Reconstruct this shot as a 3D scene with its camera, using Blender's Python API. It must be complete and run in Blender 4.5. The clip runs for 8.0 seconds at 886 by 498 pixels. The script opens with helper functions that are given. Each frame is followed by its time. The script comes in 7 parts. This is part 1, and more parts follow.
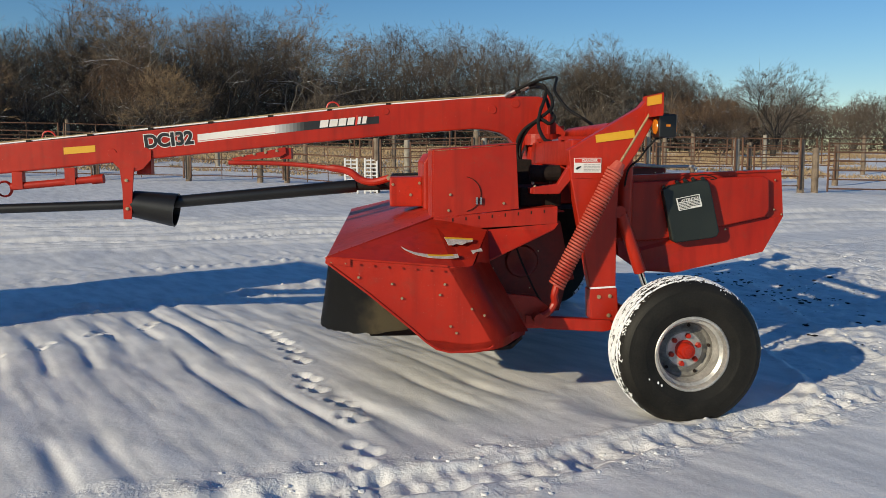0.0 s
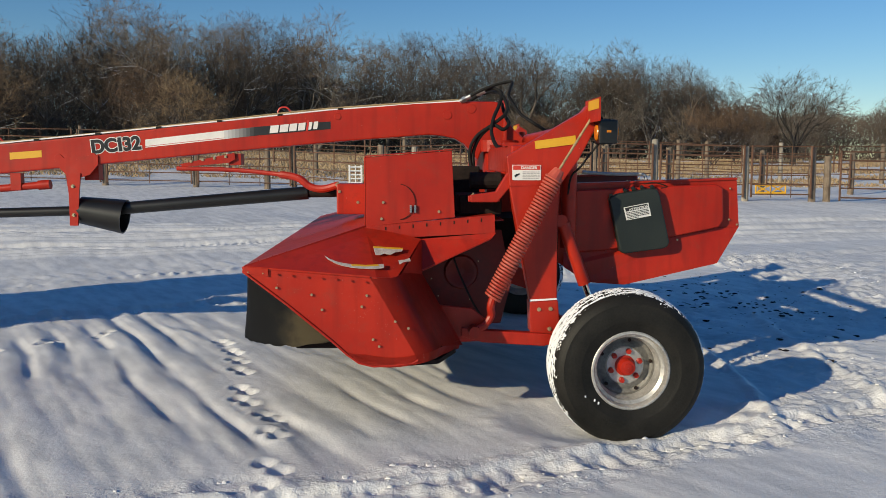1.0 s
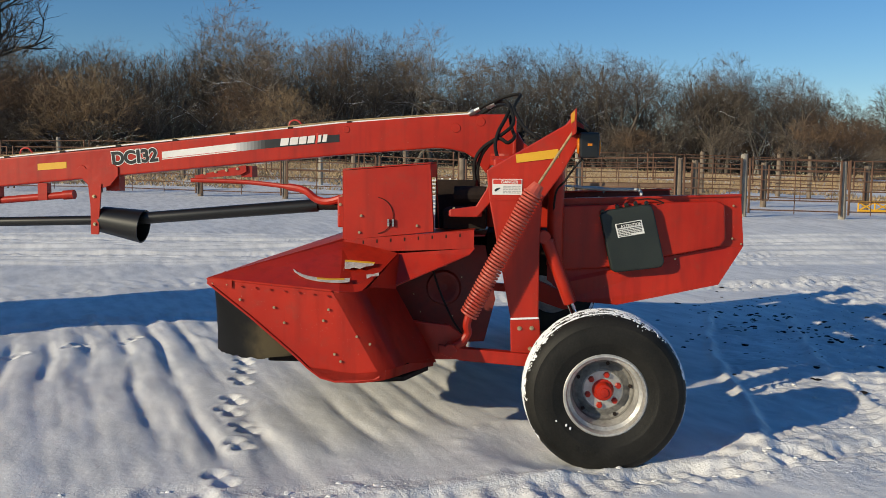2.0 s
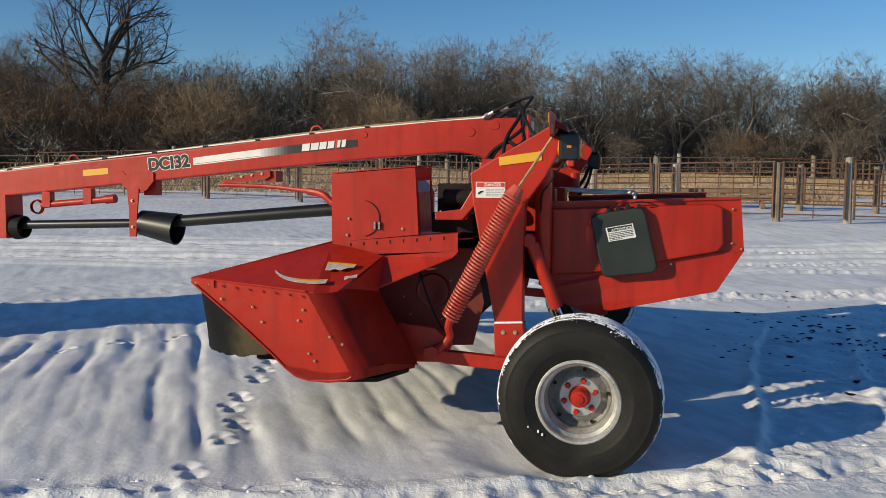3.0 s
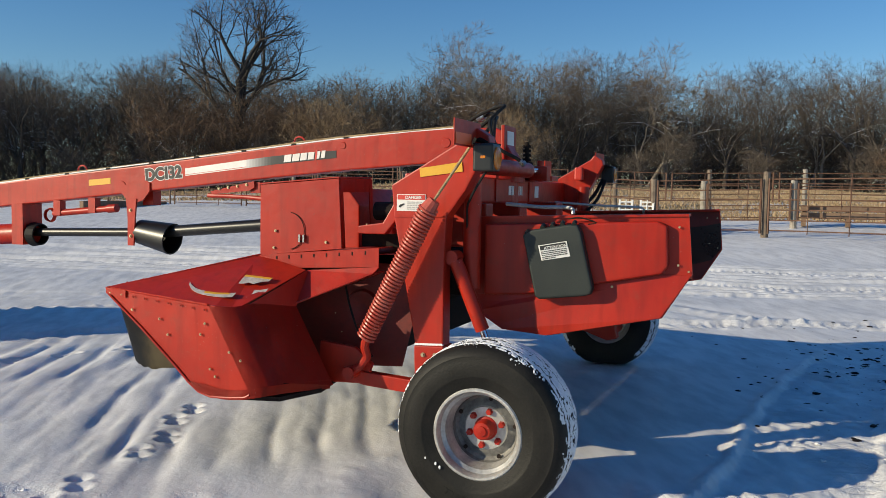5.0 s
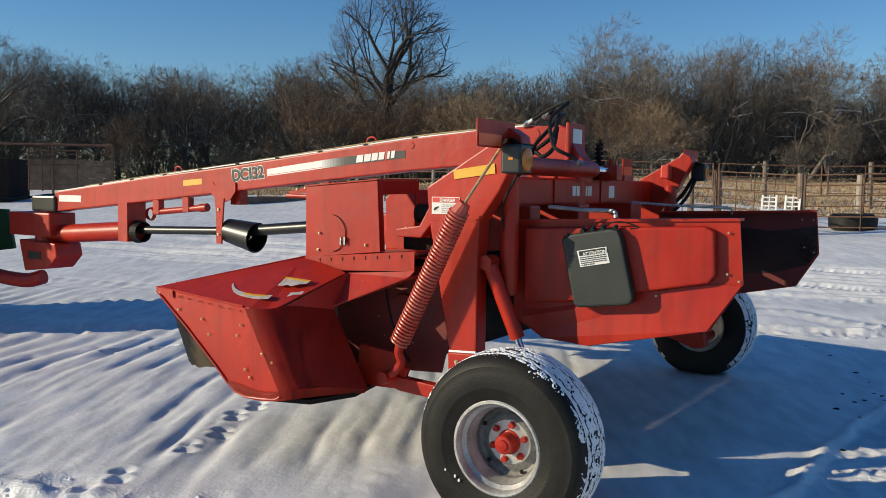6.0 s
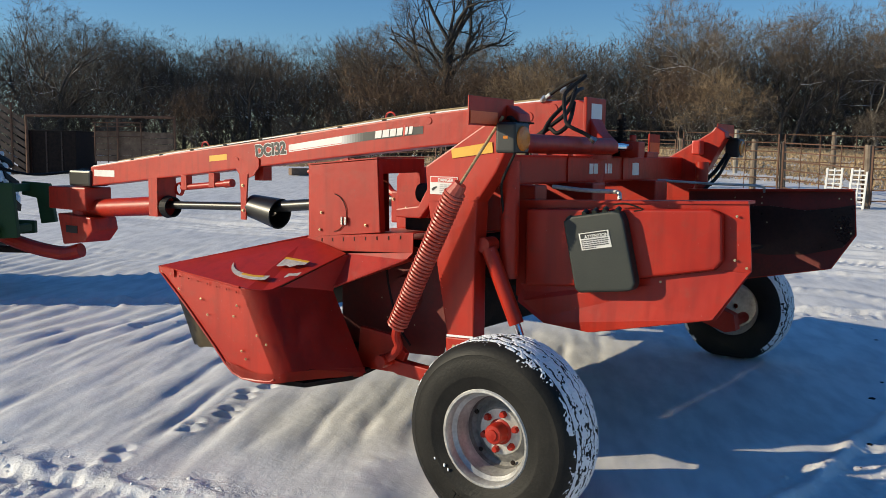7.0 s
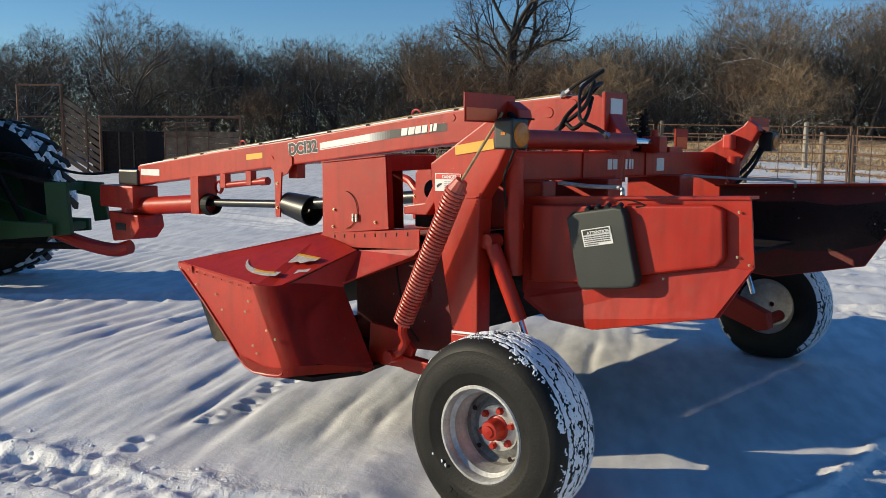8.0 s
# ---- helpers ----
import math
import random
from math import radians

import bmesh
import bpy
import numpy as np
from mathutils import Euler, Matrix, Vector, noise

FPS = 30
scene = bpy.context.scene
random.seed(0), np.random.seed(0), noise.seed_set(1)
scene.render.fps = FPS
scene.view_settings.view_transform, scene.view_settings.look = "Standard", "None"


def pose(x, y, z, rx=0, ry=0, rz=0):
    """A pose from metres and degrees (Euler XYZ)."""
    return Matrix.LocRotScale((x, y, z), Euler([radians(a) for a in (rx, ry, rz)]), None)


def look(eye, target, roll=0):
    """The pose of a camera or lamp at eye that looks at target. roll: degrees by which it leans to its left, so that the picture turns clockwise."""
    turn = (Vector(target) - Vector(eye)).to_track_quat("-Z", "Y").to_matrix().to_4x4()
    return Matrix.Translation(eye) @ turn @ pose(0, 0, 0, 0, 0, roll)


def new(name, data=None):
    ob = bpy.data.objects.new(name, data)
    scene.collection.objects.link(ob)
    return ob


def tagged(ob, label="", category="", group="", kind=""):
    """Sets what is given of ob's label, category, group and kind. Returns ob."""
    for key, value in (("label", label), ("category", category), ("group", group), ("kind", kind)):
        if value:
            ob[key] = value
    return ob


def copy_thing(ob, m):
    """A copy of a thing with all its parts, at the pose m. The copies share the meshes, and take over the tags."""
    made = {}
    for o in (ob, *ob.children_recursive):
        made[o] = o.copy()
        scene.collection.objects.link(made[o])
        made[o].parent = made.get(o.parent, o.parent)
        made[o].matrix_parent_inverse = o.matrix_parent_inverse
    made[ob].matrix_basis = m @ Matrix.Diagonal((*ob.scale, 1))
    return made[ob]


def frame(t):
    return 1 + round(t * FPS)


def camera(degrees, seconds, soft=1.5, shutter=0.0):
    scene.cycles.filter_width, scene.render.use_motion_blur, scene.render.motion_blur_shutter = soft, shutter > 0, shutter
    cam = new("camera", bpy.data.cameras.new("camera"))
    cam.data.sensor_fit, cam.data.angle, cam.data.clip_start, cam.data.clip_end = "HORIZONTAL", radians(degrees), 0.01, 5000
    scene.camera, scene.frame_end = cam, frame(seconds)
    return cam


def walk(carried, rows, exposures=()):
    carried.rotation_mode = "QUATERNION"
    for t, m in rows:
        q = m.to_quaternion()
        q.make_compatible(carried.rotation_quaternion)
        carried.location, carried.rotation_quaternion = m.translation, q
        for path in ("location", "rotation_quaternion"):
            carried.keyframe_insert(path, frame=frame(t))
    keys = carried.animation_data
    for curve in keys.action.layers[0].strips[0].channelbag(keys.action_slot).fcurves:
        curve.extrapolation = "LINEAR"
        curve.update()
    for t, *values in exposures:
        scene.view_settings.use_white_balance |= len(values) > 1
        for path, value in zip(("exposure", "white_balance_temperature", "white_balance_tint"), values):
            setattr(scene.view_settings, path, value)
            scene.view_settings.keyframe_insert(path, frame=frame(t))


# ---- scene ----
cam = camera(54.2, 8.0, soft=0.65)
PATH = [
    (0, (-1.688, -4.659, 1.389), (-1.561, -2.915, 1.199), 0.0),
    (0.5, (-1.498, -4.549, 1.385), (-1.388, -2.803, 1.199), 0.1),
    (1, (-1.176, -4.512, 1.386), (-1.097, -2.762, 1.210), 0.2),
    (1.5, (-0.810, -4.551, 1.399), (-0.776, -2.797, 1.257), 0.4),
    (2, (-0.482, -4.404, 1.390), (-0.618, -2.656, 1.240), 0.6),
    (2.2, (-0.346, -4.370, 1.405), (-0.541, -2.627, 1.254), 0.4),
    (3.3, (0.398, -4.251, 1.370), (-0.014, -2.545, 1.242), 0.5),
    (3.5, (0.497, -4.182, 1.382), (0.062, -2.480, 1.265), 0.5),
    (4, (0.769, -4.066, 1.378), (0.272, -2.382, 1.265), 0.3),
    (5.3, (1.349, -3.609, 1.378), (0.636, -2.004, 1.262), 0.9),
    (5.5, (1.436, -3.521, 1.398), (0.662, -1.945, 1.279), 0.7),
    (6, (1.685, -3.364, 1.428), (0.770, -1.866, 1.299), 0.8),
    (6.5, (1.814, -3.215, 1.437), (0.843, -1.757, 1.257), 1.0),
    (7, (1.874, -3.075, 1.473), (0.854, -1.653, 1.283), 0.8),
    (7.5, (1.968, -2.990, 1.485), (0.895, -1.607, 1.292), 0.4),
    (8, (2.121, -2.901, 1.477), (0.992, -1.565, 1.279), 0.3),
]
walk(cam, [(t, look(eye, target, roll)) for t, eye, target, roll in PATH],
     exposures=[(0.0, -0.24, 6600, 7), (4.0, -0.04, 6600, 7), (8.0, 0.06, 6600, 7)])

# ---- world, sun, exposure ----
SUN_ELEV, SUN_AZ = radians(18.0), radians(230.0)
world = bpy.data.worlds.new("winter_sky")
scene.world = world
world.use_nodes = True
wn = world.node_tree
sky = wn.nodes.new("ShaderNodeTexSky")
sky.sky_type = "NISHITA"
sky.sun_disc = False
sky.sun_elevation = SUN_ELEV
sky.sun_rotation = SUN_AZ
sky.air_density, sky.dust_density, sky.ozone_density = 1.0, 0.0, 4.0
wn.nodes["Background"].inputs["Strength"].default_value = 0.115
deep = wn.nodes.new("ShaderNodeHueSaturation")
deep.inputs["Saturation"].default_value = 1.2
deep.inputs["Hue"].default_value = 0.507
wn.links.new(sky.outputs["Color"], deep.inputs["Color"])
wn.links.new(deep.outputs["Color"], wn.nodes["Background"].inputs["Color"])
sun_data = bpy.data.lights.new("sun", "SUN")
sun_data.energy = 5.0
sun_data.angle = radians(0.53)
sun_data.color = (1.0, 0.87, 0.64)
sun = new("sun", sun_data)
sun.matrix_world = look((math.sin(SUN_AZ) * 50, math.cos(SUN_AZ) * 50, math.tan(SUN_ELEV) * 50), (0, 0, 0))


# ---- materials ----
def nodes_of(name):
    m = bpy.data.materials.new(name)
    m.use_nodes = True
    return m, m.node_tree, m.node_tree.nodes["Principled BSDF"]


def noise_node(nt, scale, detail=4.0, coord="Object", rough=0.6):
    tc = nt.nodes.new("ShaderNodeTexCoord")
    n = nt.nodes.new("ShaderNodeTexNoise")
    n.inputs["Scale"].default_value = scale
    n.inputs["Detail"].default_value = detail
    n.inputs["Roughness"].default_value = rough
    nt.links.new(tc.outputs[coord], n.inputs["Vector"])
    return n


def ramp_node(nt, source, stops):
    r = nt.nodes.new("ShaderNodeValToRGB")
    els = r.color_ramp.elements
    while len(els) < len(stops):
        els.new(0.5)
    for e, (p, c) in zip(els, stops):
        e.position = p
        e.color = (*c, 1.0)
    nt.links.new(source, r.inputs["Fac"])
    return r


def bump_node(nt, bsdf, source, strength, distance):
    b = nt.nodes.new("ShaderNodeBump")
    b.inputs["Strength"].default_value = strength
    b.inputs["Distance"].default_value = distance
    nt.links.new(source, b.inputs["Height"])
    nt.links.new(b.outputs["Normal"], bsdf.inputs["Normal"])
    return b


def mix_node(nt, fac, a, b):
    m = nt.nodes.new("ShaderNodeMix")
    m.data_type = "RGBA"
    nt.links.new(fac, m.inputs["Factor"])
    nt.links.new(a, m.inputs["A"])
    nt.links.new(b, m.inputs["B"])
    return m


def surface(name, dark, light, rough=0.6, metal=0.0, scale=6.0, fine=60.0, bump=0.1, rough_span=0.15, coat=0.0):
    """Two scales of variation in colour, gloss and relief."""
    m, nt, b = nodes_of(name)
    big = noise_node(nt, scale, 5.0)
    small = noise_node(nt, fine, 3.0)
    add = nt.nodes.new("ShaderNodeMath")
    add.operation = "MULTIPLY_ADD"
    nt.links.new(small.outputs["Fac"], add.inputs[0])
    add.inputs[1].default_value = 0.45
    nt.links.new(big.outputs["Fac"], add.inputs[2])
    r = ramp_node(nt, add.outputs[0], [(0.45, dark), (0.95, light)])
    nt.links.new(r.outputs["Color"], b.inputs["Base Color"])
    mr = nt.nodes.new("ShaderNodeMapRange")
    mr.inputs["To Min"].default_value = max(0.03, rough - rough_span)
    mr.inputs["To Max"].default_value = min(1.0, rough + rough_span)
    nt.links.new(big.outputs["Fac"], mr.inputs["Value"])
    nt.links.new(mr.outputs["Result"], b.inputs["Roughness"])
    b.inputs["Metallic"].default_value = metal
    b.inputs["Coat Weight"].default_value = coat
    if bump:
        bump_node(nt, b, small.outputs["Fac"], bump, 0.004)
    return m


def red_paint(name, dusty=0.0, dust_colour=(0.17, 0.05, 0.032), gloss=0.26):
    """Sun-faded implement paint with dust, small chips and dried drops."""
    m, nt, b = nodes_of(name)
    big = noise_node(nt, 2.3, 6.0)
    r = ramp_node(nt, big.outputs["Fac"], [(0.3, (0.33, 0.013, 0.005)), (0.7, (0.47, 0.026, 0.009))])
    dust = noise_node(nt, 14.0, 8.0, rough=0.75)
    d = ramp_node(nt, dust.outputs["Fac"], [(0.52, (0.0, 0.0, 0.0)), (0.82, (0.5 + dusty, 0.5 + dusty, 0.5 + dusty))])
    grime = nt.nodes.new("ShaderNodeRGB")
    grime.outputs[0].default_value = (*dust_colour, 1)
    mx = mix_node(nt, d.outputs["Color"], r.outputs["Color"], grime.outputs[0])
    chip = noise_node(nt, 55.0, 2.0)
    c = ramp_node(nt, chip.outputs["Fac"], [(0.735, (0, 0, 0)), (0.75, (0.6, 0.6, 0.6))])
    bare = nt.nodes.new("ShaderNodeRGB")
    bare.outputs[0].default_value = (0.12, 0.06, 0.05, 1)
    mx2 = mix_node(nt, c.outputs["Color"], mx.outputs["Result"], bare.outputs[0])
    tc = nt.nodes.new("ShaderNodeTexCoord")
    mp = nt.nodes.new("ShaderNodeMapping")
    mp.inputs["Scale"].default_value = (11.0, 11.0, 0.9)
    nt.links.new(tc.outputs["Object"], mp.inputs["Vector"])
    run = nt.nodes.new("ShaderNodeTexNoise")
    run.inputs["Scale"].default_value = 1.6
    run.inputs["Detail"].default_value = 5.0
    nt.links.new(mp.outputs["Vector"], run.inputs["Vector"])
    rr = ramp_node(nt, run.outputs["Fac"], [(0.50, (0.0, 0.0, 0.0)), (0.78, (0.55, 0.55, 0.55))])
    stain = nt.nodes.new("ShaderNodeRGB")
    stain.outputs[0].default_value = (0.17, 0.012, 0.007, 1)
    mx3 = mix_node(nt, rr.outputs["Color"], mx2.outputs["Result"], stain.outputs[0])
    fleck = noise_node(nt, 120.0, 1.0)
    fr = ramp_node(nt, fleck.outputs["Fac"], [(0.80, (0, 0, 0)), (0.83, (0.7, 0.7, 0.7))])
    pale = nt.nodes.new("ShaderNodeRGB")
    pale.outputs[0].default_value = (0.55, 0.48, 0.46, 1)
    mx4 = mix_node(nt, fr.outputs["Color"], mx3.outputs["Result"], pale.outputs[0])
    nt.links.new(mx4.outputs["Result"], b.inputs["Base Color"])
    mr = nt.nodes.new("ShaderNodeMapRange")
    mr.inputs["To Min"].default_value = gloss
    mr.inputs["To Max"].default_value = 0.55
    nt.links.new(dust.outputs["Fac"], mr.inputs["Value"])
    nt.links.new(mr.outputs["Result"], b.inputs["Roughness"])
    b.inputs["Specular IOR Level"].default_value = 0.35
    wob = noise_node(nt, 5.0, 3.0)
    bump_node(nt, b, wob.outputs["Fac"], 0.22, 0.02)
    return m


def skirt_rubber():
    """Black rubber with a smear of dried mud near each inner end."""
    m, nt, b = nodes_of("rubber_skirt")
    n = noise_node(nt, 7.0, 5.0)
    tc = nt.nodes.new("ShaderNodeTexCoord")
    far = nt.nodes.new("ShaderNodeVectorMath")
    far.operation = "DISTANCE"
    far.inputs[1].default_value = (-1.63, -0.25, 0.53)
    nt.links.new(tc.outputs["Object"], far.inputs[0])
    add = nt.nodes.new("ShaderNodeMath")
    add.operation = "MULTIPLY_ADD"
    nt.links.new(n.outputs["Fac"], add.inputs[0])
    add.inputs[1].default_value = 0.30
    nt.links.new(far.outputs["Value"], add.inputs[2])
    r = ramp_node(nt, add.outputs[0], [(0.22, (0.13, 0.10, 0.052)), (0.30, (0.05, 0.040, 0.024)), (0.37, (0.010, 0.010, 0.010))])
    nt.links.new(r.outputs["Color"], b.inputs["Base Color"])
    b.inputs["Roughness"].default_value = 0.5
    fine = noise_node(nt, 40.0, 3.0)
    bump_node(nt, b, fine.outputs["Fac"], 0.15, 0.004)
    return m


def wet_paint():
    """The red paint with frozen beads of melt water on it."""
    m = red_paint("red_paint_wet", 0.1, gloss=0.16)
    nt, b = m.node_tree, m.node_tree.nodes["Principled BSDF"]
    tc = nt.nodes.new("ShaderNodeTexCoord")
    v = nt.nodes.new("ShaderNodeTexVoronoi")
    v.inputs["Scale"].default_value = 75.0
    nt.links.new(tc.outputs["Object"], v.inputs["Vector"])
    bead = ramp_node(nt, v.outputs["Distance"], [(0.04, (1, 1, 1)), (0.11, (0, 0, 0))])
    where = noise_node(nt, 5.0, 3.0)
    some = ramp_node(nt, where.outputs["Fac"], [(0.50, (0, 0, 0)), (0.60, (1, 1, 1))])
    mul = nt.nodes.new("ShaderNodeMath")
    mul.operation = "MULTIPLY"
    nt.links.new(bead.outputs["Color"], mul.inputs[0])
    nt.links.new(some.outputs["Color"], mul.inputs[1])
    rime = nt.nodes.new("ShaderNodeRGB")
    rime.outputs[0].default_value = (0.44, 0.26, 0.22, 1)
    mx = mix_node(nt, mul.outputs[0], b.inputs["Base Color"].links[0].from_socket, rime.outputs[0])
    nt.links.new(mx.outputs["Result"], b.inputs["Base Color"])
    dent = [n for n in nt.nodes if n.bl_idname == "ShaderNodeBump"][0]
    drop = nt.nodes.new("ShaderNodeBump")
    drop.inputs["Strength"].default_value = 0.25
    drop.inputs["Distance"].default_value = 0.004
    nt.links.new(mul.outputs[0], drop.inputs["Height"])
    nt.links.new(dent.outputs["Normal"], drop.inputs["Normal"])
    nt.links.new(drop.outputs["Normal"], b.inputs["Normal"])
    return m


SKIRT = skirt_rubber()
RED_WET = wet_paint()
RED = red_paint("red_paint")
RED_DIRTY = red_paint("red_paint_dusty", 0.35, (0.09, 0.026, 0.018))
DECK = red_paint("red_paint_frosted", 0.15, (0.40, 0.27, 0.26), 0.12)
# darker copy of the red, with the shade of recesses in its colour
SHADED_RED = surface("shaded_red_steel", (0.06, 0.006, 0.004), (0.17, 0.012, 0.007), 0.6, 0, 5, 45, 0.2)
# the salmon end of the range paints in highlights on the coils
SPRING = surface("highlighted_spring_paint", (0.38, 0.030, 0.016), (0.52, 0.12, 0.08), 0.4, 0, 9, 120, 0.2)
BLACK_RUBBER = surface("black_rubber", (0.006, 0.006, 0.006), (0.016, 0.015, 0.014), 0.6, 0, 3, 40, 0.25)
BLACK_RUBBER.node_tree.nodes["Principled BSDF"].inputs["Specular IOR Level"].default_value = 0.2
TYRE = surface("tyre_rubber", (0.006, 0.006, 0.005), (0.020, 0.0185, 0.016), 0.55, 0, 5, 90, 0.3)
TYRE.node_tree.nodes["Principled BSDF"].inputs["Specular IOR Level"].default_value = 0.22
PLASTIC = surface("black_plastic", (0.006, 0.006, 0.006), (0.013, 0.013, 0.013), 0.36, 0, 4, 80, 0.03, 0.06)
COVER = surface("dark_green_plastic", (0.010, 0.014, 0.012), (0.018, 0.024, 0.020), 0.5, 0, 5, 120, 0.15)
GALV = surface("galvanised_steel", (0.30, 0.29, 0.27), (0.62, 0.60, 0.56), 0.42, 0.65, 9, 70, 0.15)
RUSTY = surface("dirty_rim_steel", (0.27, 0.26, 0.245), (0.66, 0.65, 0.62), 0.42, 0.5, 7, 60, 0.2)
SHADED_DISC = surface("dirty_shaded_disc", (0.05, 0.048, 0.045), (0.26, 0.25, 0.235), 0.6, 0.2, 12, 70, 0.3)
ZINC = surface("yellow_zinc", (0.34, 0.25, 0.12), (0.62, 0.52, 0.34), 0.35, 0.7, 10, 90, 0.1)
STEEL = surface("bare_steel", (0.35, 0.34, 0.32), (0.6, 0.6, 0.58), 0.3, 0.9, 10, 90, 0.1)
CHROME = surface("chrome_rod", (0.6, 0.6, 0.62), (0.75, 0.75, 0.77), 0.12, 1.0, 6, 60, 0.0, 0.05)
DARK_IRON = surface("near_black_iron", (0.008, 0.007, 0.007), (0.035, 0.024, 0.02), 0.8, 0.0, 8, 60, 0.3)
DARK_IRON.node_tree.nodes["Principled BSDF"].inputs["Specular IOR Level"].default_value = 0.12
CHAFF = surface("chaff_covered_steel", (0.16, 0.10, 0.05), (0.45, 0.34, 0.18), 0.8, 0.0, 20, 160, 0.5)
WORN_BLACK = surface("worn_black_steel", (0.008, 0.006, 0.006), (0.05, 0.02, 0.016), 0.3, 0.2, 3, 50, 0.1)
YELLOW = surface("yellow_reflector", (0.62, 0.32, 0.015), (0.72, 0.40, 0.03), 0.4, 0, 8, 90, 0.05)
ORANGE = surface("orange_reflector", (0.75, 0.10, 0.02), (0.85, 0.14, 0.03), 0.35, 0, 8, 90, 0.05)
AMBER = surface("amber_lens", (0.42, 0.11, 0.006), (0.62, 0.20, 0.012), 0.18, 0, 30, 90, 0.2)
WHITE = surface("white_decal", (0.66, 0.65, 0.62), (0.80, 0.79, 0.76), 0.4, 0, 7, 80, 0.03)
WORN_DECAL = surface("worn_decal", (0.30, 0.24, 0.21), (0.66, 0.62, 0.57), 0.5, 0, 40, 120, 0.1)
BLACK_INK = surface("black_decal", (0.010, 0.010, 0.010), (0.022, 0.022, 0.022), 0.35, 0, 7, 80, 0.03)
GREY_INK = surface("grey_print", (0.32, 0.32, 0.32), (0.44, 0.44, 0.44), 0.5, 0, 7, 80, 0.0)
RED_INK = surface("red_print", (0.5, 0.03, 0.02), (0.6, 0.05, 0.03), 0.4, 0, 7, 80, 0.0)
GREEN = surface("green_paint", (0.008, 0.040, 0.008), (0.018, 0.065, 0.014), 0.65, 0, 3, 40, 0.1)
DARK_BARK = surface("dark_bark", (0.016, 0.013, 0.010), (0.065, 0.052, 0.042), 0.9, 0, 1.5, 12, 0.6)


def bright_top_bark(name, dark, light, cover):
    """Rough bark whitened on the limbs' upper sides: sunlight and snow dusting in the colour."""
    m = surface(name, dark, light, 0.9, 0, 1.5, 12, 0.6)
    nt, b = m.node_tree, m.node_tree.nodes["Principled BSDF"]
    g = nt.nodes.new("ShaderNodeNewGeometry")
    sep = nt.nodes.new("ShaderNodeSeparateXYZ")
    nt.links.new(g.outputs["Normal"], sep.inputs[0])
    n = noise_node(nt, 3.5, 4.0)
    add = nt.nodes.new("ShaderNodeMath")
    add.operation = "MULTIPLY_ADD"
    nt.links.new(n.outputs["Fac"], add.inputs[0])
    add.inputs[1].default_value = 1.6
    nt.links.new(sep.outputs["Z"], add.inputs[2])
    r = ramp_node(nt, add.outputs[0], [(0.0, (0, 0, 0)), (1.0, (1, 1, 1))])
    r.color_ramp.elements[0].position = 0.97 - 0.1 * cover
    half = nt.nodes.new("ShaderNodeMath")
    half.operation = "MULTIPLY"
    half.inputs[1].default_value = 0.62
    nt.links.new(add.outputs[0], half.inputs[0])
    nt.links.new(half.outputs[0], r.inputs["Fac"])
    white = nt.nodes.new("ShaderNodeRGB")
    white.outputs[0].default_value = (0.66, 0.67, 0.70, 1)
    old = b.inputs["Base Color"].links[0].from_socket
    mx = mix_node(nt, r.outputs["Color"], old, white.outputs[0])
    nt.links.new(mx.outputs["Result"], b.inputs["Base Color"])
    return m


# the pale copy also has sunlit limbs put into its base colour
BARK = bright_top_bark("bark", (0.03, 0.025, 0.02), (0.13, 0.106, 0.085), 1.1)
PALE_BARK = bright_top_bark("pale_bark", (0.10, 0.085, 0.07), (0.30, 0.26, 0.21), 1.4)


def twig_material(name, stops):
    m, nt, b = nodes_of(name)
    g = nt.nodes.new("ShaderNodeNewGeometry")
    big = noise_node(nt, 0.25, 3.0)
    add = nt.nodes.new("ShaderNodeMath")
    add.operation = "MULTIPLY_ADD"
    nt.links.new(g.outputs["Random Per Island"], add.inputs[0])
    add.inputs[1].default_value = 0.5
    nt.links.new(big.outputs["Fac"], add.inputs[2])
    r = ramp_node(nt, add.outputs[0], stops)
    nt.links.new(r.outputs["Color"], b.inputs["Base Color"])
    b.inputs["Roughness"].default_value = 0.85
    return m


TWIGS = twig_material("twigs", [(0.35, (0.022, 0.017, 0.013)), (0.75, (0.13, 0.101, 0.076)), (0.92, (0.17, 0.137, 0.107)), (1.0, (0.23, 0.19, 0.155))])
BRUSH = twig_material("brush_twigs", [(0.35, (0.028, 0.018, 0.011)), (0.75, (0.12, 0.074, 0.044)), (1.0, (0.22, 0.14, 0.085))])
TAWNY = twig_material("tawny_leaves", [(0.35, (0.10, 0.064, 0.035)), (0.75, (0.23, 0.155, 0.088)), (1.0, (0.33, 0.245, 0.15))])
OCHRE = twig_material("brown_twigs", [(0.35, (0.065, 0.046, 0.031)), (0.75, (0.19, 0.138, 0.094)), (0.92, (0.24, 0.18, 0.126)), (1.0, (0.28, 0.22, 0.165))])
GREY_BRUSH = twig_material("grey_brush", [(0.35, (0.020, 0.016, 0.012)), (0.75, (0.095, 0.075, 0.056)), (1.0, (0.19, 0.15, 0.117))])
BROWN_BRUSH = twig_material("brown_brush", [(0.35, (0.026, 0.018, 0.012)), (0.75, (0.11, 0.075, 0.048)), (1.0, (0.20, 0.14, 0.09))])
POST_WOOD = surface("weathered_post", (0.08, 0.057, 0.040), (0.27, 0.21, 0.155), 0.85, 0, 4, 50, 0.5)
PALE_POST = surface("pale_post", (0.17, 0.145, 0.115), (0.40, 0.36, 0.30), 0.85, 0, 4, 50, 0.5)
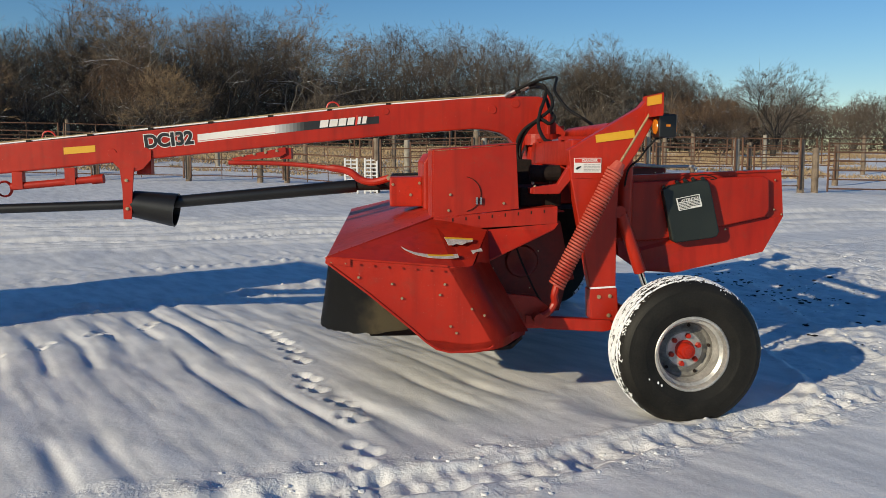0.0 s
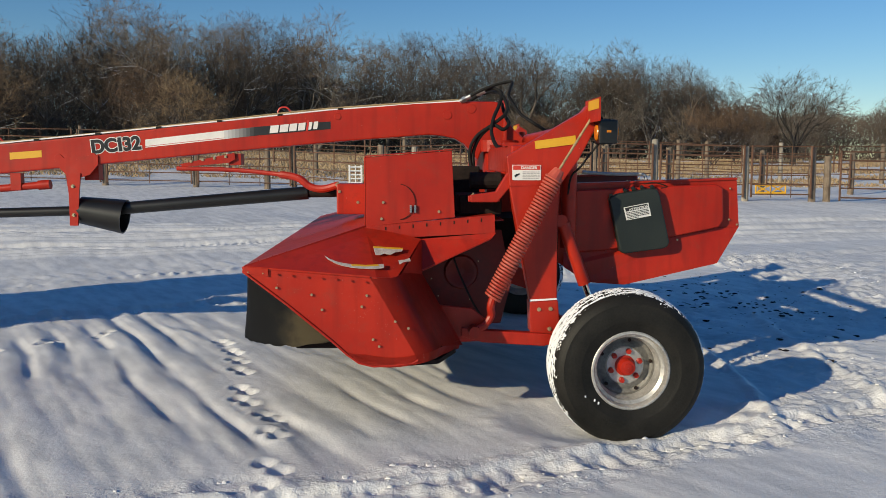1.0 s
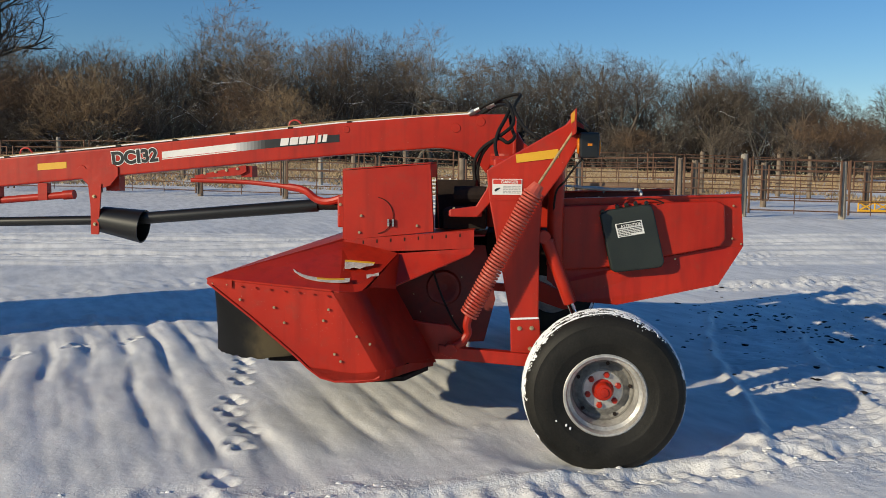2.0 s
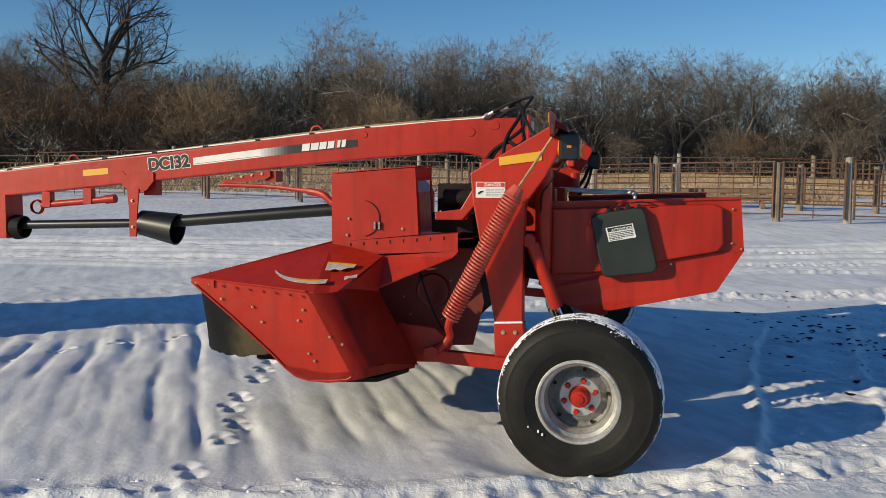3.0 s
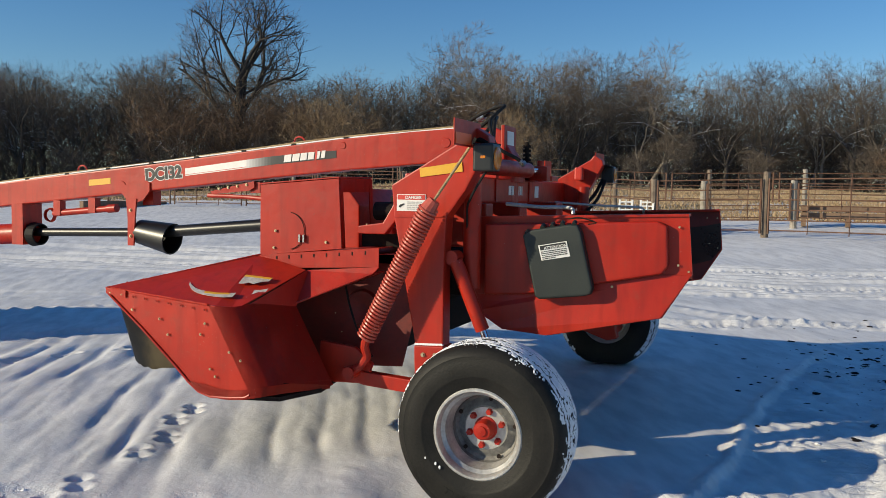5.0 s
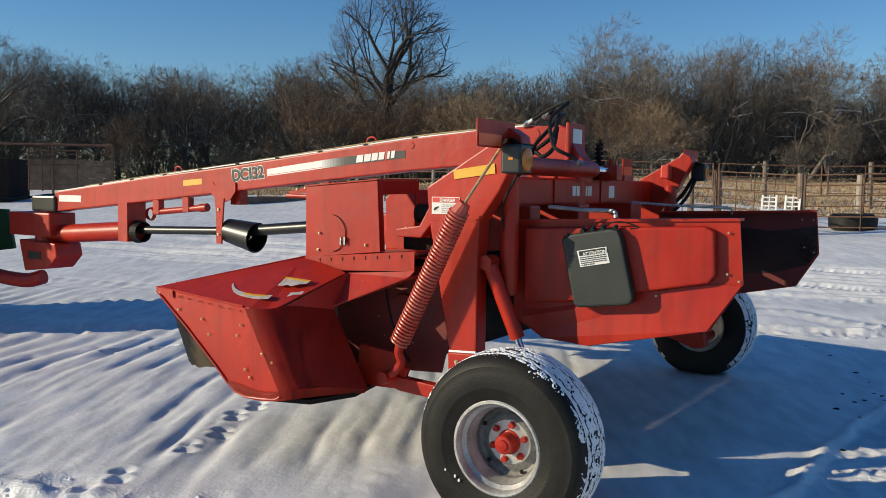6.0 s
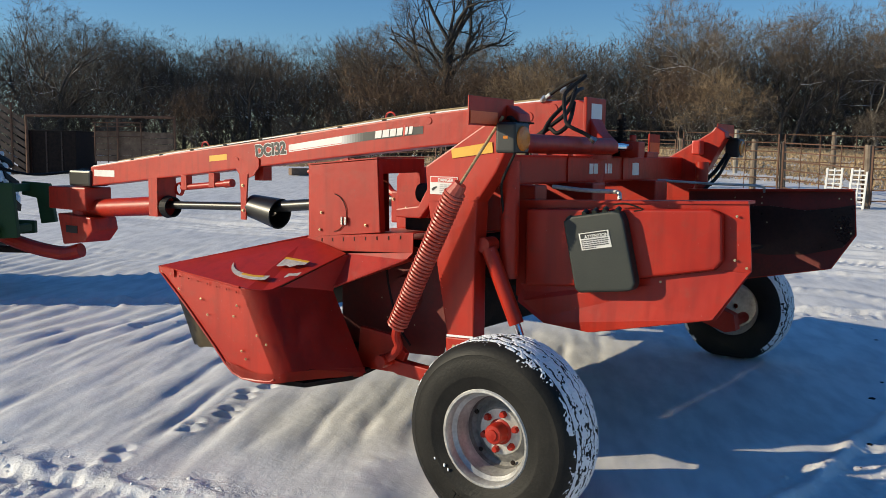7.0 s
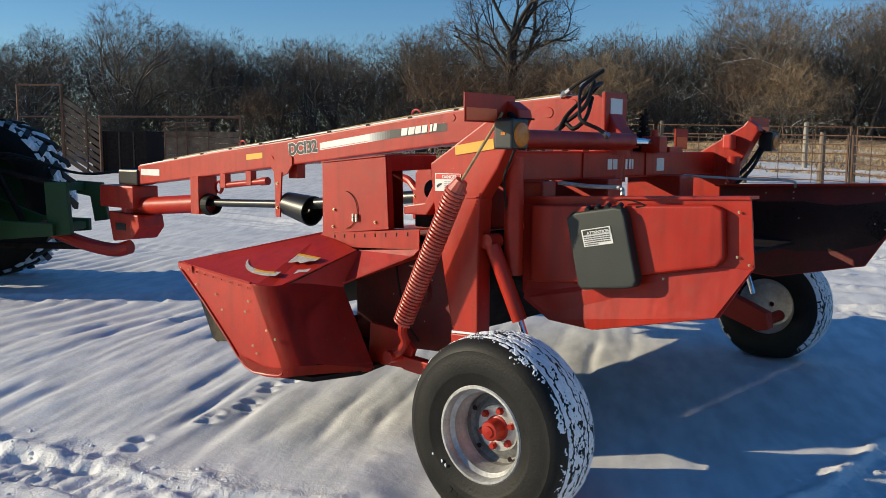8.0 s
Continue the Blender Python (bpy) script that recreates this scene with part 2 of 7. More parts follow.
PIPE = surface("rusty_pipe", (0.07, 0.036, 0.022), (0.20, 0.105, 0.065), 0.7, 0.3, 5, 40, 0.2)
DRY_GRASS = surface("dry_grass", (0.25, 0.165, 0.085), (0.50, 0.37, 0.22), 0.9, 0, 0.6, 20, 0.0)
BOARD = surface("brown_boards", (0.10, 0.06, 0.04), (0.26, 0.17, 0.11), 0.8, 0, 3, 30, 0.3)
CLUMP = surface("snow_clump", (0.72, 0.74, 0.78), (0.86, 0.87, 0.89), 0.6, 0, 20, 200, 0.4)


def snow_material():
    m, nt, b = nodes_of("snow")
    big = noise_node(nt, 0.8, 6.0)
    r = ramp_node(nt, big.outputs["Fac"], [(0.3, (0.755, 0.755, 0.76)), (0.7, (0.89, 0.882, 0.87))])
    b.inputs["Roughness"].default_value = 0.55
    b.inputs["Specular IOR Level"].default_value = 0.25
    grain = noise_node(nt, 90.0, 2.0)
    crust = noise_node(nt, 22.0, 6.0, rough=0.65)
    add = nt.nodes.new("ShaderNodeMath")
    add.operation = "MULTIPLY_ADD"
    nt.links.new(grain.outputs["Fac"], add.inputs[0])
    add.inputs[1].default_value = 0.35
    nt.links.new(crust.outputs["Fac"], add.inputs[2])
    lumps = noise_node(nt, 11.0, 5.0, rough=0.62)
    ridge = nt.nodes.new("ShaderNodeMath")
    ridge.operation = "PINGPONG"
    nt.links.new(lumps.outputs["Fac"], ridge.inputs[0])
    ridge.inputs[1].default_value = 0.11
    mask = nt.nodes.new("ShaderNodeAttribute")
    mask.attribute_name = "trodden"
    rough = nt.nodes.new("ShaderNodeMath")
    rough.operation = "MULTIPLY"
    nt.links.new(ridge.outputs[0], rough.inputs[0])
    nt.links.new(mask.outputs["Fac"], rough.inputs[1])
    total = nt.nodes.new("ShaderNodeMath")
    total.operation = "MULTIPLY_ADD"
    nt.links.new(rough.outputs[0], total.inputs[0])
    total.inputs[1].default_value = 12.0
    nt.links.new(add.outputs[0], total.inputs[2])
    # wind-drawn streaks along the ripples
    tc = nt.nodes.new("ShaderNodeTexCoord")
    spin, pull = nt.nodes.new("ShaderNodeMapping"), nt.nodes.new("ShaderNodeMapping")
    spin.inputs["Rotation"].default_value = (0, 0, -0.513)
    pull.inputs["Scale"].default_value = (5.0, 1.4, 1.0)
    nt.links.new(tc.outputs["Object"], spin.inputs["Vector"])
    nt.links.new(spin.outputs["Vector"], pull.inputs["Vector"])
    streak = nt.nodes.new("ShaderNodeTexNoise")
    streak.inputs["Scale"].default_value = 1.4
    streak.inputs["Detail"].default_value = 2.5
    streak.inputs["Roughness"].default_value = 0.6
    nt.links.new(pull.outputs["Vector"], streak.inputs["Vector"])
    # grey streaks and specks in the colour: grazing shade and coarser grains
    speck = noise_node(nt, 260.0, 2.0)
    mott = nt.nodes.new("ShaderNodeMath")
    mott.operation = "MULTIPLY_ADD"
    nt.links.new(speck.outputs["Fac"], mott.inputs[0])
    mott.inputs[1].default_value = 0.55
    nt.links.new(streak.outputs["Fac"], mott.inputs[2])
    grey = ramp_node(nt, mott.outputs[0], [(0.60, (0.76, 0.765, 0.775)), (0.90, (1.0, 1.0, 1.0))])
    tint = nt.nodes.new("ShaderNodeMix")
    tint.data_type, tint.blend_type = "RGBA", "MULTIPLY"
    tint.inputs["Factor"].default_value = 1.0
    nt.links.new(r.outputs["Color"], tint.inputs["A"])
    nt.links.new(grey.outputs["Color"], tint.inputs["B"])
    nt.links.new(tint.outputs["Result"], b.inputs["Base Color"])
    whole = nt.nodes.new("ShaderNodeMath")
    whole.operation = "MULTIPLY_ADD"
    nt.links.new(streak.outputs["Fac"], whole.inputs[0])
    whole.inputs[1].default_value = 0.7
    nt.links.new(total.outputs[0], whole.inputs[2])
    bump_node(nt, b, whole.outputs[0], 0.30, 0.012)
    return m


SNOW = snow_material()


# ---- building helpers ----
def part(name, bm, material, parent=None, label="", smooth=False):
    me = bpy.data.meshes.new(name)
    bmesh.ops.recalc_face_normals(bm, faces=bm.faces)
    bm.to_mesh(me)
    bm.free()
    me.materials.append(material)
    if smooth:
        for p in me.polygons:
            p.use_smooth = True
        me.set_sharp_from_angle(angle=radians(32))
    ob = new(name, me)
    ob.parent = parent
    if label:
        ob["label"] = label
    return ob


def thing(name, x, y, z, label, category, group="", rz=0.0, kind=""):
    e = new(name)
    e.matrix_basis = pose(x, y, z, 0, 0, rz)
    e.empty_display_size = 0.2
    return tagged(e, label, category, group, kind)


def solid(bm, pts, back):
    """A closed slab between a polygon of points and the same polygon moved by back."""
    a = [bm.verts.new(p) for p in pts]
    b = [bm.verts.new(Vector(p) + Vector(back)) for p in pts]
    bm.faces.new(a)
    bm.faces.new(b[::-1])
    n = len(a)
    for i in range(n):
        bm.faces.new((a[i], b[i], b[(i + 1) % n], a[(i + 1) % n]))
    return bm


def profile(bm, xz, y0, y1):
    return solid(bm, [(x, y0, z) for x, z in xz], (0, y1 - y0, 0))


def block(bm, x0, x1, y0, y1, z0, z1):
    return solid(bm, [(x0, y0, z0), (x1, y0, z0), (x1, y0, z1), (x0, y0, z1)], (0, y1 - y0, 0))


def sheet(bm, pts, thick):
    """A bent-sheet panel: the polygon thickened along its own normal."""
    n = (Vector(pts[1]) - Vector(pts[0])).cross(Vector(pts[2]) - Vector(pts[0])).normalized()
    return solid(bm, pts, n * thick)


def rod(bm, p0, p1, r0, r1=None, seg=12, caps=True):
    r1 = r0 if r1 is None else r1
    p0, p1 = Vector(p0), Vector(p1)
    q = (p1 - p0).to_track_quat("Z", "Y")
    rings = []
    for p, r in ((p0, r0), (p1, r1)):
        rings.append([bm.verts.new(p + q @ Vector((r * math.cos(a), r * math.sin(a), 0))) for a in (2 * math.pi * i / seg for i in range(seg))])
    for i in range(seg):
        bm.faces.new((rings[0][i], rings[0][(i + 1) % seg], rings[1][(i + 1) % seg], rings[1][i]))
    if caps:
        bm.faces.new(rings[0][::-1])
        bm.faces.new(rings[1])
    return bm


def pipe(bm, pts, r, seg=8):
    """A round tube along a line of points."""
    pts = [Vector(p) for p in pts]
    rings = []
    up = Vector((0, 0, 1))
    for i, p in enumerate(pts):
        d = (pts[min(i + 1, len(pts) - 1)] - pts[max(i - 1, 0)]).normalized()
        if abs(d.dot(up)) > 0.98:
            up = Vector((1, 0, 0))
        s = d.cross(up).normalized()
        up = s.cross(d).normalized()
        rr = r[i] if isinstance(r, (list, tuple)) else r
        rings.append([bm.verts.new(p + rr * (math.cos(a) * s + math.sin(a) * up)) for a in (2 * math.pi * k / seg for k in range(seg))])
    for a, b in zip(rings, rings[1:]):
        for i in range(seg):
            bm.faces.new((a[i], a[(i + 1) % seg], b[(i + 1) % seg], b[i]))
    bm.faces.new(rings[0][::-1])
    bm.faces.new(rings[-1])
    return bm


def curve_points(ctrl, n=24):
    """A smooth line through control points."""
    c = [Vector(p) for p in ctrl]
    c = [2 * c[0] - c[1]] + c + [2 * c[-1] - c[-2]]
    out = []
    for i in range(1, len(c) - 2):
        for k in range(n):
            t = k / n
            a, b, d, e = c[i - 1], c[i], c[i + 1], c[i + 2]
            out.append(0.5 * ((2 * b) + (d - a) * t + (2 * a - 5 * b + 4 * d - e) * t * t + (3 * b - a - 3 * d + e) * t ** 3))
    out.append(c[-2])
    return out


def lathe(bm, prof, centre, axis="Y", seg=48):
    """A ring turned from (along, radius) pairs round an axis through centre."""
    c = Vector(centre)
    rings = []
    for h, r in prof:
        ring = []
        for i in range(seg):
            a = 2 * math.pi * i / seg
            u, v = r * math.cos(a), r * math.sin(a)
            off = {"Y": (u, h, v), "X": (h, u, v), "Z": (u, v, h)}[axis]
            ring.append(bm.verts.new(c + Vector(off)))
        rings.append(ring)
    for a, b in zip(rings, rings[1:]):
        for i in range(seg):
            bm.faces.new((a[i], a[(i + 1) % seg], b[(i + 1) % seg], b[i]))
    return bm


def soften(bm, width, segs=2):
    """Rounds the sharp edges of a piece."""
    bmesh.ops.recalc_face_normals(bm, faces=bm.faces)
    edges = [e for e in bm.edges if len(e.link_faces) == 2 and e.calc_face_angle(0) > 0.5]
    bmesh.ops.bevel(bm, geom=edges, offset=width, segments=segs, affect="EDGES", profile=0.6)
    return bm


def lettering(name, text, size, m, material, parent, label="", depth=0.001, bold=0.0, gap=1.0):
    cu = bpy.data.curves.new(name, "FONT")
    cu.body, cu.size, cu.extrude, cu.offset, cu.space_character = text, size, depth, bold, gap
    tmp = bpy.data.objects.new(name, cu)
    scene.collection.objects.link(tmp)
    bpy.context.view_layer.update()
    me = bpy.data.meshes.new_from_object(tmp.evaluated_get(bpy.context.evaluated_depsgraph_get()))
    bpy.data.objects.remove(tmp)
    me.materials.clear()
    me.materials.append(material)
    ob = new(name, me)
    ob.parent = parent
    ob.matrix_basis = m
    if label:
        ob["label"] = label
    return ob


# ---- ground ----
def value_noise(x, y, seed):
    """Smooth two-dimensional noise in -1..1 on arrays."""
    xi, yi = np.floor(x).astype(np.int64), np.floor(y).astype(np.int64)
    xf, yf = x - xi, y - yi
    u, v = xf * xf * (3 - 2 * xf), yf * yf * (3 - 2 * yf)

    def rnd(a, b):
        h = (a * 374761393 + b * 668265263 + seed * 144665) & 0xFFFFFFFF
        h = ((h ^ (h >> 13)) * 1274126177) & 0xFFFFFFFF
        return ((h ^ (h >> 16)) & 0xFFFF) / 32767.5 - 1.0

    a, b, c, d = rnd(xi, yi), rnd(xi + 1, yi), rnd(xi, yi + 1), rnd(xi + 1, yi + 1)
    return (a + (b - a) * u) + ((c + (d - c) * u) - (a + (b - a) * u)) * v


def fbm(x, y, seed, octaves=4):
    total, amp = 0.0, 1.0
    for k in range(octaves):
        total = total + amp * value_noise(x * 2 ** k, y * 2 ** k, seed + k)
        amp *= 0.5
    return total


def step01(v, a, b):
    t = np.clip((v - a) / (b - a), 0, 1)
    return t * t * (3 - 2 * t)


def near_line(x, y, line):
    """Distance to a bent line and the length along it."""
    best = np.full(np.shape(x), 1e9)
    along = np.zeros(np.shape(x))
    side = np.zeros(np.shape(x))
    run = 0.0
    for (x0, y0), (x1, y1) in zip(line, line[1:]):
        dx, dy = x1 - x0, y1 - y0
        ll = math.hypot(dx, dy)
        t = np.clip(((x - x0) * dx + (y - y0) * dy) / ll ** 2, 0, 1)
        d = np.hypot(x - x0 - t * dx, y - y0 - t * dy)
        m = d < best
        best = np.where(m, d, best)
        along = np.where(m, run + t * ll, along)
        side = np.where(m, np.sign((x - x0) * dy - (y - y0) * dx), side)
        run += ll
    return best, along, side


RUT_NEAR = [(-7.0, -2.5), (-3.5, -1.6), (-2.3, -1.25), (-1.6, -1.08), (-0.85, -0.86), (0.1, -0.42), (1.6, 0.28), (4.0, 1.2), (8.0, 2.6)]
RUT_FAR = [(-9.0, -2.2), (-6.5, 0.9), (-4.7, 2.7), (-3.1, 3.95), (-1.6, 4.9), (1.0, 6.0), (4.0, 7.4), (9.0, 10.0)]
RUT_BACK = [(-16.0, 6.8), (-8.0, 8.0), (-4.8, 8.4), (-2.7, 9.0), (1.5, 9.3), (4.0, 10.2), (9.0, 11.5), (18.0, 12.2)]
RUT_BACK2 = [(x, y + 2.0) for x, y in RUT_BACK]
RUT_LUGS = [(-12.0, -2.5), (-9.6, 0.0), (-8.07, 1.81), (-7.22, 2.95), (-6.5, 3.72), (-5.6, 4.6), (-4.4, 5.75), (-2.5, 6.6), (0.0, 6.8), (0.95, 6.4), (2.4, 6.5), (4.6, 7.2)]
RUT_CLEAT = [(-16.0, 3.0), (-10.9, 3.9), (-7.6, 4.4), (-5.5, 5.3), (-3.0, 6.8), (1.0, 8.6), (5.0, 9.4)]
PRINTS = [(-2.55, 2.05, 60), (-2.42, 1.72, 58), (-2.33, 1.42, 60), (-2.25, 1.12, 63), (-2.15, 0.66, 62), (-2.10, 0.42, 66), (-1.92, 0.12, 62),
          (-1.85, -0.19, 64), (-1.78, -0.67, 68), (-1.74, -0.92, 66), (-3.55, 2.35, 20), (-3.85, 2.0, 24), (-4.1, 1.6, 20), (-4.3, 1.25, 30)]


RUT_TREAD = [(2.1, 5.2), (1.8, 3.9), (1.56, 2.75), (1.47, 2.0), (1.39, 1.1), (1.31, 0.4), (1.18, -0.5)]


def broken_area(x, y):
    """The part of the yard behind the machine where the snow is churned up."""
    tram = step01(x - 0.33 * y + 0.5 * fbm(x * 0.8, y * 0.8, 51, 2), 0.7, 1.3) * (1 - step01(y, 6.5, 9.0)) * step01(y, -0.9, 0.4)
    calm = np.exp(-(((x - 2.75) / 0.70) ** 2 + ((y - 1.3) / 1.1) ** 2) ** 2)
    return tram * (1 - 0.9 * calm)


def trodden(x, y):
    """Where wheels and boots have broken the crust, 0 to 1."""
    tram = broken_area(x, y)
    d, _, _ = near_line(x, y, RUT_NEAR)
    e, _, _ = near_line(x, y, RUT_FAR)
    return np.clip(tram + 0.95 * (1 - step01(d + 0.10 * fbm(x * 2.5, y * 2.5, 52, 2), 0.20, 0.42)) + 0.5 * (1 - step01(e, 0.2, 0.4)), 0, 1)


def ground_height(x, y):
    xc = np.clip(x, -14, 12)
    rise = np.clip((y - 4.0) / 17.5, 0, 1.5) * (0.42 - 0.022 * xc)
    rise = rise + 0.24 * step01(y, 11.5, 17.2) * step01(x, -3.0, 3.5)
    rise = rise + 1.05 * step01(y, 19.0, 50.0) * step01(x, -30, -16)
    z = rise + 0.03 * fbm(x * 0.35 + 7, y * 0.35, 3, 3) * np.clip(np.hypot(x, y) / 4, 0, 1)
    # wind ripples
    u = x * 0.87 + y * 0.49
    w = -x * 0.49 + y * 0.87
    warp = 0.55 * fbm(x * 0.6, y * 0.6, 11, 3)
    wave = np.sin(2 * math.pi * (u / 0.265 + 0.45 + 0.30 * warp + 0.08 * np.sin(w * 0.9)))
    crest = 0.45 * wave - 0.95 * np.clip(-wave, 0, 1) ** 3
    here = 0.15 + 0.95 * step01(fbm(u * 2.3 + 3, w * 1.1, 5, 3), -0.5, 0.7)
    field = (1 - 0.9 * step01(x, -1.5, -0.4)) * (1 - 0.8 * step01(y, 2.6, 4.5)) * step01(y, -3.2, -2.2)
    close = 1 - step01(np.maximum(np.abs(x) - 11, y - 13), 0, 4)
    z = z + 0.0140 * crest * here * field * close
    z = z + 0.010 * fbm(u * 1.3, w * 0.5, 21, 4) * (0.6 + field) * close
    fine = np.sin(2 * math.pi * (u / 0.135 + 0.2 + 0.6 * warp))
    z = z - 0.0034 * np.clip(-fine, 0, 1) ** 2 * step01(fbm(u * 2.2 + 7, w * 0.9, 27, 2), -0.05, 0.45) * field * close
    # short sharp troughs cut by the wind
    cut = fbm(u * 4.6 + 0.8 * warp, w * 0.75 + 9, 23, 3)
    z = z - 0.014 * np.clip(cut - 0.20, 0, 0.5) * (0.15 + field) * close
    z = z + 0.0022 * fbm(u * 7.0, w * 2.6, 25, 2) * (0.3 + field) * close
    # ruts of wheels
    for line, width, deep, rough in ((RUT_NEAR, 0.15, 0.028, 0.013), (RUT_FAR, 0.18, 0.025, 0.026), (RUT_BACK, 0.34, 0.03, 0.0), (RUT_BACK2, 0.34, 0.03, 0.0)):
        d, s, side = near_line(x, y, line)
        d = d + 0.05 * fbm(x * 3, y * 3, 31, 2)
        inside = 1 - step01(d, width * 0.7, width)
        rim = np.exp(-((d - width * 1.25) / (width * 0.33)) ** 2)
        lug = np.sin(2 * math.pi * (s / 0.11 + 0.8 * fbm(x * 2, y * 2, 33, 2)))
        lumps = np.maximum(0, fbm(x * 7, y * 7, 41, 2) + 0.7 * value_noise(x * 17, y * 17, 46)) * (0.4 + 0.8 * np.maximum(0, fbm(x * 1.7, y * 1.7, 45, 2) + 0.4))
        z = z - inside * (deep + 0.006 * lug) + rim * (0.4 * rough + 0.6 * rough * lumps) + inside * 0.014 * fbm(x * 9, y * 9, 43, 2)
    # thin parallel wheel lines across the back of the yard
    for line in (RUT_BACK, RUT_BACK2):
        d, s, side = near_line(x, y, line)
        d = d * side + 0.04 * fbm(x * 0.7, y * 0.7, 35, 2)
        for off in (-0.98, -0.62, -0.40, 0.0, 0.40, 0.68, 0.92):
            z = z + 0.042 * np.exp(-((d - off) / 0.075) ** 2) * (0.5 + 0.5 * step01(fbm(x * 0.6 + off * 9, y * 0.2, 37, 2), -0.6, 0.4))
    # cleated track in the middle of the yard
    d, s, side = near_line(x, y, RUT_CLEAT)
    d = d + 0.03 * fbm(x * 2, y * 2, 39, 2)
    bars = np.maximum(0, np.sin(2 * math.pi * (s / 0.30 + 0.9 * d + 0.4 * fbm(x * 0.8, y * 0.8, 38, 2)))) * (1 - step01(d, 0.26, 0.36)) * step01(d, 0.04, 0.12)
    z = z + 0.011 * bars * (0.5 + step01(fbm(x * 1.5, y * 1.5, 36, 2), -0.4, 0.5)) - 0.012 * (1 - step01(d, 0.3, 0.4))
    # row of snow knobs thrown up by tyre lugs
    d, s, side = near_line(x, y, RUT_LUGS)
    knob = np.maximum(0, np.sin(2 * math.pi * (s / 0.19 + 0.5 * fbm(x * 1.2, y * 1.2, 34, 2)))) ** 0.6
    z = z + (0.034 * knob * (0.6 + 0.5 * fbm(x * 3, y * 3, 32, 2)) + 0.006) * np.exp(-(d / 0.085) ** 2) - 0.012 * np.exp(-((d - 0.24) / 0.09) ** 2)
    # trampled snow behind and beside the machine
    track, s, side = near_line(x, y, RUT_TREAD)
    tram = broken_area(x, y) * (0.25 + 0.75 * step01(track, 0.28, 0.45))
    clods = fbm(x * 4.2, y * 4.2, 53, 3)
    sharp = 0.5 - np.abs(fbm(x * 3.1 + 5, y * 3.1, 58, 3))
    plate = 2.4 * fbm(x * 7.5 + 0.3 * y, y * 10.0, 59, 2)
    plate = np.floor(plate) + step01(plate - np.floor(plate), 0.7, 1.0)
    z = z + 0.007 * plate * trodden(x, y) * close * (0.35 + 0.65 * step01(track, 0.28, 0.45))
    z = z + tram * (0.006 * sharp + 0.008 * clods + 0.017 * fbm(x * 13, y * 13, 55, 2) + 0.03 * np.maximum(0, fbm(x * 2.1, y * 2.1, 57, 3) - 0.45))
    # a clean tyre track across it
    d, s, side = near_line(x, y, RUT_TREAD)
    d = d + 0.03 * fbm(x * 3.3, y * 3.3, 62, 2)
    inside = 1 - step01(d, 0.30, 0.36)
    slab = s / 0.090 + 1.1 * fbm(x * 2.6, y * 2.6, 63, 2) + 1.2 * d
    slab = slab - np.floor(slab)
    slab = np.where(slab < 0.78, slab / 0.78, (1 - slab) / 0.22)
    flake = 0.45 + 0.9 * step01(fbm(x * 4.4, y * 4.4, 64, 2), -0.4, 0.4)
    going = step01(y, -0.55, 0.25) * (1 - step01(y, 4.2, 5.0))
    z = z + going * (inside * (0.015 * slab * flake - 0.016 + 0.009 * value_noise(x * 19, y * 19, 65)) + 0.024 * np.exp(-((d - 0.385) / 0.038) ** 2))
    # paw prints and boot prints
    for px, py, turn in PRINTS:
        c, s = math.cos(radians(turn + 42)), math.sin(radians(turn + 42))
        a, b = (x - px) * c + (y - py) * s, -(x - px) * s + (y - py) * c
        for oa, ob in ((0.055, 0.02), (-0.055, -0.025)):
            r = np.hypot((a - oa) / 0.052, (b - ob) / 0.044)
            z = z - 0.026 * np.exp(-r ** 4) + 0.006 * np.exp(-((r - 1.5) / 0.35) ** 2)
    # wheels have pressed the snow down
    for wx, wy, sink in ((0.03, 0.0, 0.058), (-0.07, 3.5, 0.006)):
        r = np.hypot((x - wx) / 0.55, (y - wy) / 0.36)
        z = z - sink * np.exp(-r ** 4) + 0.007 * np.exp(-((r - 1.35) / 0.25) ** 2) * (1 + fbm(x * 7, y * 7, 61, 2))
    return z


def ground_axis(lo, hi, step, far, more=0.0):
    mid = list(np.arange(lo, hi + 1e-6, step))
    if more:
        mid += list(np.arange(hi + step, more, 0.055))
    grow, s, v = [], step, mid[-1]
    while v < far:
        s *= 1.07 if s < 0.3 else 1.14
        v += s
        grow.append(v)
    back, s, v = [], step, lo
    while v > -far:
        s *= 1.07 if s < 0.3 else 1.14
        v -= s
        back.append(v)
    return np.array(back[::-1] + mid + grow)


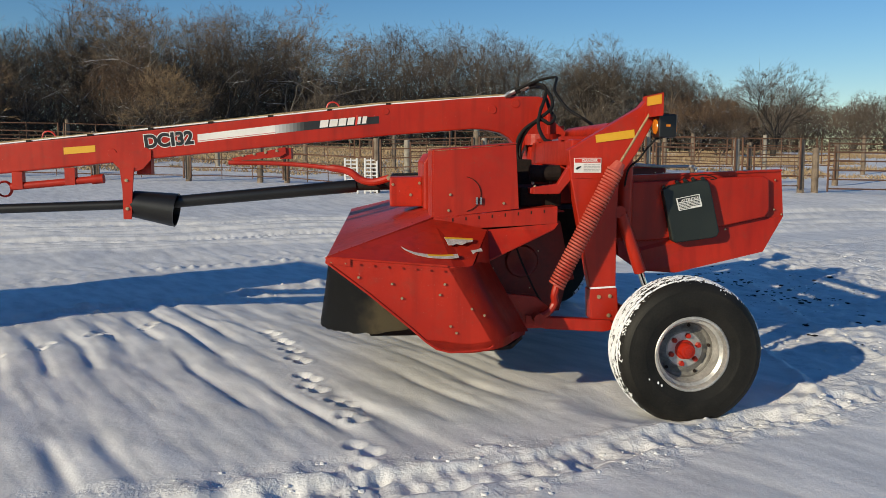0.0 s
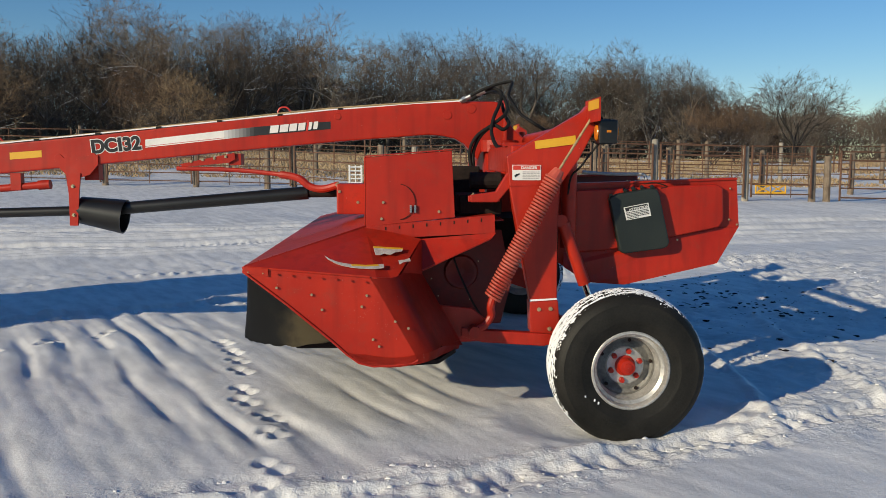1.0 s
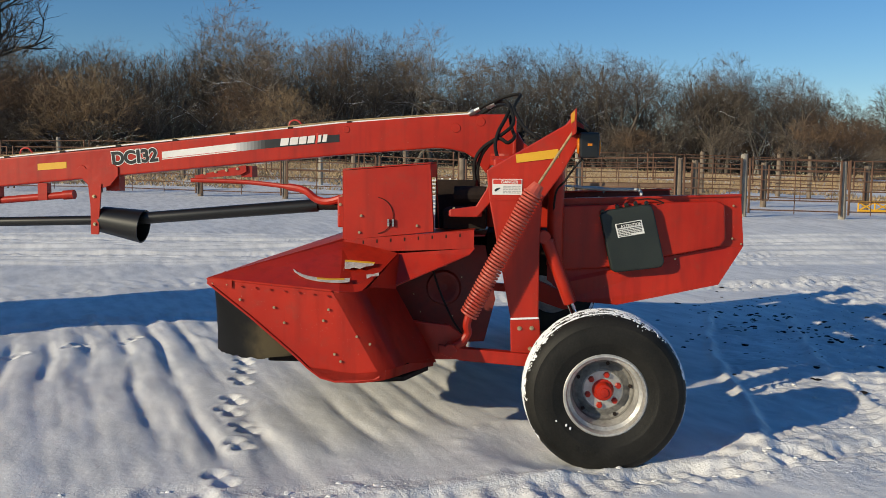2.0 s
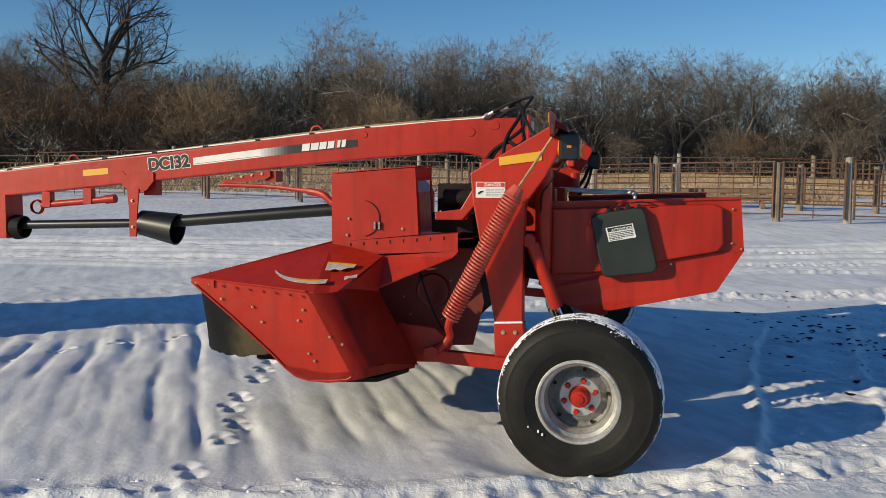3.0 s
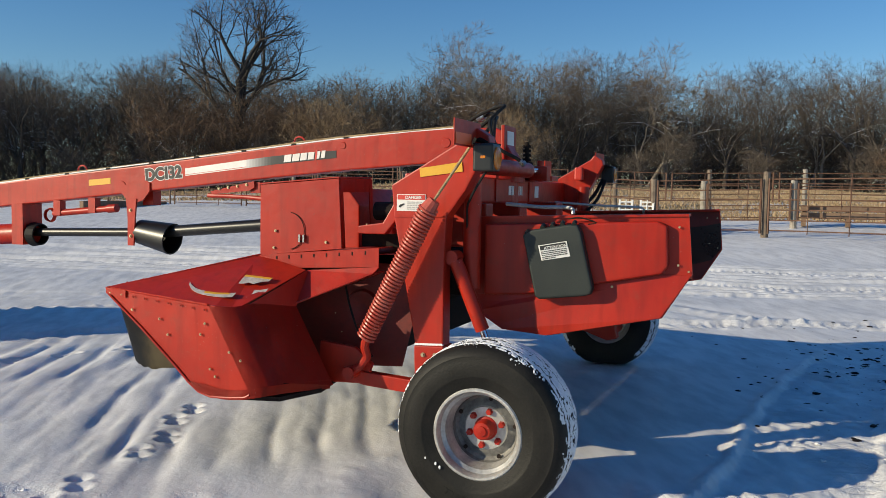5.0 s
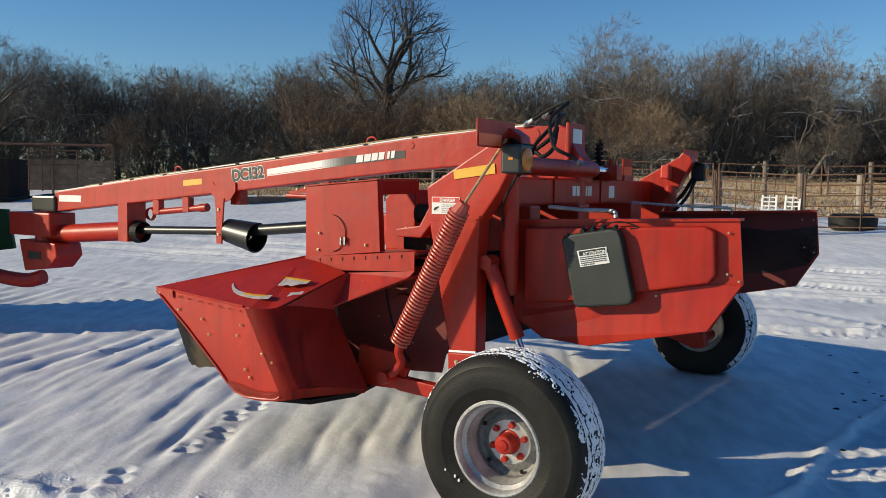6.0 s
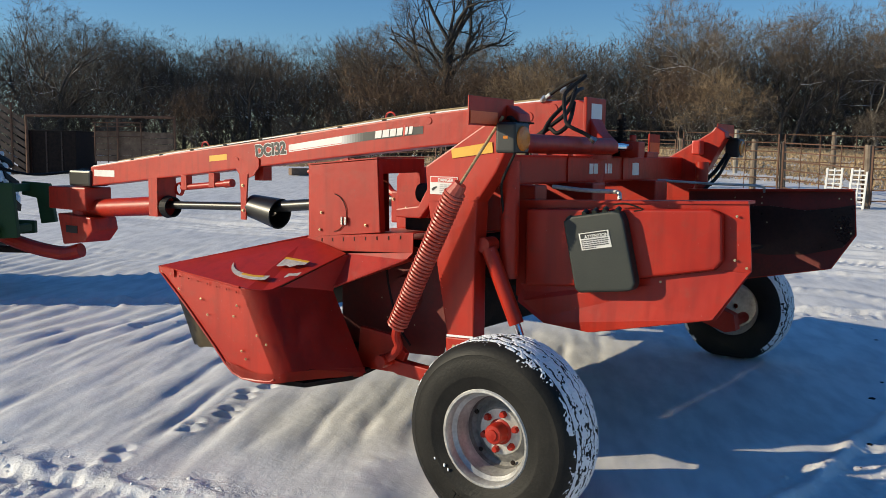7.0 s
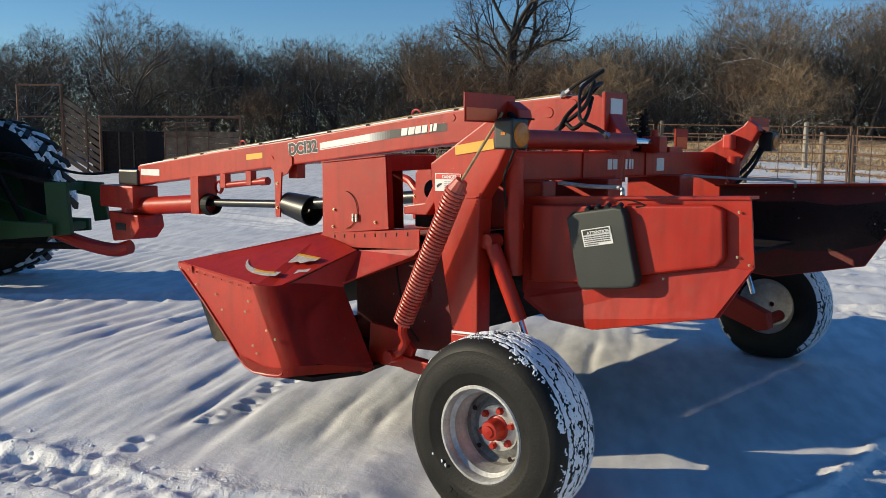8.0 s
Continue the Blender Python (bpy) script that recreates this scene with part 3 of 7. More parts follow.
def build_ground():
    xs, ys = ground_axis(-4.6, 3.6, 0.021, 1500), ground_axis(-2.2, 4.2, 0.021, 1500, 13.6)
    xs = np.concatenate([xs[xs < -11.0], np.arange(-11.0, -4.63, 0.055), xs[xs > -4.61]])
    gx, gy = np.meshgrid(xs, ys)
    gz = ground_height(gx, gy)
    co = np.stack([gx, gy, gz], -1).reshape(-1, 3)
    nx, ny = len(xs), len(ys)
    i = (np.arange(ny - 1)[:, None] * nx + np.arange(nx - 1)[None]).reshape(-1)
    quads = np.stack([i, i + 1, i + 1 + nx, i + nx], -1)
    me = bpy.data.meshes.new("ground")
    me.vertices.add(len(co))
    me.vertices.foreach_set("co", co.ravel())
    me.loops.add(quads.size)
    me.loops.foreach_set("vertex_index", quads.ravel())
    me.polygons.add(len(quads))
    me.polygons.foreach_set("loop_start", np.arange(len(quads)) * 4)
    me.polygons.foreach_set("use_smooth", np.ones(len(quads), bool))
    me.update(calc_edges=True)
    broken = me.attributes.new("trodden", "FLOAT", "POINT")
    broken.data.foreach_set("value", trodden(gx, gy).ravel().astype(np.float32))
    me.materials.append(SNOW)
    return tagged(new("ground", me), "white wind-rippled snow with wheel ruts and paw prints", "snow", kind="structure")


build_ground()


def level(x, y):
    return float(ground_height(np.array([float(x)]), np.array([float(y)]))[0])


# ---- mower: axes x to its rear, y across, z up; it is symmetric about MID ----
MID = 1.70
mower = thing("mower_conditioner", 0, MID, 0, "large red trailed disc mower conditioner with raised header, parked on snow", "mower")
mower.matrix_basis = pose(0, 0, 0)


def sides():
    """The near side and the mirrored far side."""
    return (lambda p: (p[0], p[1], p[2])), (lambda p: (p[0], 2 * MID - p[1], p[2]))


def flat_xz(f, xz, y):
    return [f((x, y, z)) for x, z in xz]


bolt_bm = bmesh.new()
rod(bolt_bm, (0, 0, 0), (0, -0.004, 0), 0.013, 0.013, 10)
rod(bolt_bm, (0, -0.004, 0), (0, -0.012, 0), 0.008, 0.0075, 6)
BOLT = bpy.data.meshes.new("bolt")
bmesh.ops.recalc_face_normals(bolt_bm, faces=bolt_bm.faces)
bolt_bm.to_mesh(BOLT)
bolt_bm.free()
BOLT.materials.append(ZINC)
BOLT_RED = BOLT.copy()
BOLT_RED.materials.clear()
BOLT_RED.materials.append(RED)


def bolt(parent, p, n=(0, -1, 0), size=1.0, mesh=None):
    o = bpy.data.objects.new("bolt", mesh or BOLT)
    scene.collection.objects.link(o)
    o.parent = parent
    q = Vector((0, -1, 0)).rotation_difference(Vector(n).normalized())
    o.matrix_basis = Matrix.LocRotScale(Vector(p), q, (size * 0.66, size * 0.66, size * 0.66))
    return o


# header: deck, wings, skirts
for k, f in enumerate(sides()):
    flip = 1 if k == 0 else -1
    W1, W2, W3, W4 = (-1.956, -0.272, 0.872), (-1.389, 0.243, 1.027), (-1.084, 0.20, 0.962), (-1.31, -0.272, 0.812)
    WF, WB, WR = (-1.215, -0.215, 0.802), (-1.02, -0.268, 0.45), (-1.085, 0.10, 0.80)
    sheet_t = 0.006 * flip
    b = bmesh.new()
    sheet(b, [f(p) for p in (W1, W4, WF, W3, W2)], sheet_t)
    top = part("wing_top", b, RED, mower, "sloping red wing panel with torn warning decals")
    b = bmesh.new()
    side_xz = [(-1.956, 0.876), (-1.345, 0.820), (-1.106, 0.404), (-1.13, 0.390), (-1.22, 0.378), (-1.33, 0.374), (-1.40, 0.392), (-1.46, 0.435), (-1.53, 0.50), (-1.75, 0.685), (-1.963, 0.85)]
    sheet(b, flat_xz(f, side_xz, -0.272), sheet_t)
    sd = part("wing_side", b, RED_WET, mower, "red wing side panel with bolts and water drops")
    b = bmesh.new()
    pipe(b, [f((x, -0.276, z)) for x, z in [side_xz[0]] + side_xz[:1:-1]], 0.0065, 8)
    part("edge_fold", b, RED, sd, smooth=True)
    b = bmesh.new()
    pipe(b, [f(p) for p in ((-1.345, -0.276, 0.822), W1, (-1.389, 0.243, 1.033))], 0.0065, 8)
    part("edge_fold", b, RED, top, smooth=True)
    b = bmesh.new()
    RB, RT = (-0.86, 0.10, 0.40), WR
    away = Vector((0.266, 0.951, 0.158)) * 0.12
    A0, A1, A2 = Vector((-1.3455, -0.272, 0.818)), Vector((-1.22, -0.272, 0.805)), Vector((-1.22, -0.272, 0.805)) + away
    B0, B1, B2 = Vector((-1.106, -0.272, 0.404)), Vector((-1.02, -0.272, 0.43)), Vector((-1.02, -0.272, 0.43)) + away
    bend = []
    for i in range(6):
        u = i / 5
        p, q, r_ = A0.lerp(B0, u), A1.lerp(B1, u), A2.lerp(B2, u)
        bend.append([b.verts.new(f(p * (1 - k) ** 2 + q * 2 * k * (1 - k) + r_ * k * k)) for k in (j / 10 for j in range(11))])
    for p, q in zip(bend, bend[1:]):
        for i in range(10):
            b.faces.new((p[i], p[i + 1], q[i + 1], q[i]))
    b.faces.new((bend[0][-1], b.verts.new(f(RT)), b.verts.new(f(RB)), *[row[-1] for row in bend[::-1][:-1]]))
    bmesh.ops.solidify(b, geom=b.faces[:], thickness=0.005)
    part("wing_rear", b, RED, mower, "rounded rear bend of the red wing", smooth=True)
    b = bmesh.new()
    sheet(b, [f(p) for p in ((-1.205, -0.195, 0.803), (-1.188, -0.158, 0.790), (-1.083, 0.10, 0.785), (-1.082, 0.215, 0.960), (-1.088, 0.20, 0.959))], 0.005 * flip)
    part("wing_gusset", b, RED, mower, "curved red gusset under the wing's rear edge")
    b = bmesh.new()
    line = curve_points([(-1.46, -0.280, 0.428), (-1.38, -0.281, 0.388), (-1.25, -0.281, 0.368), (-1.11, -0.279, 0.384), (-1.03, -0.238, 0.398), (-0.97, -0.10, 0.394), (-0.88, 0.10, 0.380)], 5)
    low = [b.verts.new(f(p)) for p in line]
    high = [b.verts.new(f((p.x + 0.01, p.y + 0.004, p.z + 0.012 + 0.036 * min(1, 6 * i / len(line))))) for i, p in enumerate(line)]
    for i in range(len(low) - 1):
        b.faces.new((low[i], low[i + 1], high[i + 1], high[i]))
    bmesh.ops.solidify(b, geom=b.faces[:], thickness=0.006)
    part("bottom_rim", b, RED, mower, "bent red rim under the wing", smooth=True)
    # small tip plate and bolts along the top edge
    b = bmesh.new()
    sheet(b, [f((-1.968, -0.278, 0.874)), f((-1.84, -0.278, 0.864)), f((-1.84, -0.278, 0.826)), f((-1.955, -0.278, 0.842))], -0.004 * flip)
    lip = part("tip_plate", b, RED, mower)
    for i in range(9):
        t = (i + 0.25) / 9
        bolt(sd, f((-1.955 + 0.645 * t, -0.280, 0.850 - 0.058 * t)), (0, -flip, 0), 0.7, BOLT if i < 2 else BOLT_RED)
    for x, z in ((-1.80, 0.77), (-1.63, 0.735), (-1.58, 0.66), (-1.36, 0.73), (-1.385, 0.675), (-1.22, 0.60), (-1.33, 0.51), (-1.30, 0.475), (-1.155, 0.565)):
        bolt(sd, f((x, -0.280, z)), (0, -flip, 0), 0.8)
    for i in range(9):
        t = i / 8
        bolt(top, f((-1.90 + 0.50 * t, -0.20 + 0.42 * t, 0.894 + 0.128 * t)), (0, -0.3 * flip, 1), 0.6, BOLT_RED)
    # wedge plate below the tray
    b = bmesh.new()
    sheet(b, [f((-1.09, 0.222, 0.965)), f((-0.67, 0.222, 1.0)), f((-0.70, 0.205, 0.965)), f((-1.085, 0.10, 0.80))], 0.006 * flip)
    sheet(b, [f((-1.085, 0.10, 0.80)), f((-0.70, 0.205, 0.965)), f((-0.70, 0.35, 0.965)), f((-1.085, 0.35, 0.86))], 0.006 * flip)
    part("wedge_plate", b, RED, mower)
    # skirt
    b = bmesh.new()
    top_edge = curve_points([(-1.50, -0.264, 0.505), (-1.70, -0.262, 0.665), (-1.85, -0.258, 0.785), (-1.945, -0.235, 0.862), (-1.955, -0.10, 0.868), (-1.955, 0.05, 0.870)], 5)
    low_edge = curve_points([(-1.50, -0.255, 0.500), (-1.70, -0.225, 0.470), (-1.86, -0.15, 0.458), (-1.97, -0.06, 0.462), (-2.012, 0.0, 0.472), (-2.018, 0.12, 0.482)], 5)
    wavy = random.Random(3)
    rows_ = []
    for v in range(5):
        rows_.append([b.verts.new(f(p.lerp(q, v / 4) + Vector((0, 0, wavy.uniform(-0.006, 0.006) if v == 4 else 0)))) for p, q in zip(top_edge, low_edge)])
    for p, q in zip(rows_, rows_[1:]):
        for i in range(len(p) - 1):
            b.faces.new((p[i], p[i + 1], q[i + 1], q[i]))
    bmesh.ops.solidify(b, geom=b.faces[:], thickness=0.006)
    part("skirt", b, SKIRT, mower, "black rubber curtain stained with dried mud", smooth=True)
    # skid shoe under the wing
    b = bmesh.new()
    solid(b, [f(p) for p in ((-1.30, -0.24, 0.378), (-1.18, -0.245, 0.366), (-1.00, -0.18, 0.362), (-0.90, 0.05, 0.368), (-0.95, 0.35, 0.375), (-1.35, 0.35, 0.385))], (0, 0, 0.022))
    part("skid_shoe", b, DARK_IRON, mower, "worn black skid shoe")
    # end wall and gearcase behind the wing
    # the wall's dark red carries the wing's shade in its colour
    b = bmesh.new()
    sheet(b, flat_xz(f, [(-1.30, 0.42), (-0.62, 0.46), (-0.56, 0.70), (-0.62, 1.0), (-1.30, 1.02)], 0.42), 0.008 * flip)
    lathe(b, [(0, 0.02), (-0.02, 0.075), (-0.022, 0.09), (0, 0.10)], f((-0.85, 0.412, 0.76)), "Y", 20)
    part("end_wall", b, SHADED_RED, mower, "red end wall of the header, coloured dark for the shade behind the wing")
    b = bmesh.new()
    pipe(b, curve_points([f((-0.93, 0.33, 0.97)), f((-0.88, 0.30, 0.80)), f((-0.80, 0.28, 0.62)), f((-0.74, 0.30, 0.52))], 8), 0.006, 8)
    part("drain_hose", b, BLACK_RUBBER, mower)
    b = bmesh.new()
    solid(b, flat_xz(f, [(-1.02, 0.385), (-0.74, 0.395), (-0.70, 0.50), (-0.80, 0.58), (-1.0, 0.60)], 0.215), (0, 0.03 * flip, 0))
    part("link_bracket", soften(b, 0.005), RED_DIRTY, mower)
    for x, z in ((-1.02, 0.72), (-0.92, 0.70), (-0.98, 0.62), (-0.80, 0.60), (-0.75, 0.82)):
        bolt(mower, f((x, 0.417, z)), (0, -flip, 0), 0.8)

b = bmesh.new()
sheet(b, [(-1.956, -0.272, 0.872), (-1.389, 0.243, 1.027), (-1.389, 2 * MID - 0.243, 1.027), (-1.956, 2 * MID + 0.272, 0.872)], 0.006)
sheet(b, [(-1.389, 0.243, 1.027), (-0.62, 0.30, 1.06), (-0.62, 2 * MID - 0.30, 1.06), (-1.389, 2 * MID - 0.243, 1.027)], 0.006)
part("deck", b, DECK, mower, "red sheet deck dusted with snow")
b = bmesh.new()
profile(b, [(-1.958, 0.868), (-1.950, 0.868), (-2.010, 0.484), (-2.018, 0.484)], 0.06, 2 * MID - 0.06)
part("front_curtain", b, SKIRT, mower, "black rubber front curtain")
b = bmesh.new()
block(b, -1.75, -1.12, 0.02, 2 * MID - 0.02, 0.40, 0.455)
part("cutter_bar", soften(b, 0.012), DARK_IRON, mower)
b = bmesh.new()
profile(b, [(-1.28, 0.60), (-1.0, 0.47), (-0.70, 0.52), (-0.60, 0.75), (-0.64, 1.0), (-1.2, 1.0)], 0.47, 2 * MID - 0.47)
part("conditioner_housing", b, DARK_IRON, mower, "near-black conditioner housing")

# drive shield box and tray (near side carries the box)
b = bmesh.new()
sheet(b, [(-1.386, 0.242, 1.03), (-0.895, 0.242, 1.083), (-0.915, 0.242, 1.448), (-1.386, 0.242, 1.41)], -0.006)
front = part("drive_shield", soften(b, 0.002, 1), RED, mower, "upright red sheet drive shield")
b = bmesh.new()
sheet(b, [(-1.388, 0.236, 1.412), (-0.913, 0.236, 1.451), (-0.913, 0.63, 1.456), (-1.388, 0.63, 1.417)], 0.006)
sheet(b, [(-1.388, 0.25, 1.03), (-1.388, 0.25, 1.41), (-1.388, 0.63, 1.415), (-1.388, 0.63, 1.03)], 0.006)
sheet(b, [(-0.915, 0.25, 1.375), (-0.913, 0.25, 1.448), (-0.913, 0.63, 1.452), (-0.915, 0.63, 1.38)], 0.006)
sheet(b, [(-0.895, 0.25, 1.083), (-0.915, 0.25, 1.44), (-0.915, 0.285, 1.44), (-0.895, 0.285, 1.083)], 0.006)
sheet(b, [(-0.895, 0.595, 1.083), (-0.915, 0.595, 1.44), (-0.915, 0.63, 1.44), (-0.895, 0.63, 1.083)], 0.006)
sheet(b, [(-1.386, 0.63, 1.03), (-1.15, 0.63, 1.05), (-1.16, 0.63, 1.42), (-1.386, 0.63, 1.41)], 0.006)
part("shield_frame", b, RED, mower)
for x, z in ((-1.29, 1.165), (-1.30, 1.075), (-0.985, 1.115)):
    bolt(front, (x, 0.236, z), (0, -1, 0), 0.9)
b = bmesh.new()
block(b, -1.145, -1.135, 0.226, 0.236, 1.11, 1.15)
block(b, -1.120, -1.110, 0.226, 0.236, 1.11, 1.15)
part("latch", b, STEEL, front)
b = bmesh.new()
pipe(b, [(-1.214 + 0.099 * math.cos(radians(a)), 0.237, 1.168 + 0.099 * math.sin(radians(a))) for a in range(80, -81, -10)], 0.0022, 6)
part("access_seam", b, DARK_IRON, front, "dark curved seam of the access disc")

b = bmesh.new()
sheet(b, [(-1.386, 0.234, 1.028), (-0.676, 0.234, 1.092), (-0.676, 0.234, 0.998), (-1.386, 0.234, 0.962)], -0.006)
sheet(b, [(-1.386, 0.234, 1.028), (-0.676, 0.234, 1.092), (-0.676, 0.40, 1.092), (-1.386, 0.40, 1.028)], 0.005)
tray = part("tray", b, RED, mower, "folded red support channel with slots")
for i in range(8):
    x = -1.28 + 0.075 * i
    z = 1.0 + (x + 1.386) * 0.088
    b = bmesh.new()
    block(b, x, x + 0.007, 0.2262, 0.242, z + 0.004, z + 0.022)
    part("slot", b, DARK_IRON, tray)

# middle gear case and covers seen over the deck
b = bmesh.new()
block(b, -1.62, -1.40, 1.22, 1.52, 1.04, 1.24)
profile(b, [(-1.40, 1.03), (-1.18, 1.03), (-1.18, 1.30), (-1.26, 1.40), (-1.36, 1.40), (-1.40, 1.34)], 1.0, 1.9)
part("gear_case", soften(b, 0.01), RED_DIRTY, mower)
for x, y, z in ((-1.60, 1.22, 1.19), (-1.48, 1.22, 1.12), (-1.42, 1.22, 1.20)):
    bolt(mower, (x, y - 0.002, z), (0, -1, 0), 1.2)
b = bmesh.new()
block(b, -0.86, -0.62, 0.40, 0.90, 1.09, 1.20)
rod(b, (-0.80, 0.45, 1.28), (-0.62, 0.45, 1.28), 0.05, 0.05, 14)
block(b, -0.95, -0.70, 0.95, 1.35, 1.06, 1.36)
part("gearbox", soften(b, 0.008), DARK_IRON, mower, "black oily gearbox")
b = bmesh.new()
profile(b, [(-0.81, 1.165), (-0.66, 1.165), (-0.555, 1.29), (-0.56, 1.37), (-0.60, 1.34), (-0.67, 1.225), (-0.81, 1.205)], 0.26, 0.31)
block(b, -0.82, -0.64, 0.31, 0.42, 1.165, 1.20)
part("hanger_bracket", soften(b, 0.006), RED, mower)
for x in (-0.79, -0.74):
    bolt(mower, (x, 0.32, 1.205), (0, 0, 1), 1.2)

# lift frames at both sides
ARM = [(-0.615, 1.418), (-0.20, 1.662), (-0.168, 1.70), (-0.105, 1.66), (-0.098, 1.622), (-0.215, 1.40), (-0.315, 1.262), (-0.325, 1.05), (-0.323, 0.615), (-0.472, 0.610), (-0.598, 1.255)]
FOOT = [(-0.476, 0.612), (-0.318, 0.618), (-0.302, 0.43), (-0.33, 0.375), (-0.40, 0.372), (-0.47, 0.44)]
for k, f in enumerate(sides()):
    flip = 1 if k == 0 else -1
    b = bmesh.new()
    solid(b, flat_xz(f, ARM, 0.24), (0, 0.10 * flip, 0))
    arm = part("lift_arm", soften(b, 0.008), RED, mower, "tall red box-section lift frame with reflector and danger decal" if k == 0 else "")
    b = bmesh.new()
    solid(b, flat_xz(f, FOOT, 0.232), (0, 0.13 * flip, 0))
    foot = part("foot_bracket", soften(b, 0.006), RED, mower)
    for x, z in ((-0.425, 0.57), (-0.36, 0.573), (-0.365, 0.46), (-0.36, 0.41)):
        bolt(foot, f((x, 0.231, z)), (0, -flip, 0), 1.4)
    b = bmesh.new()
    sheet(b, [f((-0.475, 0.237, 0.614)), f((-0.322, 0.237, 0.622)), f((-0.325, 0.237, 0.632)), f((-0.475, 0.237, 0.624))], -0.02 * flip)
    part("snow_line", b, CLUMP, arm, "thin line of snow")
    # crease
    b = bmesh.new()
    sheet(b, [f((-0.60, 0.2395, 1.262)), f((-0.315, 0.2395, 1.270)), f((-0.315, 0.2395, 1.262)), f((-0.60, 0.2395, 1.254))], -0.004 * flip)
    part("crease", b, RED, arm)
    b = bmesh.new()
    sheet(b, [f((-0.461, 0.237, 1.502)), f((-0.237, 0.237, 1.534)), f((-0.232, 0.237, 1.487)), f((-0.456, 0.237, 1.458))], -0.002 * flip)
    part("reflector", b, YELLOW, arm, "yellow reflector strip")
    # lower link
    b = bmesh.new()
    solid(b, flat_xz(f, [(-0.86, 0.475), (-0.72, 0.458), (-0.36, 0.435), (-0.33, 0.385), (-0.40, 0.368), (-0.74, 0.39), (-0.86, 0.425)], 0.20), (0, 0.06 * flip, 0))
    part("lower_link", soften(b, 0.006), RED, mower)
    # suspension spring with hook and eye
    p0, p1 = Vector((-0.366, 0.135, 1.308)), Vector((-0.696, 0.135, 0.652))
    d = (p1 - p0).normalized()
    s = d.cross(Vector((0, 1, 0))).normalized()
    u = s.cross(d)
    turns, L = 40, (p1 - p0).length
    pts = []
    for i in range(turns * 14 + 1):
        a = 2 * math.pi * i / 14
        pts.append(f(p0 + d * (L * i / (turns * 14)) + 0.044 * (math.cos(a) * s + math.sin(a) * u)))
    b = bmesh.new()
    pipe(b, pts, 0.0074, 6)
    spr = part("suspension_spring", b, SPRING, mower, "long red coil spring", smooth=True)
    b = bmesh.new()
    pipe(b, curve_points([f((-0.69, 0.135, 0.66)), f((-0.705, 0.14, 0.60)), f((-0.70, 0.155, 0.55)), f((-0.735, 0.155, 0.50)), f((-0.79, 0.16, 0.47))], 6), 0.022, 10)
    rod(b, f((-0.79, 0.12, 0.462)), f((-0.79, 0.20, 0.462)), 0.032, 0.032, 14)
    part("spring_hook", b, RED, spr, smooth=False)
    b = bmesh.new()
    rod(b, f((-0.378, 0.135, 1.29)), f((-0.340, 0.14, 1.345)), 0.046, 0.03, 12)
    part("spring_eye", b, SPRING, spr)
    b = bmesh.new()
    rod(b, f((-0.345, 0.14, 1.34)), f((-0.150, 0.185, 1.645)), 0.007, 0.007, 8)
    part("spring_rod", b, CHAFF, spr, "dull yellow adjusting rod")
    # lift cylinder
    b = bmesh.new()
    rod(b, f((-0.285, 0.30, 1.045)), f((-0.150, 0.34, 0.70)), 0.036, 0.036, 16)
    rod(b, f((-0.30, 0.27, 1.06)), f((-0.30, 0.36, 1.06)), 0.036, 0.036, 14)
    cyl = part("lift_cylinder", b, RED, mower, smooth=True)
    b = bmesh.new()
    rod(b, f((-0.150, 0.34, 0.70)), f((-0.075, 0.35, 0.50)), 0.018, 0.018, 12)
    part("rod", b, CHROME, cyl)
    # wheel arm and axle stub
    b = bmesh.new()
    solid(b, flat_xz(f, [(-0.42, 0.50), (-0.30, 0.52), (0.04, 0.38), (0.06, 0.27), (-0.02, 0.25), (-0.40, 0.38)], 0.30), (0, 0.10 * flip, 0))
    rod(b, f((0, 0.02, 0.31)), f((0, 0.36, 0.31)), 0.04, 0.04, 14)
    part("wheel_arm", soften(b, 0.006), RED, mower)
    # upright behind the arm that carries the rear frame
    b = bmesh.new()
    rod(b, f((-0.235, 0.40, 1.45)), f((-0.235, 0.40, 0.90)), 0.045, 0.045, 14)
    part("upright_tube", b, RED_DIRTY, mower, smooth=True)
    # marker plate and lamp
    b = bmesh.new()
    x0 = -0.172
    solid(b, [f((x0, 0.30, 1.60)), f((x0, -0.06, 1.60)), f((x0, -0.06, 1.722)), f((x0, 0.30, 1.722))], (0.005, 0, 0))
    plate = part("marker_plate", b, RED, mower, "red marker plate with reflectors on both faces")
    b = bmesh.new()
    solid(b, [f((x0 - 0.002, 0.20, 1.664)), f((x0 - 0.002, -0.05, 1.664)), f((x0 - 0.002, -0.05, 1.714)), f((x0 - 0.002, 0.20, 1.714))], (-0.002, 0, 0))
    part("front_reflector", b, YELLOW, plate)
    b = bmesh.new()
    solid(b, [f((x0 + 0.007, 0.16, 1.608)), f((x0 + 0.007, -0.05, 1.608)), f((x0 + 0.007, -0.05, 1.660)), f((x0 + 0.007, 0.16, 1.660))], (0.002, 0, 0))
    part("rear_reflector", b, ORANGE, plate)
    b = bmesh.new()
    block(b, -0.135, -0.035, *sorted((f((0, 0.10, 0))[1], f((0, 0.22, 0))[1])), 1.485, 1.615)
    lamp = part("warning_lamp", soften(b, 0.012, 3), PLASTIC, mower, "black warning lamp with amber lens")
    b = bmesh.new()
    lathe(b, [(0.0, 0.055), (0.006, 0.051), (0.011, 0.034), (0.013, 0.002)], f((-0.034, 0.165, 1.548)), "X", 24)
    part("rear_lens", b, AMBER, lamp)
    b = bmesh.new()
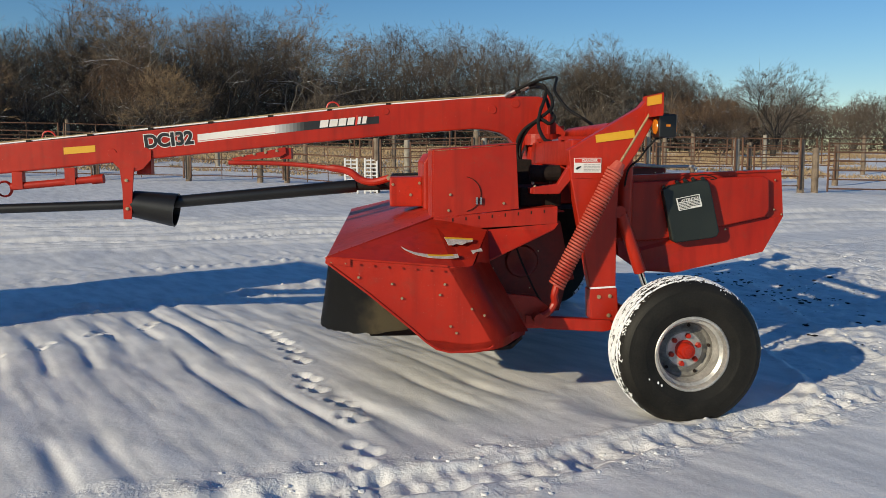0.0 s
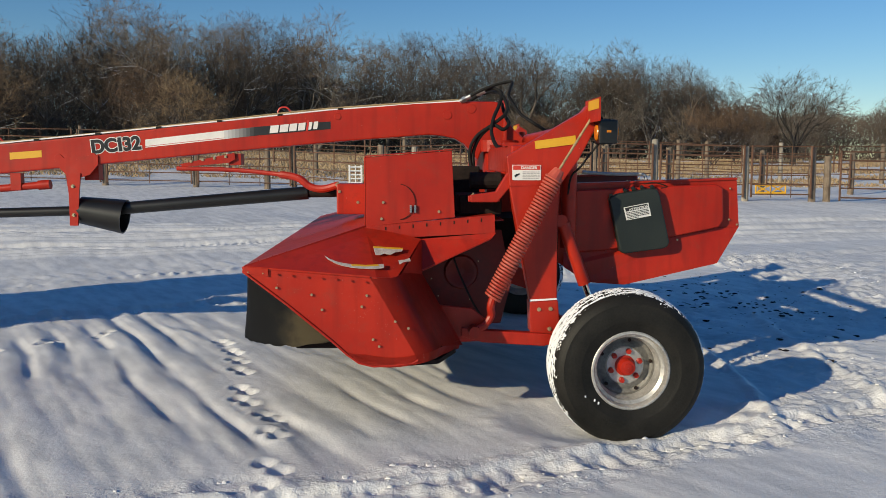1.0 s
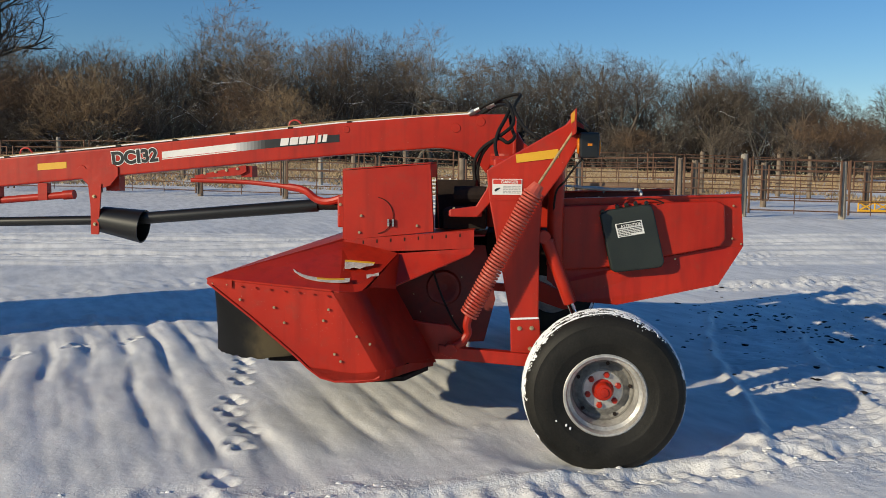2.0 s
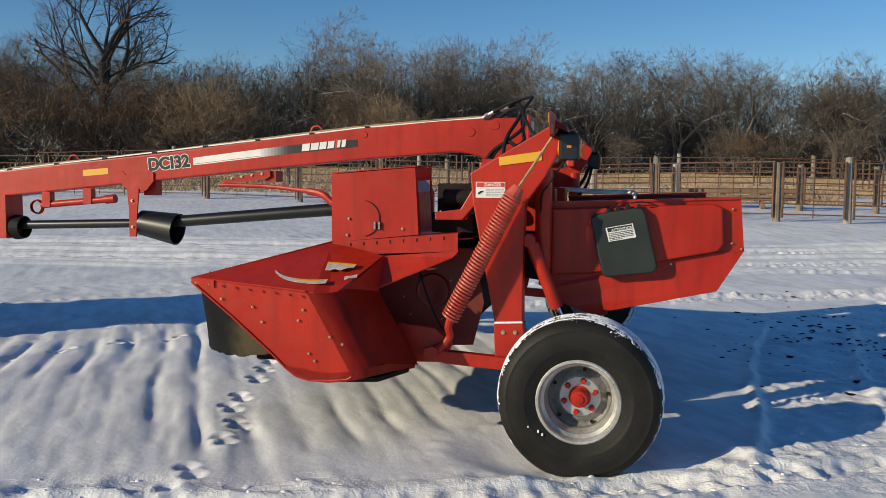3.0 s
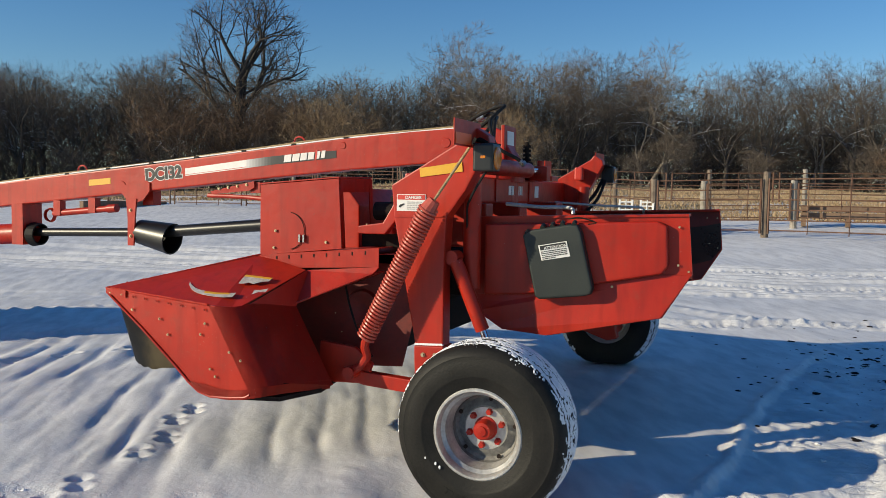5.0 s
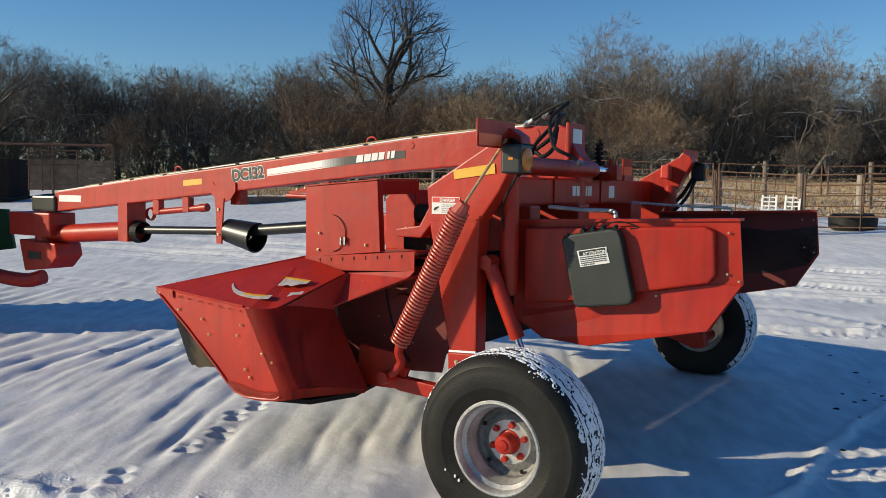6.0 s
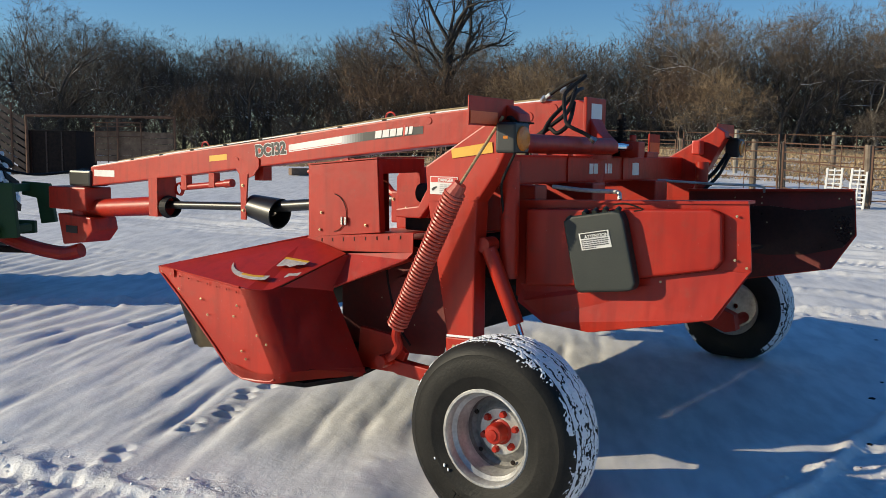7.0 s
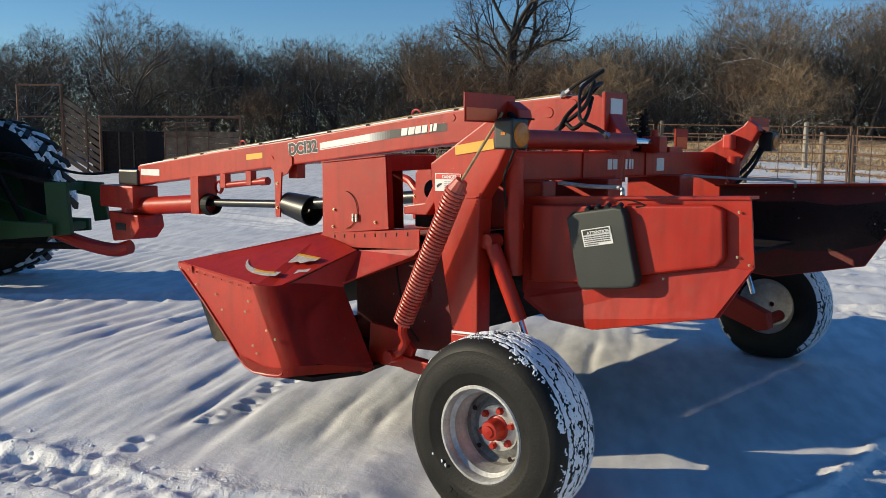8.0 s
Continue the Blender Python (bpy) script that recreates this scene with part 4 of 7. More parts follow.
    lathe(b, [(0.0, 0.044), (-0.006, 0.040), (-0.009, 0.026), (-0.010, 0.002)], f((-0.136, 0.165, 1.548)), "X", 24)
    part("front_lens", b, AMBER, lamp)
    b = bmesh.new()
    for z in (1.552,):
        block(b, -0.095, -0.072, *sorted((f((0, 0.098, 0))[1], f((0, 0.101, 0))[1])), z - 0.006, z + 0.006)
    part("side_reflector", b, AMBER, lamp)
    b = bmesh.new()
    block(b, -0.16, -0.06, *sorted((f((0, 0.17, 0))[1], f((0, 0.30, 0))[1])), 1.614, 1.622)
    pipe(b, curve_points([f((-0.10, 0.20, 1.62)), f((-0.15, 0.24, 1.64)), f((-0.19, 0.27, 1.62))], 6), 0.012, 8)
    part("lamp_bracket", b, DARK_IRON, lamp)
    b = bmesh.new()
    pipe(b, curve_points([f((-0.10, 0.22, 1.50)), f((-0.16, 0.25, 1.42)), f((-0.20, 0.27, 1.36)), f((-0.24, 0.33, 1.30)), f((-0.25, 0.38, 1.15))], 8), 0.006, 8)
    part("lamp_cable", b, BLACK_RUBBER, lamp)


# decal on the near lift frame
def small_text_rows(bm, x0, x1, z0, z1, y, rows, seed):
    r = random.Random(seed)
    h = (z1 - z0) / rows
    for i in range(rows):
        x = x0
        while x < x1 - 0.006:
            w = min(r.uniform(0.008, 0.022), x1 - x)
            block(bm, x, x + w, y - 0.0005, y, z0 + i * h + 0.2 * h, z0 + i * h + 0.75 * h)
            x += w + 0.004


decal = thing_arm = [o for o in mower.children if o.name.startswith("lift_arm")][0]
b = bmesh.new()
block(b, -0.582, -0.424, 0.2365, 0.2385, 1.288, 1.372)
danger = part("danger_decal", b, WHITE, decal, "white danger decal with red head band")
b = bmesh.new()
block(b, -0.578, -0.428, 0.2350, 0.2362, 1.345, 1.369)
part("head_band", b, RED_INK, decal)
lettering("danger_word", "DANGER", 0.022, pose(-0.535, 0.2343, 1.349, 90, 0, 0), WHITE, decal, bold=0.0006)
b = bmesh.new()
small_text_rows(b, -0.525, -0.432, 1.294, 1.338, 0.2360, 5, 4)
part("decal_print", b, GREY_INK, decal)
b = bmesh.new()
profile(b, [(-0.572, 1.312), (-0.560, 1.322), (-0.542, 1.326), (-0.540, 1.321), (-0.556, 1.311), (-0.565, 1.304)], 0.2345, 0.2362)
part("pictogram", b, BLACK_INK, decal)

# warning decals on the near wing
wing = [o for o in mower.children if o.name.startswith("wing_top")][0]


def on_wing(u, v):
    """A point on the sloping wing panel: u towards the rear, v up the slope."""
    a, b_, c = Vector((-1.956, -0.272, 0.872)), Vector((-1.31, -0.272, 0.812)), Vector((-1.389, 0.243, 1.027))
    n = (b_ - a).cross(c - a).normalized()
    return a + (b_ - a) * u + (c - a - (b_ - a) * 0.86) * v + n * 0.004, n


def wing_patch(name, uv, material, lift=0.0, label=""):
    bm = bmesh.new()
    pts = []
    for u, v in uv:
        p, n = on_wing(u, v)
        pts.append(p + n * lift)
    solid(bm, pts, n * 0.0015)
    return part(name, bm, material, wing, label)


wing_patch("torn_decal", [(0.944, 0.594), (1.188, 0.616), (1.18, 0.55), (1.13, 0.52), (1.09, 0.463), (1.04, 0.475), (1.01, 0.44), (0.97, 0.43)], WORN_DECAL, 0, "torn white warning decal")
wing_patch("torn_decal_band", [(0.946, 0.592), (1.186, 0.613), (1.184, 0.585), (0.95, 0.562)], YELLOW, 0.002)
arc = [(0.576, 0.322), (0.62, 0.275), (0.675, 0.236), (0.74, 0.216), (0.811, 0.211), (0.89, 0.218), (0.962, 0.234), (1.04, 0.268),
       (1.048, 0.196), (0.99, 0.165), (0.926, 0.150), (0.86, 0.145), (0.791, 0.148), (0.745, 0.160), (0.698, 0.180), (0.65, 0.215), (0.604, 0.266)]
wing_patch("curved_decal", arc, WORN_DECAL, 0, "curved torn white warning strip")
wing_patch("curved_decal_band", [(0.79, 0.205), (0.90, 0.214), (1.00, 0.245), (1.005, 0.222), (0.90, 0.188), (0.80, 0.178)], YELLOW, 0.002)
wing_patch("decal_scrap", [(1.153, 0.363), (1.20, 0.385), (1.244, 0.428), (1.253, 0.368), (1.20, 0.345), (1.168, 0.289)], WORN_DECAL)

# rear swath shields
def shield_y(x, off=0.0):
    return 0.545 + 0.055 * x + off


OUT = [(-0.27, 1.25), (0.30, 1.272), (0.808, 1.288), (0.832, 1.008), (0.695, 0.785), (0.13, 0.662), (-0.10, 0.68), (-0.27, 0.80)]
IN = [(-0.20, 1.225), (0.668, 1.262), (0.712, 1.240), (0.722, 1.045), (0.692, 1.005), (0.02, 0.872), (-0.20, 0.86)]
for k, f in enumerate(sides()):
    flip = 1 if k == 0 else -1
    b = bmesh.new()
    solid(b, [f((x, shield_y(x), z)) for x, z in OUT], (0, 0.008 * flip, 0))
    solid(b, [f((x, shield_y(x) - 0.012, z)) for x, z in ((-0.27, 1.25), (0.808, 1.288), (0.808, 1.300), (-0.27, 1.262))], (0, 0.10 * flip, 0))
    sh = part("swath_shield", b, RED, mower, "red rear swath shield with pressed panel" if k == 0 else "red swath shield, black and worn on its inner face")
    b = bmesh.new()
    solid(b, [f((x, shield_y(x) - 0.045, z)) for x, z in IN], (0, 0.044 * flip, 0))
    part("pressed_panel", soften(b, 0.014, 3), RED, sh)
    b = bmesh.new()
    solid(b, [f((x, shield_y(x) - off, z)) for x, z, off in ((-0.24, 0.858, 0.002), (0.02, 0.868, 0.002), (0.70, 1.0, 0.002), (0.825, 1.0, 0.002), (0.69, 0.79, 0.03), (0.13, 0.668, 0.03), (-0.10, 0.686, 0.03), (-0.24, 0.775, 0.03))], (0, -0.006 * flip, 0))
    part("lower_flare", b, RED, sh)
    for x, z in ((0.765, 1.235), (0.765, 1.05), (0.815, 1.02), (0.45, 0.93), (0.12, 0.845)):
        bolt(sh, f((x, shield_y(x) - 0.010, z)), (0, -flip, 0), 0.7)
    # thin sheet laid over the red: grime plus painted-in interior shade
    b = bmesh.new()
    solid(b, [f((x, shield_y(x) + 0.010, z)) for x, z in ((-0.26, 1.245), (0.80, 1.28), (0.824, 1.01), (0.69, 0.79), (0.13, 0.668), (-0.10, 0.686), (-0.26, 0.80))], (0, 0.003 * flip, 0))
    part("inner_face", b, SHADED_RED, sh, "red inner face, grimy and with the interior shade in its colour")
    b = bmesh.new()
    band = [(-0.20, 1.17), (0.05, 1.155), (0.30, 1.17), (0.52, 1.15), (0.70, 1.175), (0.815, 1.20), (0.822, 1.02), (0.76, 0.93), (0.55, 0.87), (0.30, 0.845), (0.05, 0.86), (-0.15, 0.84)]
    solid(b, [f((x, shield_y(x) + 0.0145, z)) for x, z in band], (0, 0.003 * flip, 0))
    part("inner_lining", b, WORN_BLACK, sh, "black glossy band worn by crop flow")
    for x, z in ((0.06, 1.215), (0.24, 1.225), (0.24, 1.185), (0.28, 1.06), (0.72, 1.235), (0.79, 1.235), (0.74, 1.05), (0.80, 1.02)):
        bolt(sh, f((x, shield_y(x) + 0.018, z)), (0, flip, 0), 0.6)

near_shield = [o for o in mower.children if o.name.startswith("swath_shield")][0]
b = bmesh.new()
solid(b, [(x, 0.458, z) for x, z in ((0.012, 1.178), (0.055, 1.205), (0.255, 1.238), (0.292, 1.234), (0.308, 1.20), (0.374, 0.925), (0.362, 0.895), (0.335, 0.886), (0.105, 0.856), (0.082, 0.872))], (0, 0.062, 0))
cover = part("tool_box", soften(b, 0.012, 3), COVER, mower, "dark plastic box with white attention label")
for x, z in ((0.03, 1.183), (0.11, 1.217), (0.16, 1.225), (0.21, 1.233), (0.27, 1.236)):
    b = bmesh.new()
    rod(b, (x, 0.475, z), (x, 0.50, z + 0.012), 0.012, 0.012, 10)
    part("hinge_knuckle", b, COVER, cover)



def cover_point(u, v, lift):
    return Vector((0.115 + 0.145 * u - 0.02 * v, 0.457 - lift, 1.052 + 0.028 * u + 0.075 * v))


def cover_patch(name, uv, material, lift):
    bm = bmesh.new()
    solid(bm, [cover_point(u, v, lift) for u, v in uv], (0, -0.001, 0))
    return part(name, bm, material, cover)


cover_patch("attention_label", [(0, 0), (1, 0), (1, 1), (0, 1)], WHITE, 0.001)
cover_patch("label_band", [(0.05, 0.66), (0.95, 0.66), (0.95, 0.95), (0.05, 0.95)], BLACK_INK, 0.003)
b = bmesh.new()
rng = random.Random(8)
for i in range(5):
    u = 0.05
    v = 0.06 + 0.115 * i
    while u < (0.93 if i else 0.5):
        w = rng.uniform(0.04, 0.12)
        solid(b, [cover_point(a, c, 0.003) for a, c in ((u, v), (min(u + w, 0.95), v), (min(u + w, 0.95), v + 0.058), (u, v + 0.058))], (0, -0.001, 0))
        u += w + 0.02
part("label_print", b, BLACK_INK, cover)
lettering("attention_word", "ATTENTION", 0.021, pose(0.128, 0.4515, 1.1065, 90, -10.9, 0), WHITE, cover, bold=0.0004)

# wire and latch over the near shield, wear strip and braces of the far one
b = bmesh.new()
pipe(b, curve_points([(-0.12, 0.60, 1.33), (0.05, 0.60, 1.318), (0.17, 0.585, 1.318), (0.235, 0.56, 1.315), (0.25, 0.545, 1.285)], 8), 0.010, 8)
part("latch_rod", b, GALV, mower, "bent galvanised latch rod")
b = bmesh.new()
pipe(b, curve_points([(0.23, 0.525, 1.262), (0.28, 0.52, 1.27), (0.33, 0.52, 1.262), (0.37, 0.525, 1.245), (0.33, 0.52, 1.238)], 6), 0.004, 6)
part("wire_loop", b, DARK_IRON, near_shield)
b = bmesh.new()
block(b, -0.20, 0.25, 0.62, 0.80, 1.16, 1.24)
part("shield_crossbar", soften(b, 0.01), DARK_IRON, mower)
b = bmesh.new()
pipe(b, curve_points([(-0.30, 2.35, 1.33), (0.0, 2.55, 1.31), (0.25, 2.72, 1.30), (0.27, 2.76, 1.26)], 8), 0.008, 8)
part("latch_rod", b, GALV, mower)

# main cross beam with its cylinder and maker's mark
b = bmesh.new()
block(b, -0.58, -0.405, 0.32, 2 * MID - 0.32, 1.325, 1.480)
beam = part("cross_beam", soften(b, 0.012), RED, mower, "red box-section cross beam")
for y0, y1 in ((0.52, 0.60), (1.28, 1.34), (2.02, 2.08)):
    b = bmesh.new()
    block(b, -0.41, -0.396, y0, y1, 1.335, 1.47)
    block(b, -0.60, -0.40, y0, y1, 1.478, 1.50)
    part("beam_gusset", b, RED_DIRTY, beam)
yy = 1.56
for w, gap in ((0.05, 0.013), (0.05, 0.013), (0.05, 0.013), (0.045, 0.018), (0.022, 0.012), (0.022, 0.0)):
    b = bmesh.new()
    block(b, -0.405, -0.402, yy, yy + w, 1.375, 1.435)
    part("mark_block", b, WHITE, beam)
    yy += w + gap
b = bmesh.new()
block(b, -0.405, -0.4025, 2.18, 2.28, 1.36, 1.44)
part("small_decal", b, WHITE, beam)
b = bmesh.new()
rod(b, (-0.30, 0.48, 1.535), (-0.30, 1.62, 1.535), 0.048, 0.048, 20)
rod(b, (-0.30, 0.42, 1.535), (-0.30, 0.48, 1.535), 0.032, 0.044, 16)
rod(b, (-0.34, 0.40, 1.535), (-0.26, 0.40, 1.535), 0.035, 0.035, 14)
block(b, -0.345, -0.255, 0.36, 0.44, 1.47, 1.51)
swing = part("swing_cylinder", b, RED_DIRTY, mower, "dark red tongue swing cylinder lying across the beam", smooth=True)
b = bmesh.new()
rod(b, (-0.30, 1.62, 1.535), (-0.30, 1.90, 1.535), 0.024, 0.024, 16)
part("rod", b, CHROME, swing)
b = bmesh.new()
block(b, -0.36, -0.24, 1.88, 1.98, 1.475, 1.57)
block(b, -0.55, -0.24, 2.02, 2.20, 1.475, 1.51)
rod(b, (-0.30, 1.93, 1.47), (-0.30, 1.93, 1.61), 0.022, 0.022, 12)
part("swing_lug", soften(b, 0.006), RED, mower)
b = bmesh.new()
block(b, -0.405, -0.395, 2.42, 2.60, 1.50, 1.63)
ref = part("rear_marker", b, RED, mower)
b = bmesh.new()
block(b, -0.394, -0.392, 2.43, 2.59, 1.505, 1.575)
part("rear_reflector", b, ORANGE, ref)
b = bmesh.new()
rod(b, (-0.42, 2.02, 1.50), (-0.42, 2.02, 1.60), 0.042, 0.042, 14)
for i in range(4):
    rod(b, (-0.42, 2.02, 1.61 + 0.03 * i), (-0.42, 2.02, 1.628 + 0.03 * i), 0.028, 0.028, 12)
rod(b, (-0.42, 2.02, 1.60), (-0.42, 2.02, 1.74), 0.016, 0.016, 10)
part("valve_spring", b, DARK_IRON, mower)
b = bmesh.new()
block(b, -0.30, -0.24, 2.95, 3.05, 1.50, 1.60)
part("tail_lamp", soften(b, 0.012), RED_INK, mower)
b = bmesh.new()
pipe(b, curve_points([(-0.12, 3.2, 1.52), (-0.16, 3.1, 1.40), (-0.22, 3.0, 1.28), (-0.15, 2.95, 1.15), (-0.2, 2.9, 1.08)], 8), 0.014, 8)
pipe(b, curve_points([(-0.10, 3.18, 1.50), (-0.13, 3.05, 1.36), (-0.20, 2.95, 1.25)], 8), 0.012, 8)
part("wiring", b, BLACK_RUBBER, mower)
for y0, y1, z0 in ((0.66, 0.78, 1.09), (1.30, 1.46, 1.05), (2.2, 2.4, 1.05)):
    b = bmesh.new()
    block(b, -0.62, -0.25, y0, y1, z0, 1.33)
    part("beam_post", soften(b, 0.01), RED_DIRTY, mower)
b = bmesh.new()
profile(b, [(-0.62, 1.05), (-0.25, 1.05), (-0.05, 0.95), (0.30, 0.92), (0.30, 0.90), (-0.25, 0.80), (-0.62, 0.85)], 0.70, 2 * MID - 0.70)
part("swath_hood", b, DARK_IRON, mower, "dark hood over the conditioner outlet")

# ---- tongue ----
TY0, TY1 = 1.645, 1.80
b = bmesh.new()
profile(b, [(-5.62, 1.318), (-4.34, 1.460), (-3.37, 1.556), (-2.376, 1.668), (-1.69, 1.743), (-1.10, 1.792), (-0.75, 1.812), (-0.53, 1.812), (-0.475, 1.79), (-0.455, 1.71), (-0.40, 1.62), (-0.33, 1.56), (-0.33, 1.50),
            (-0.62, 1.48), (-0.655, 1.40), (-0.70, 1.455), (-0.745, 1.51), (-0.81, 1.548), (-0.90, 1.568), (-1.00, 1.577), (-1.61, 1.530), (-2.36, 1.457), (-3.37, 1.355), (-4.35, 1.257), (-5.62, 1.135)], TY0, TY1)
tongue = part("tongue", soften(b, 0.010), RED, mower, "long red tapered tongue beam with stripe decal")
b = bmesh.new()
profile(b, [(-5.60, 1.320), (-4.34, 1.462), (-2.376, 1.670), (-1.69, 1.745), (-0.75, 1.814), (-0.75, 1.822), (-1.69, 1.753), (-2.376, 1.678), (-4.34, 1.470), (-5.60, 1.328)], 1.66, 1.785)
part("snow_line", b, CLUMP, tongue, "thin crust of snow on the top edge")


def strip(name, x0, x1, lo0, hi0, lo1, hi1, material, y=1.6445, label="", parent=None):
    bm = bmesh.new()
    profile(bm, [(x0, lo0), (x1, lo1), (x1, hi1), (x0, hi0)], y - 0.0012, y)
    return part(name, bm, material, parent or tongue, label)


strip("reflector", -3.903, -3.686, 1.392, 1.440, 1.410, 1.457, YELLOW)
strip("white_stripe", -2.975, -2.43, 1.478, 1.534, 1.540, 1.600, WHITE)
strip("stripe_line", -2.975, -2.43, 1.4855, 1.4885, 1.547, 1.550, RED_INK, 1.6430)
for i in range(9):
    g = 0.62 * (1 - (i + 0.5) / 9) ** 1.6 + 0.012
    tone = surface("fading_print", (0.92 * g, 0.92 * g, 0.92 * g), (g, g, g), 0.4, 0, 7, 80, 0.0)
    xa, xb = -2.43 + 0.23 * i / 9, -2.43 + 0.23 * (i + 1) / 9
    la, lb = 1.540 + 0.026 * i / 9, 1.540 + 0.026 * (i + 1) / 9
    strip("fading_stripe", xa, xb, la, la + 0.0605, lb, lb + 0.0605, tone)
strip("black_stripe", -2.20, -1.69, 1.566, 1.627, 1.614, 1.666, BLACK_INK)
xx = -2.115
for w, gap in ((0.058, 0.010), (0.058, 0.008), (0.052, 0.010), (0.048, 0.016), (0.030, 0.012), (0.030, 0.0)):
    b = bmesh.new()
    za = 1.582 + (xx + 2.115) * 0.098
    profile(b, [(xx, za), (xx + w, za + w * 0.098), (xx + w + 0.008, za + 0.052 + w * 0.098), (xx + 0.008, za + 0.052)], 1.6410, 1.6428)
    part("mark_block", b, WHITE, tongue)
    xx += w + gap
b = bmesh.new()
profile(b, [(-1.862, 1.60), (-1.848, 1.60), (-1.838, 1.672), (-1.852, 1.672)], 1.6395, 1.6408)
part("mark_accent", b, RED_INK, tongue)
for i, (ch, x) in enumerate(zip("DC132", (0.0, 0.092, 0.168, 0.218, 0.280))):
    at = (-3.345 + x, 1.438 + x * 0.098)
    lettering("number_outline", ch, 0.126, pose(at[0], 1.6447 - 0.0002 * i, at[1], 90, -5.6, 0), WHITE, tongue, depth=0.0006, bold=0.0090 if ch == "3" else 0.0108)
    lettering("model_number", ch, 0.126, pose(at[0], 1.6425 - 0.0002 * i, at[1], 90, -5.6, 0), BLACK_INK, tongue, depth=0.0005, bold=0.0055)
for name, y, grow, ink in (("number_outline", 1.6434, 0.005, WHITE), ("model_number", 1.6410, 0.0, BLACK_INK)):
    b = bmesh.new()
    x, z = -3.345 + 0.168 + 0.022, 1.438 + 0.168 * 0.098 + 0.066
    profile(b, [(x - 0.014 - grow, z - 0.004 - grow), (x + 0.010, z - 0.002 - grow), (x + 0.010, z + 0.020 + grow * 0.4), (x - 0.014 - grow, z + 0.006 + grow)], y - 0.0006, y)
    part(name, b, ink, tongue)

# pressed marks and lifting lugs on the tongue
for x, z, r in ((-0.87, 1.715, 0.03), (-1.64, 1.70, 0.022), (-3.57, 1.40, 0.03), (-3.34, 1.41, 0.03), (-0.70, 1.76, 0.03)):
    b = bmesh.new()
    rod(b, (x, 1.640, z), (x, 1.646, z), r, r + 0.003, 20)
    part("weld_cap", b, RED, tongue)
for x in (-4.02, -2.02):
    z = 1.46 + (x + 4.34) * 0.106 + 0.002
    b = bmesh.new()
    pipe(b, curve_points([(x - 0.05, 1.70, z), (x - 0.03, 1.70, z + 0.05), (x + 0.02, 1.70, z + 0.055), (x + 0.06, 1.70, z + 0.01)], 6), 0.006, 8)
    part("lifting_eye", b, RED_INK, tongue)
for i in range(9):
    x = -5.0 + 0.42 * i
    b = bmesh.new()
    z = 1.46 + (x + 4.34) * 0.106
    block(b, x, x + 0.035, 1.652, 1.69, z - 0.004, z + 0.014)
    part("hose_clip", b, BLACK_RUBBER, tongue)
b = bmesh.new()
pipe(b, curve_points([(-5.2, 1.67, 1.375), (-4.34, 1.67, 1.474), (-3.37, 1.67, 1.570), (-2.376, 1.67, 1.682), (-1.69, 1.67, 1.757), (-1.0, 1.67, 1.808), (-0.75, 1.68, 1.826)], 5), 0.008, 6)
part("hydraulic_line", b, CHAFF, tongue, "pale hydraulic line along the top")
# rear end plate
b = bmesh.new()
block(b, -0.476, -0.452, 1.60, 1.86, 1.50, 1.825)
part("tongue_end_plate", soften(b, 0.006), RED, tongue)
for z0, z1 in ((1.70, 1.79), (1.53, 1.58)):
    b = bmesh.new()
    block(b, -0.4515, -0.449, 1.66, 1.80, z0, z1)
    part("small_decal", b, WHITE, tongue)
b = bmesh.new()
rod(b, (-0.50, 1.72, 1.46), (-0.50, 1.72, 1.54), 0.15, 0.15, 28)
rod(b, (-0.50, 1.72, 1.30), (-0.50, 1.72, 1.46), 0.11, 0.11, 24)
part("pivot", b, RED_DIRTY, mower)

# hangers, shaft, guards under the tongue
b = bmesh.new()
profile(b, [(-3.60, 1.40), (-3.30, 1.425), (-3.30, 1.36), (-3.36, 1.29), (-3.42, 1.27), (-3.50, 1.27), (-3.56, 1.33)], 1.633, 1.645)
profile(b, [(-3.52, 1.30), (-3.42, 1.30), (-3.435, 1.15), (-3.45, 0.935), (-3.505, 0.935), (-3.505, 1.15)], 1.625, 1.640)
block(b, -3.42, -3.32, 1.70, 1.79, 1.25, 1.37)
hang = part("shaft_hanger", b, RED, mower)
for z in (1.21, 1.01):
    bolt(hang, (-3.475, 1.624, z), (0, -1, 0), 1.5)
b = bmesh.new()
rod(b, (-4.62, 1.72, 1.000), (-3.46, 1.72, 1.035), 0.034, 0.034, 20)
part("drive_shaft_guard", b, PLASTIC, mower, "glossy black drive shaft guard", smooth=True)
b = bmesh.new()
rod(b, (-3.30, 1.72, 1.04), (-1.86, 1.72, 1.165), 0.043, 0.047, 20)
part("drive_shaft_guard", b, PLASTIC, mower, smooth=True)
b = bmesh.new()
rod(b, (-3.30, 1.72, 1.04), (-3.0, 1.72, 1.066), 0.034, 0.034, 16)
part("shaft_yoke", b, DARK_IRON, mower, smooth=True)
b = bmesh.new()
rod(b, (-1.86, 1.72, 1.165), (-1.45, 1.66, 1.19), 0.035, 0.05, 16)
part("shaft_yoke", b, DARK_IRON, mower, smooth=True)
b = bmesh.new()
q = (Vector((-3.155, 1.72, 0.985)) - Vector((-3.46, 1.72, 1.045)))
lathe(b, [(0, 0.04), (0, 0.095), (0.31, 0.122), (0.31, 0.112), (0.02, 0.085)], (0, 0, 0), "X", 36)
bmesh.ops.transform(b, matrix=Matrix.Translation((-3.46, 1.72, 1.040)) @ pose(0, 0, 0, 0, 9.0, 0), verts=b.verts)
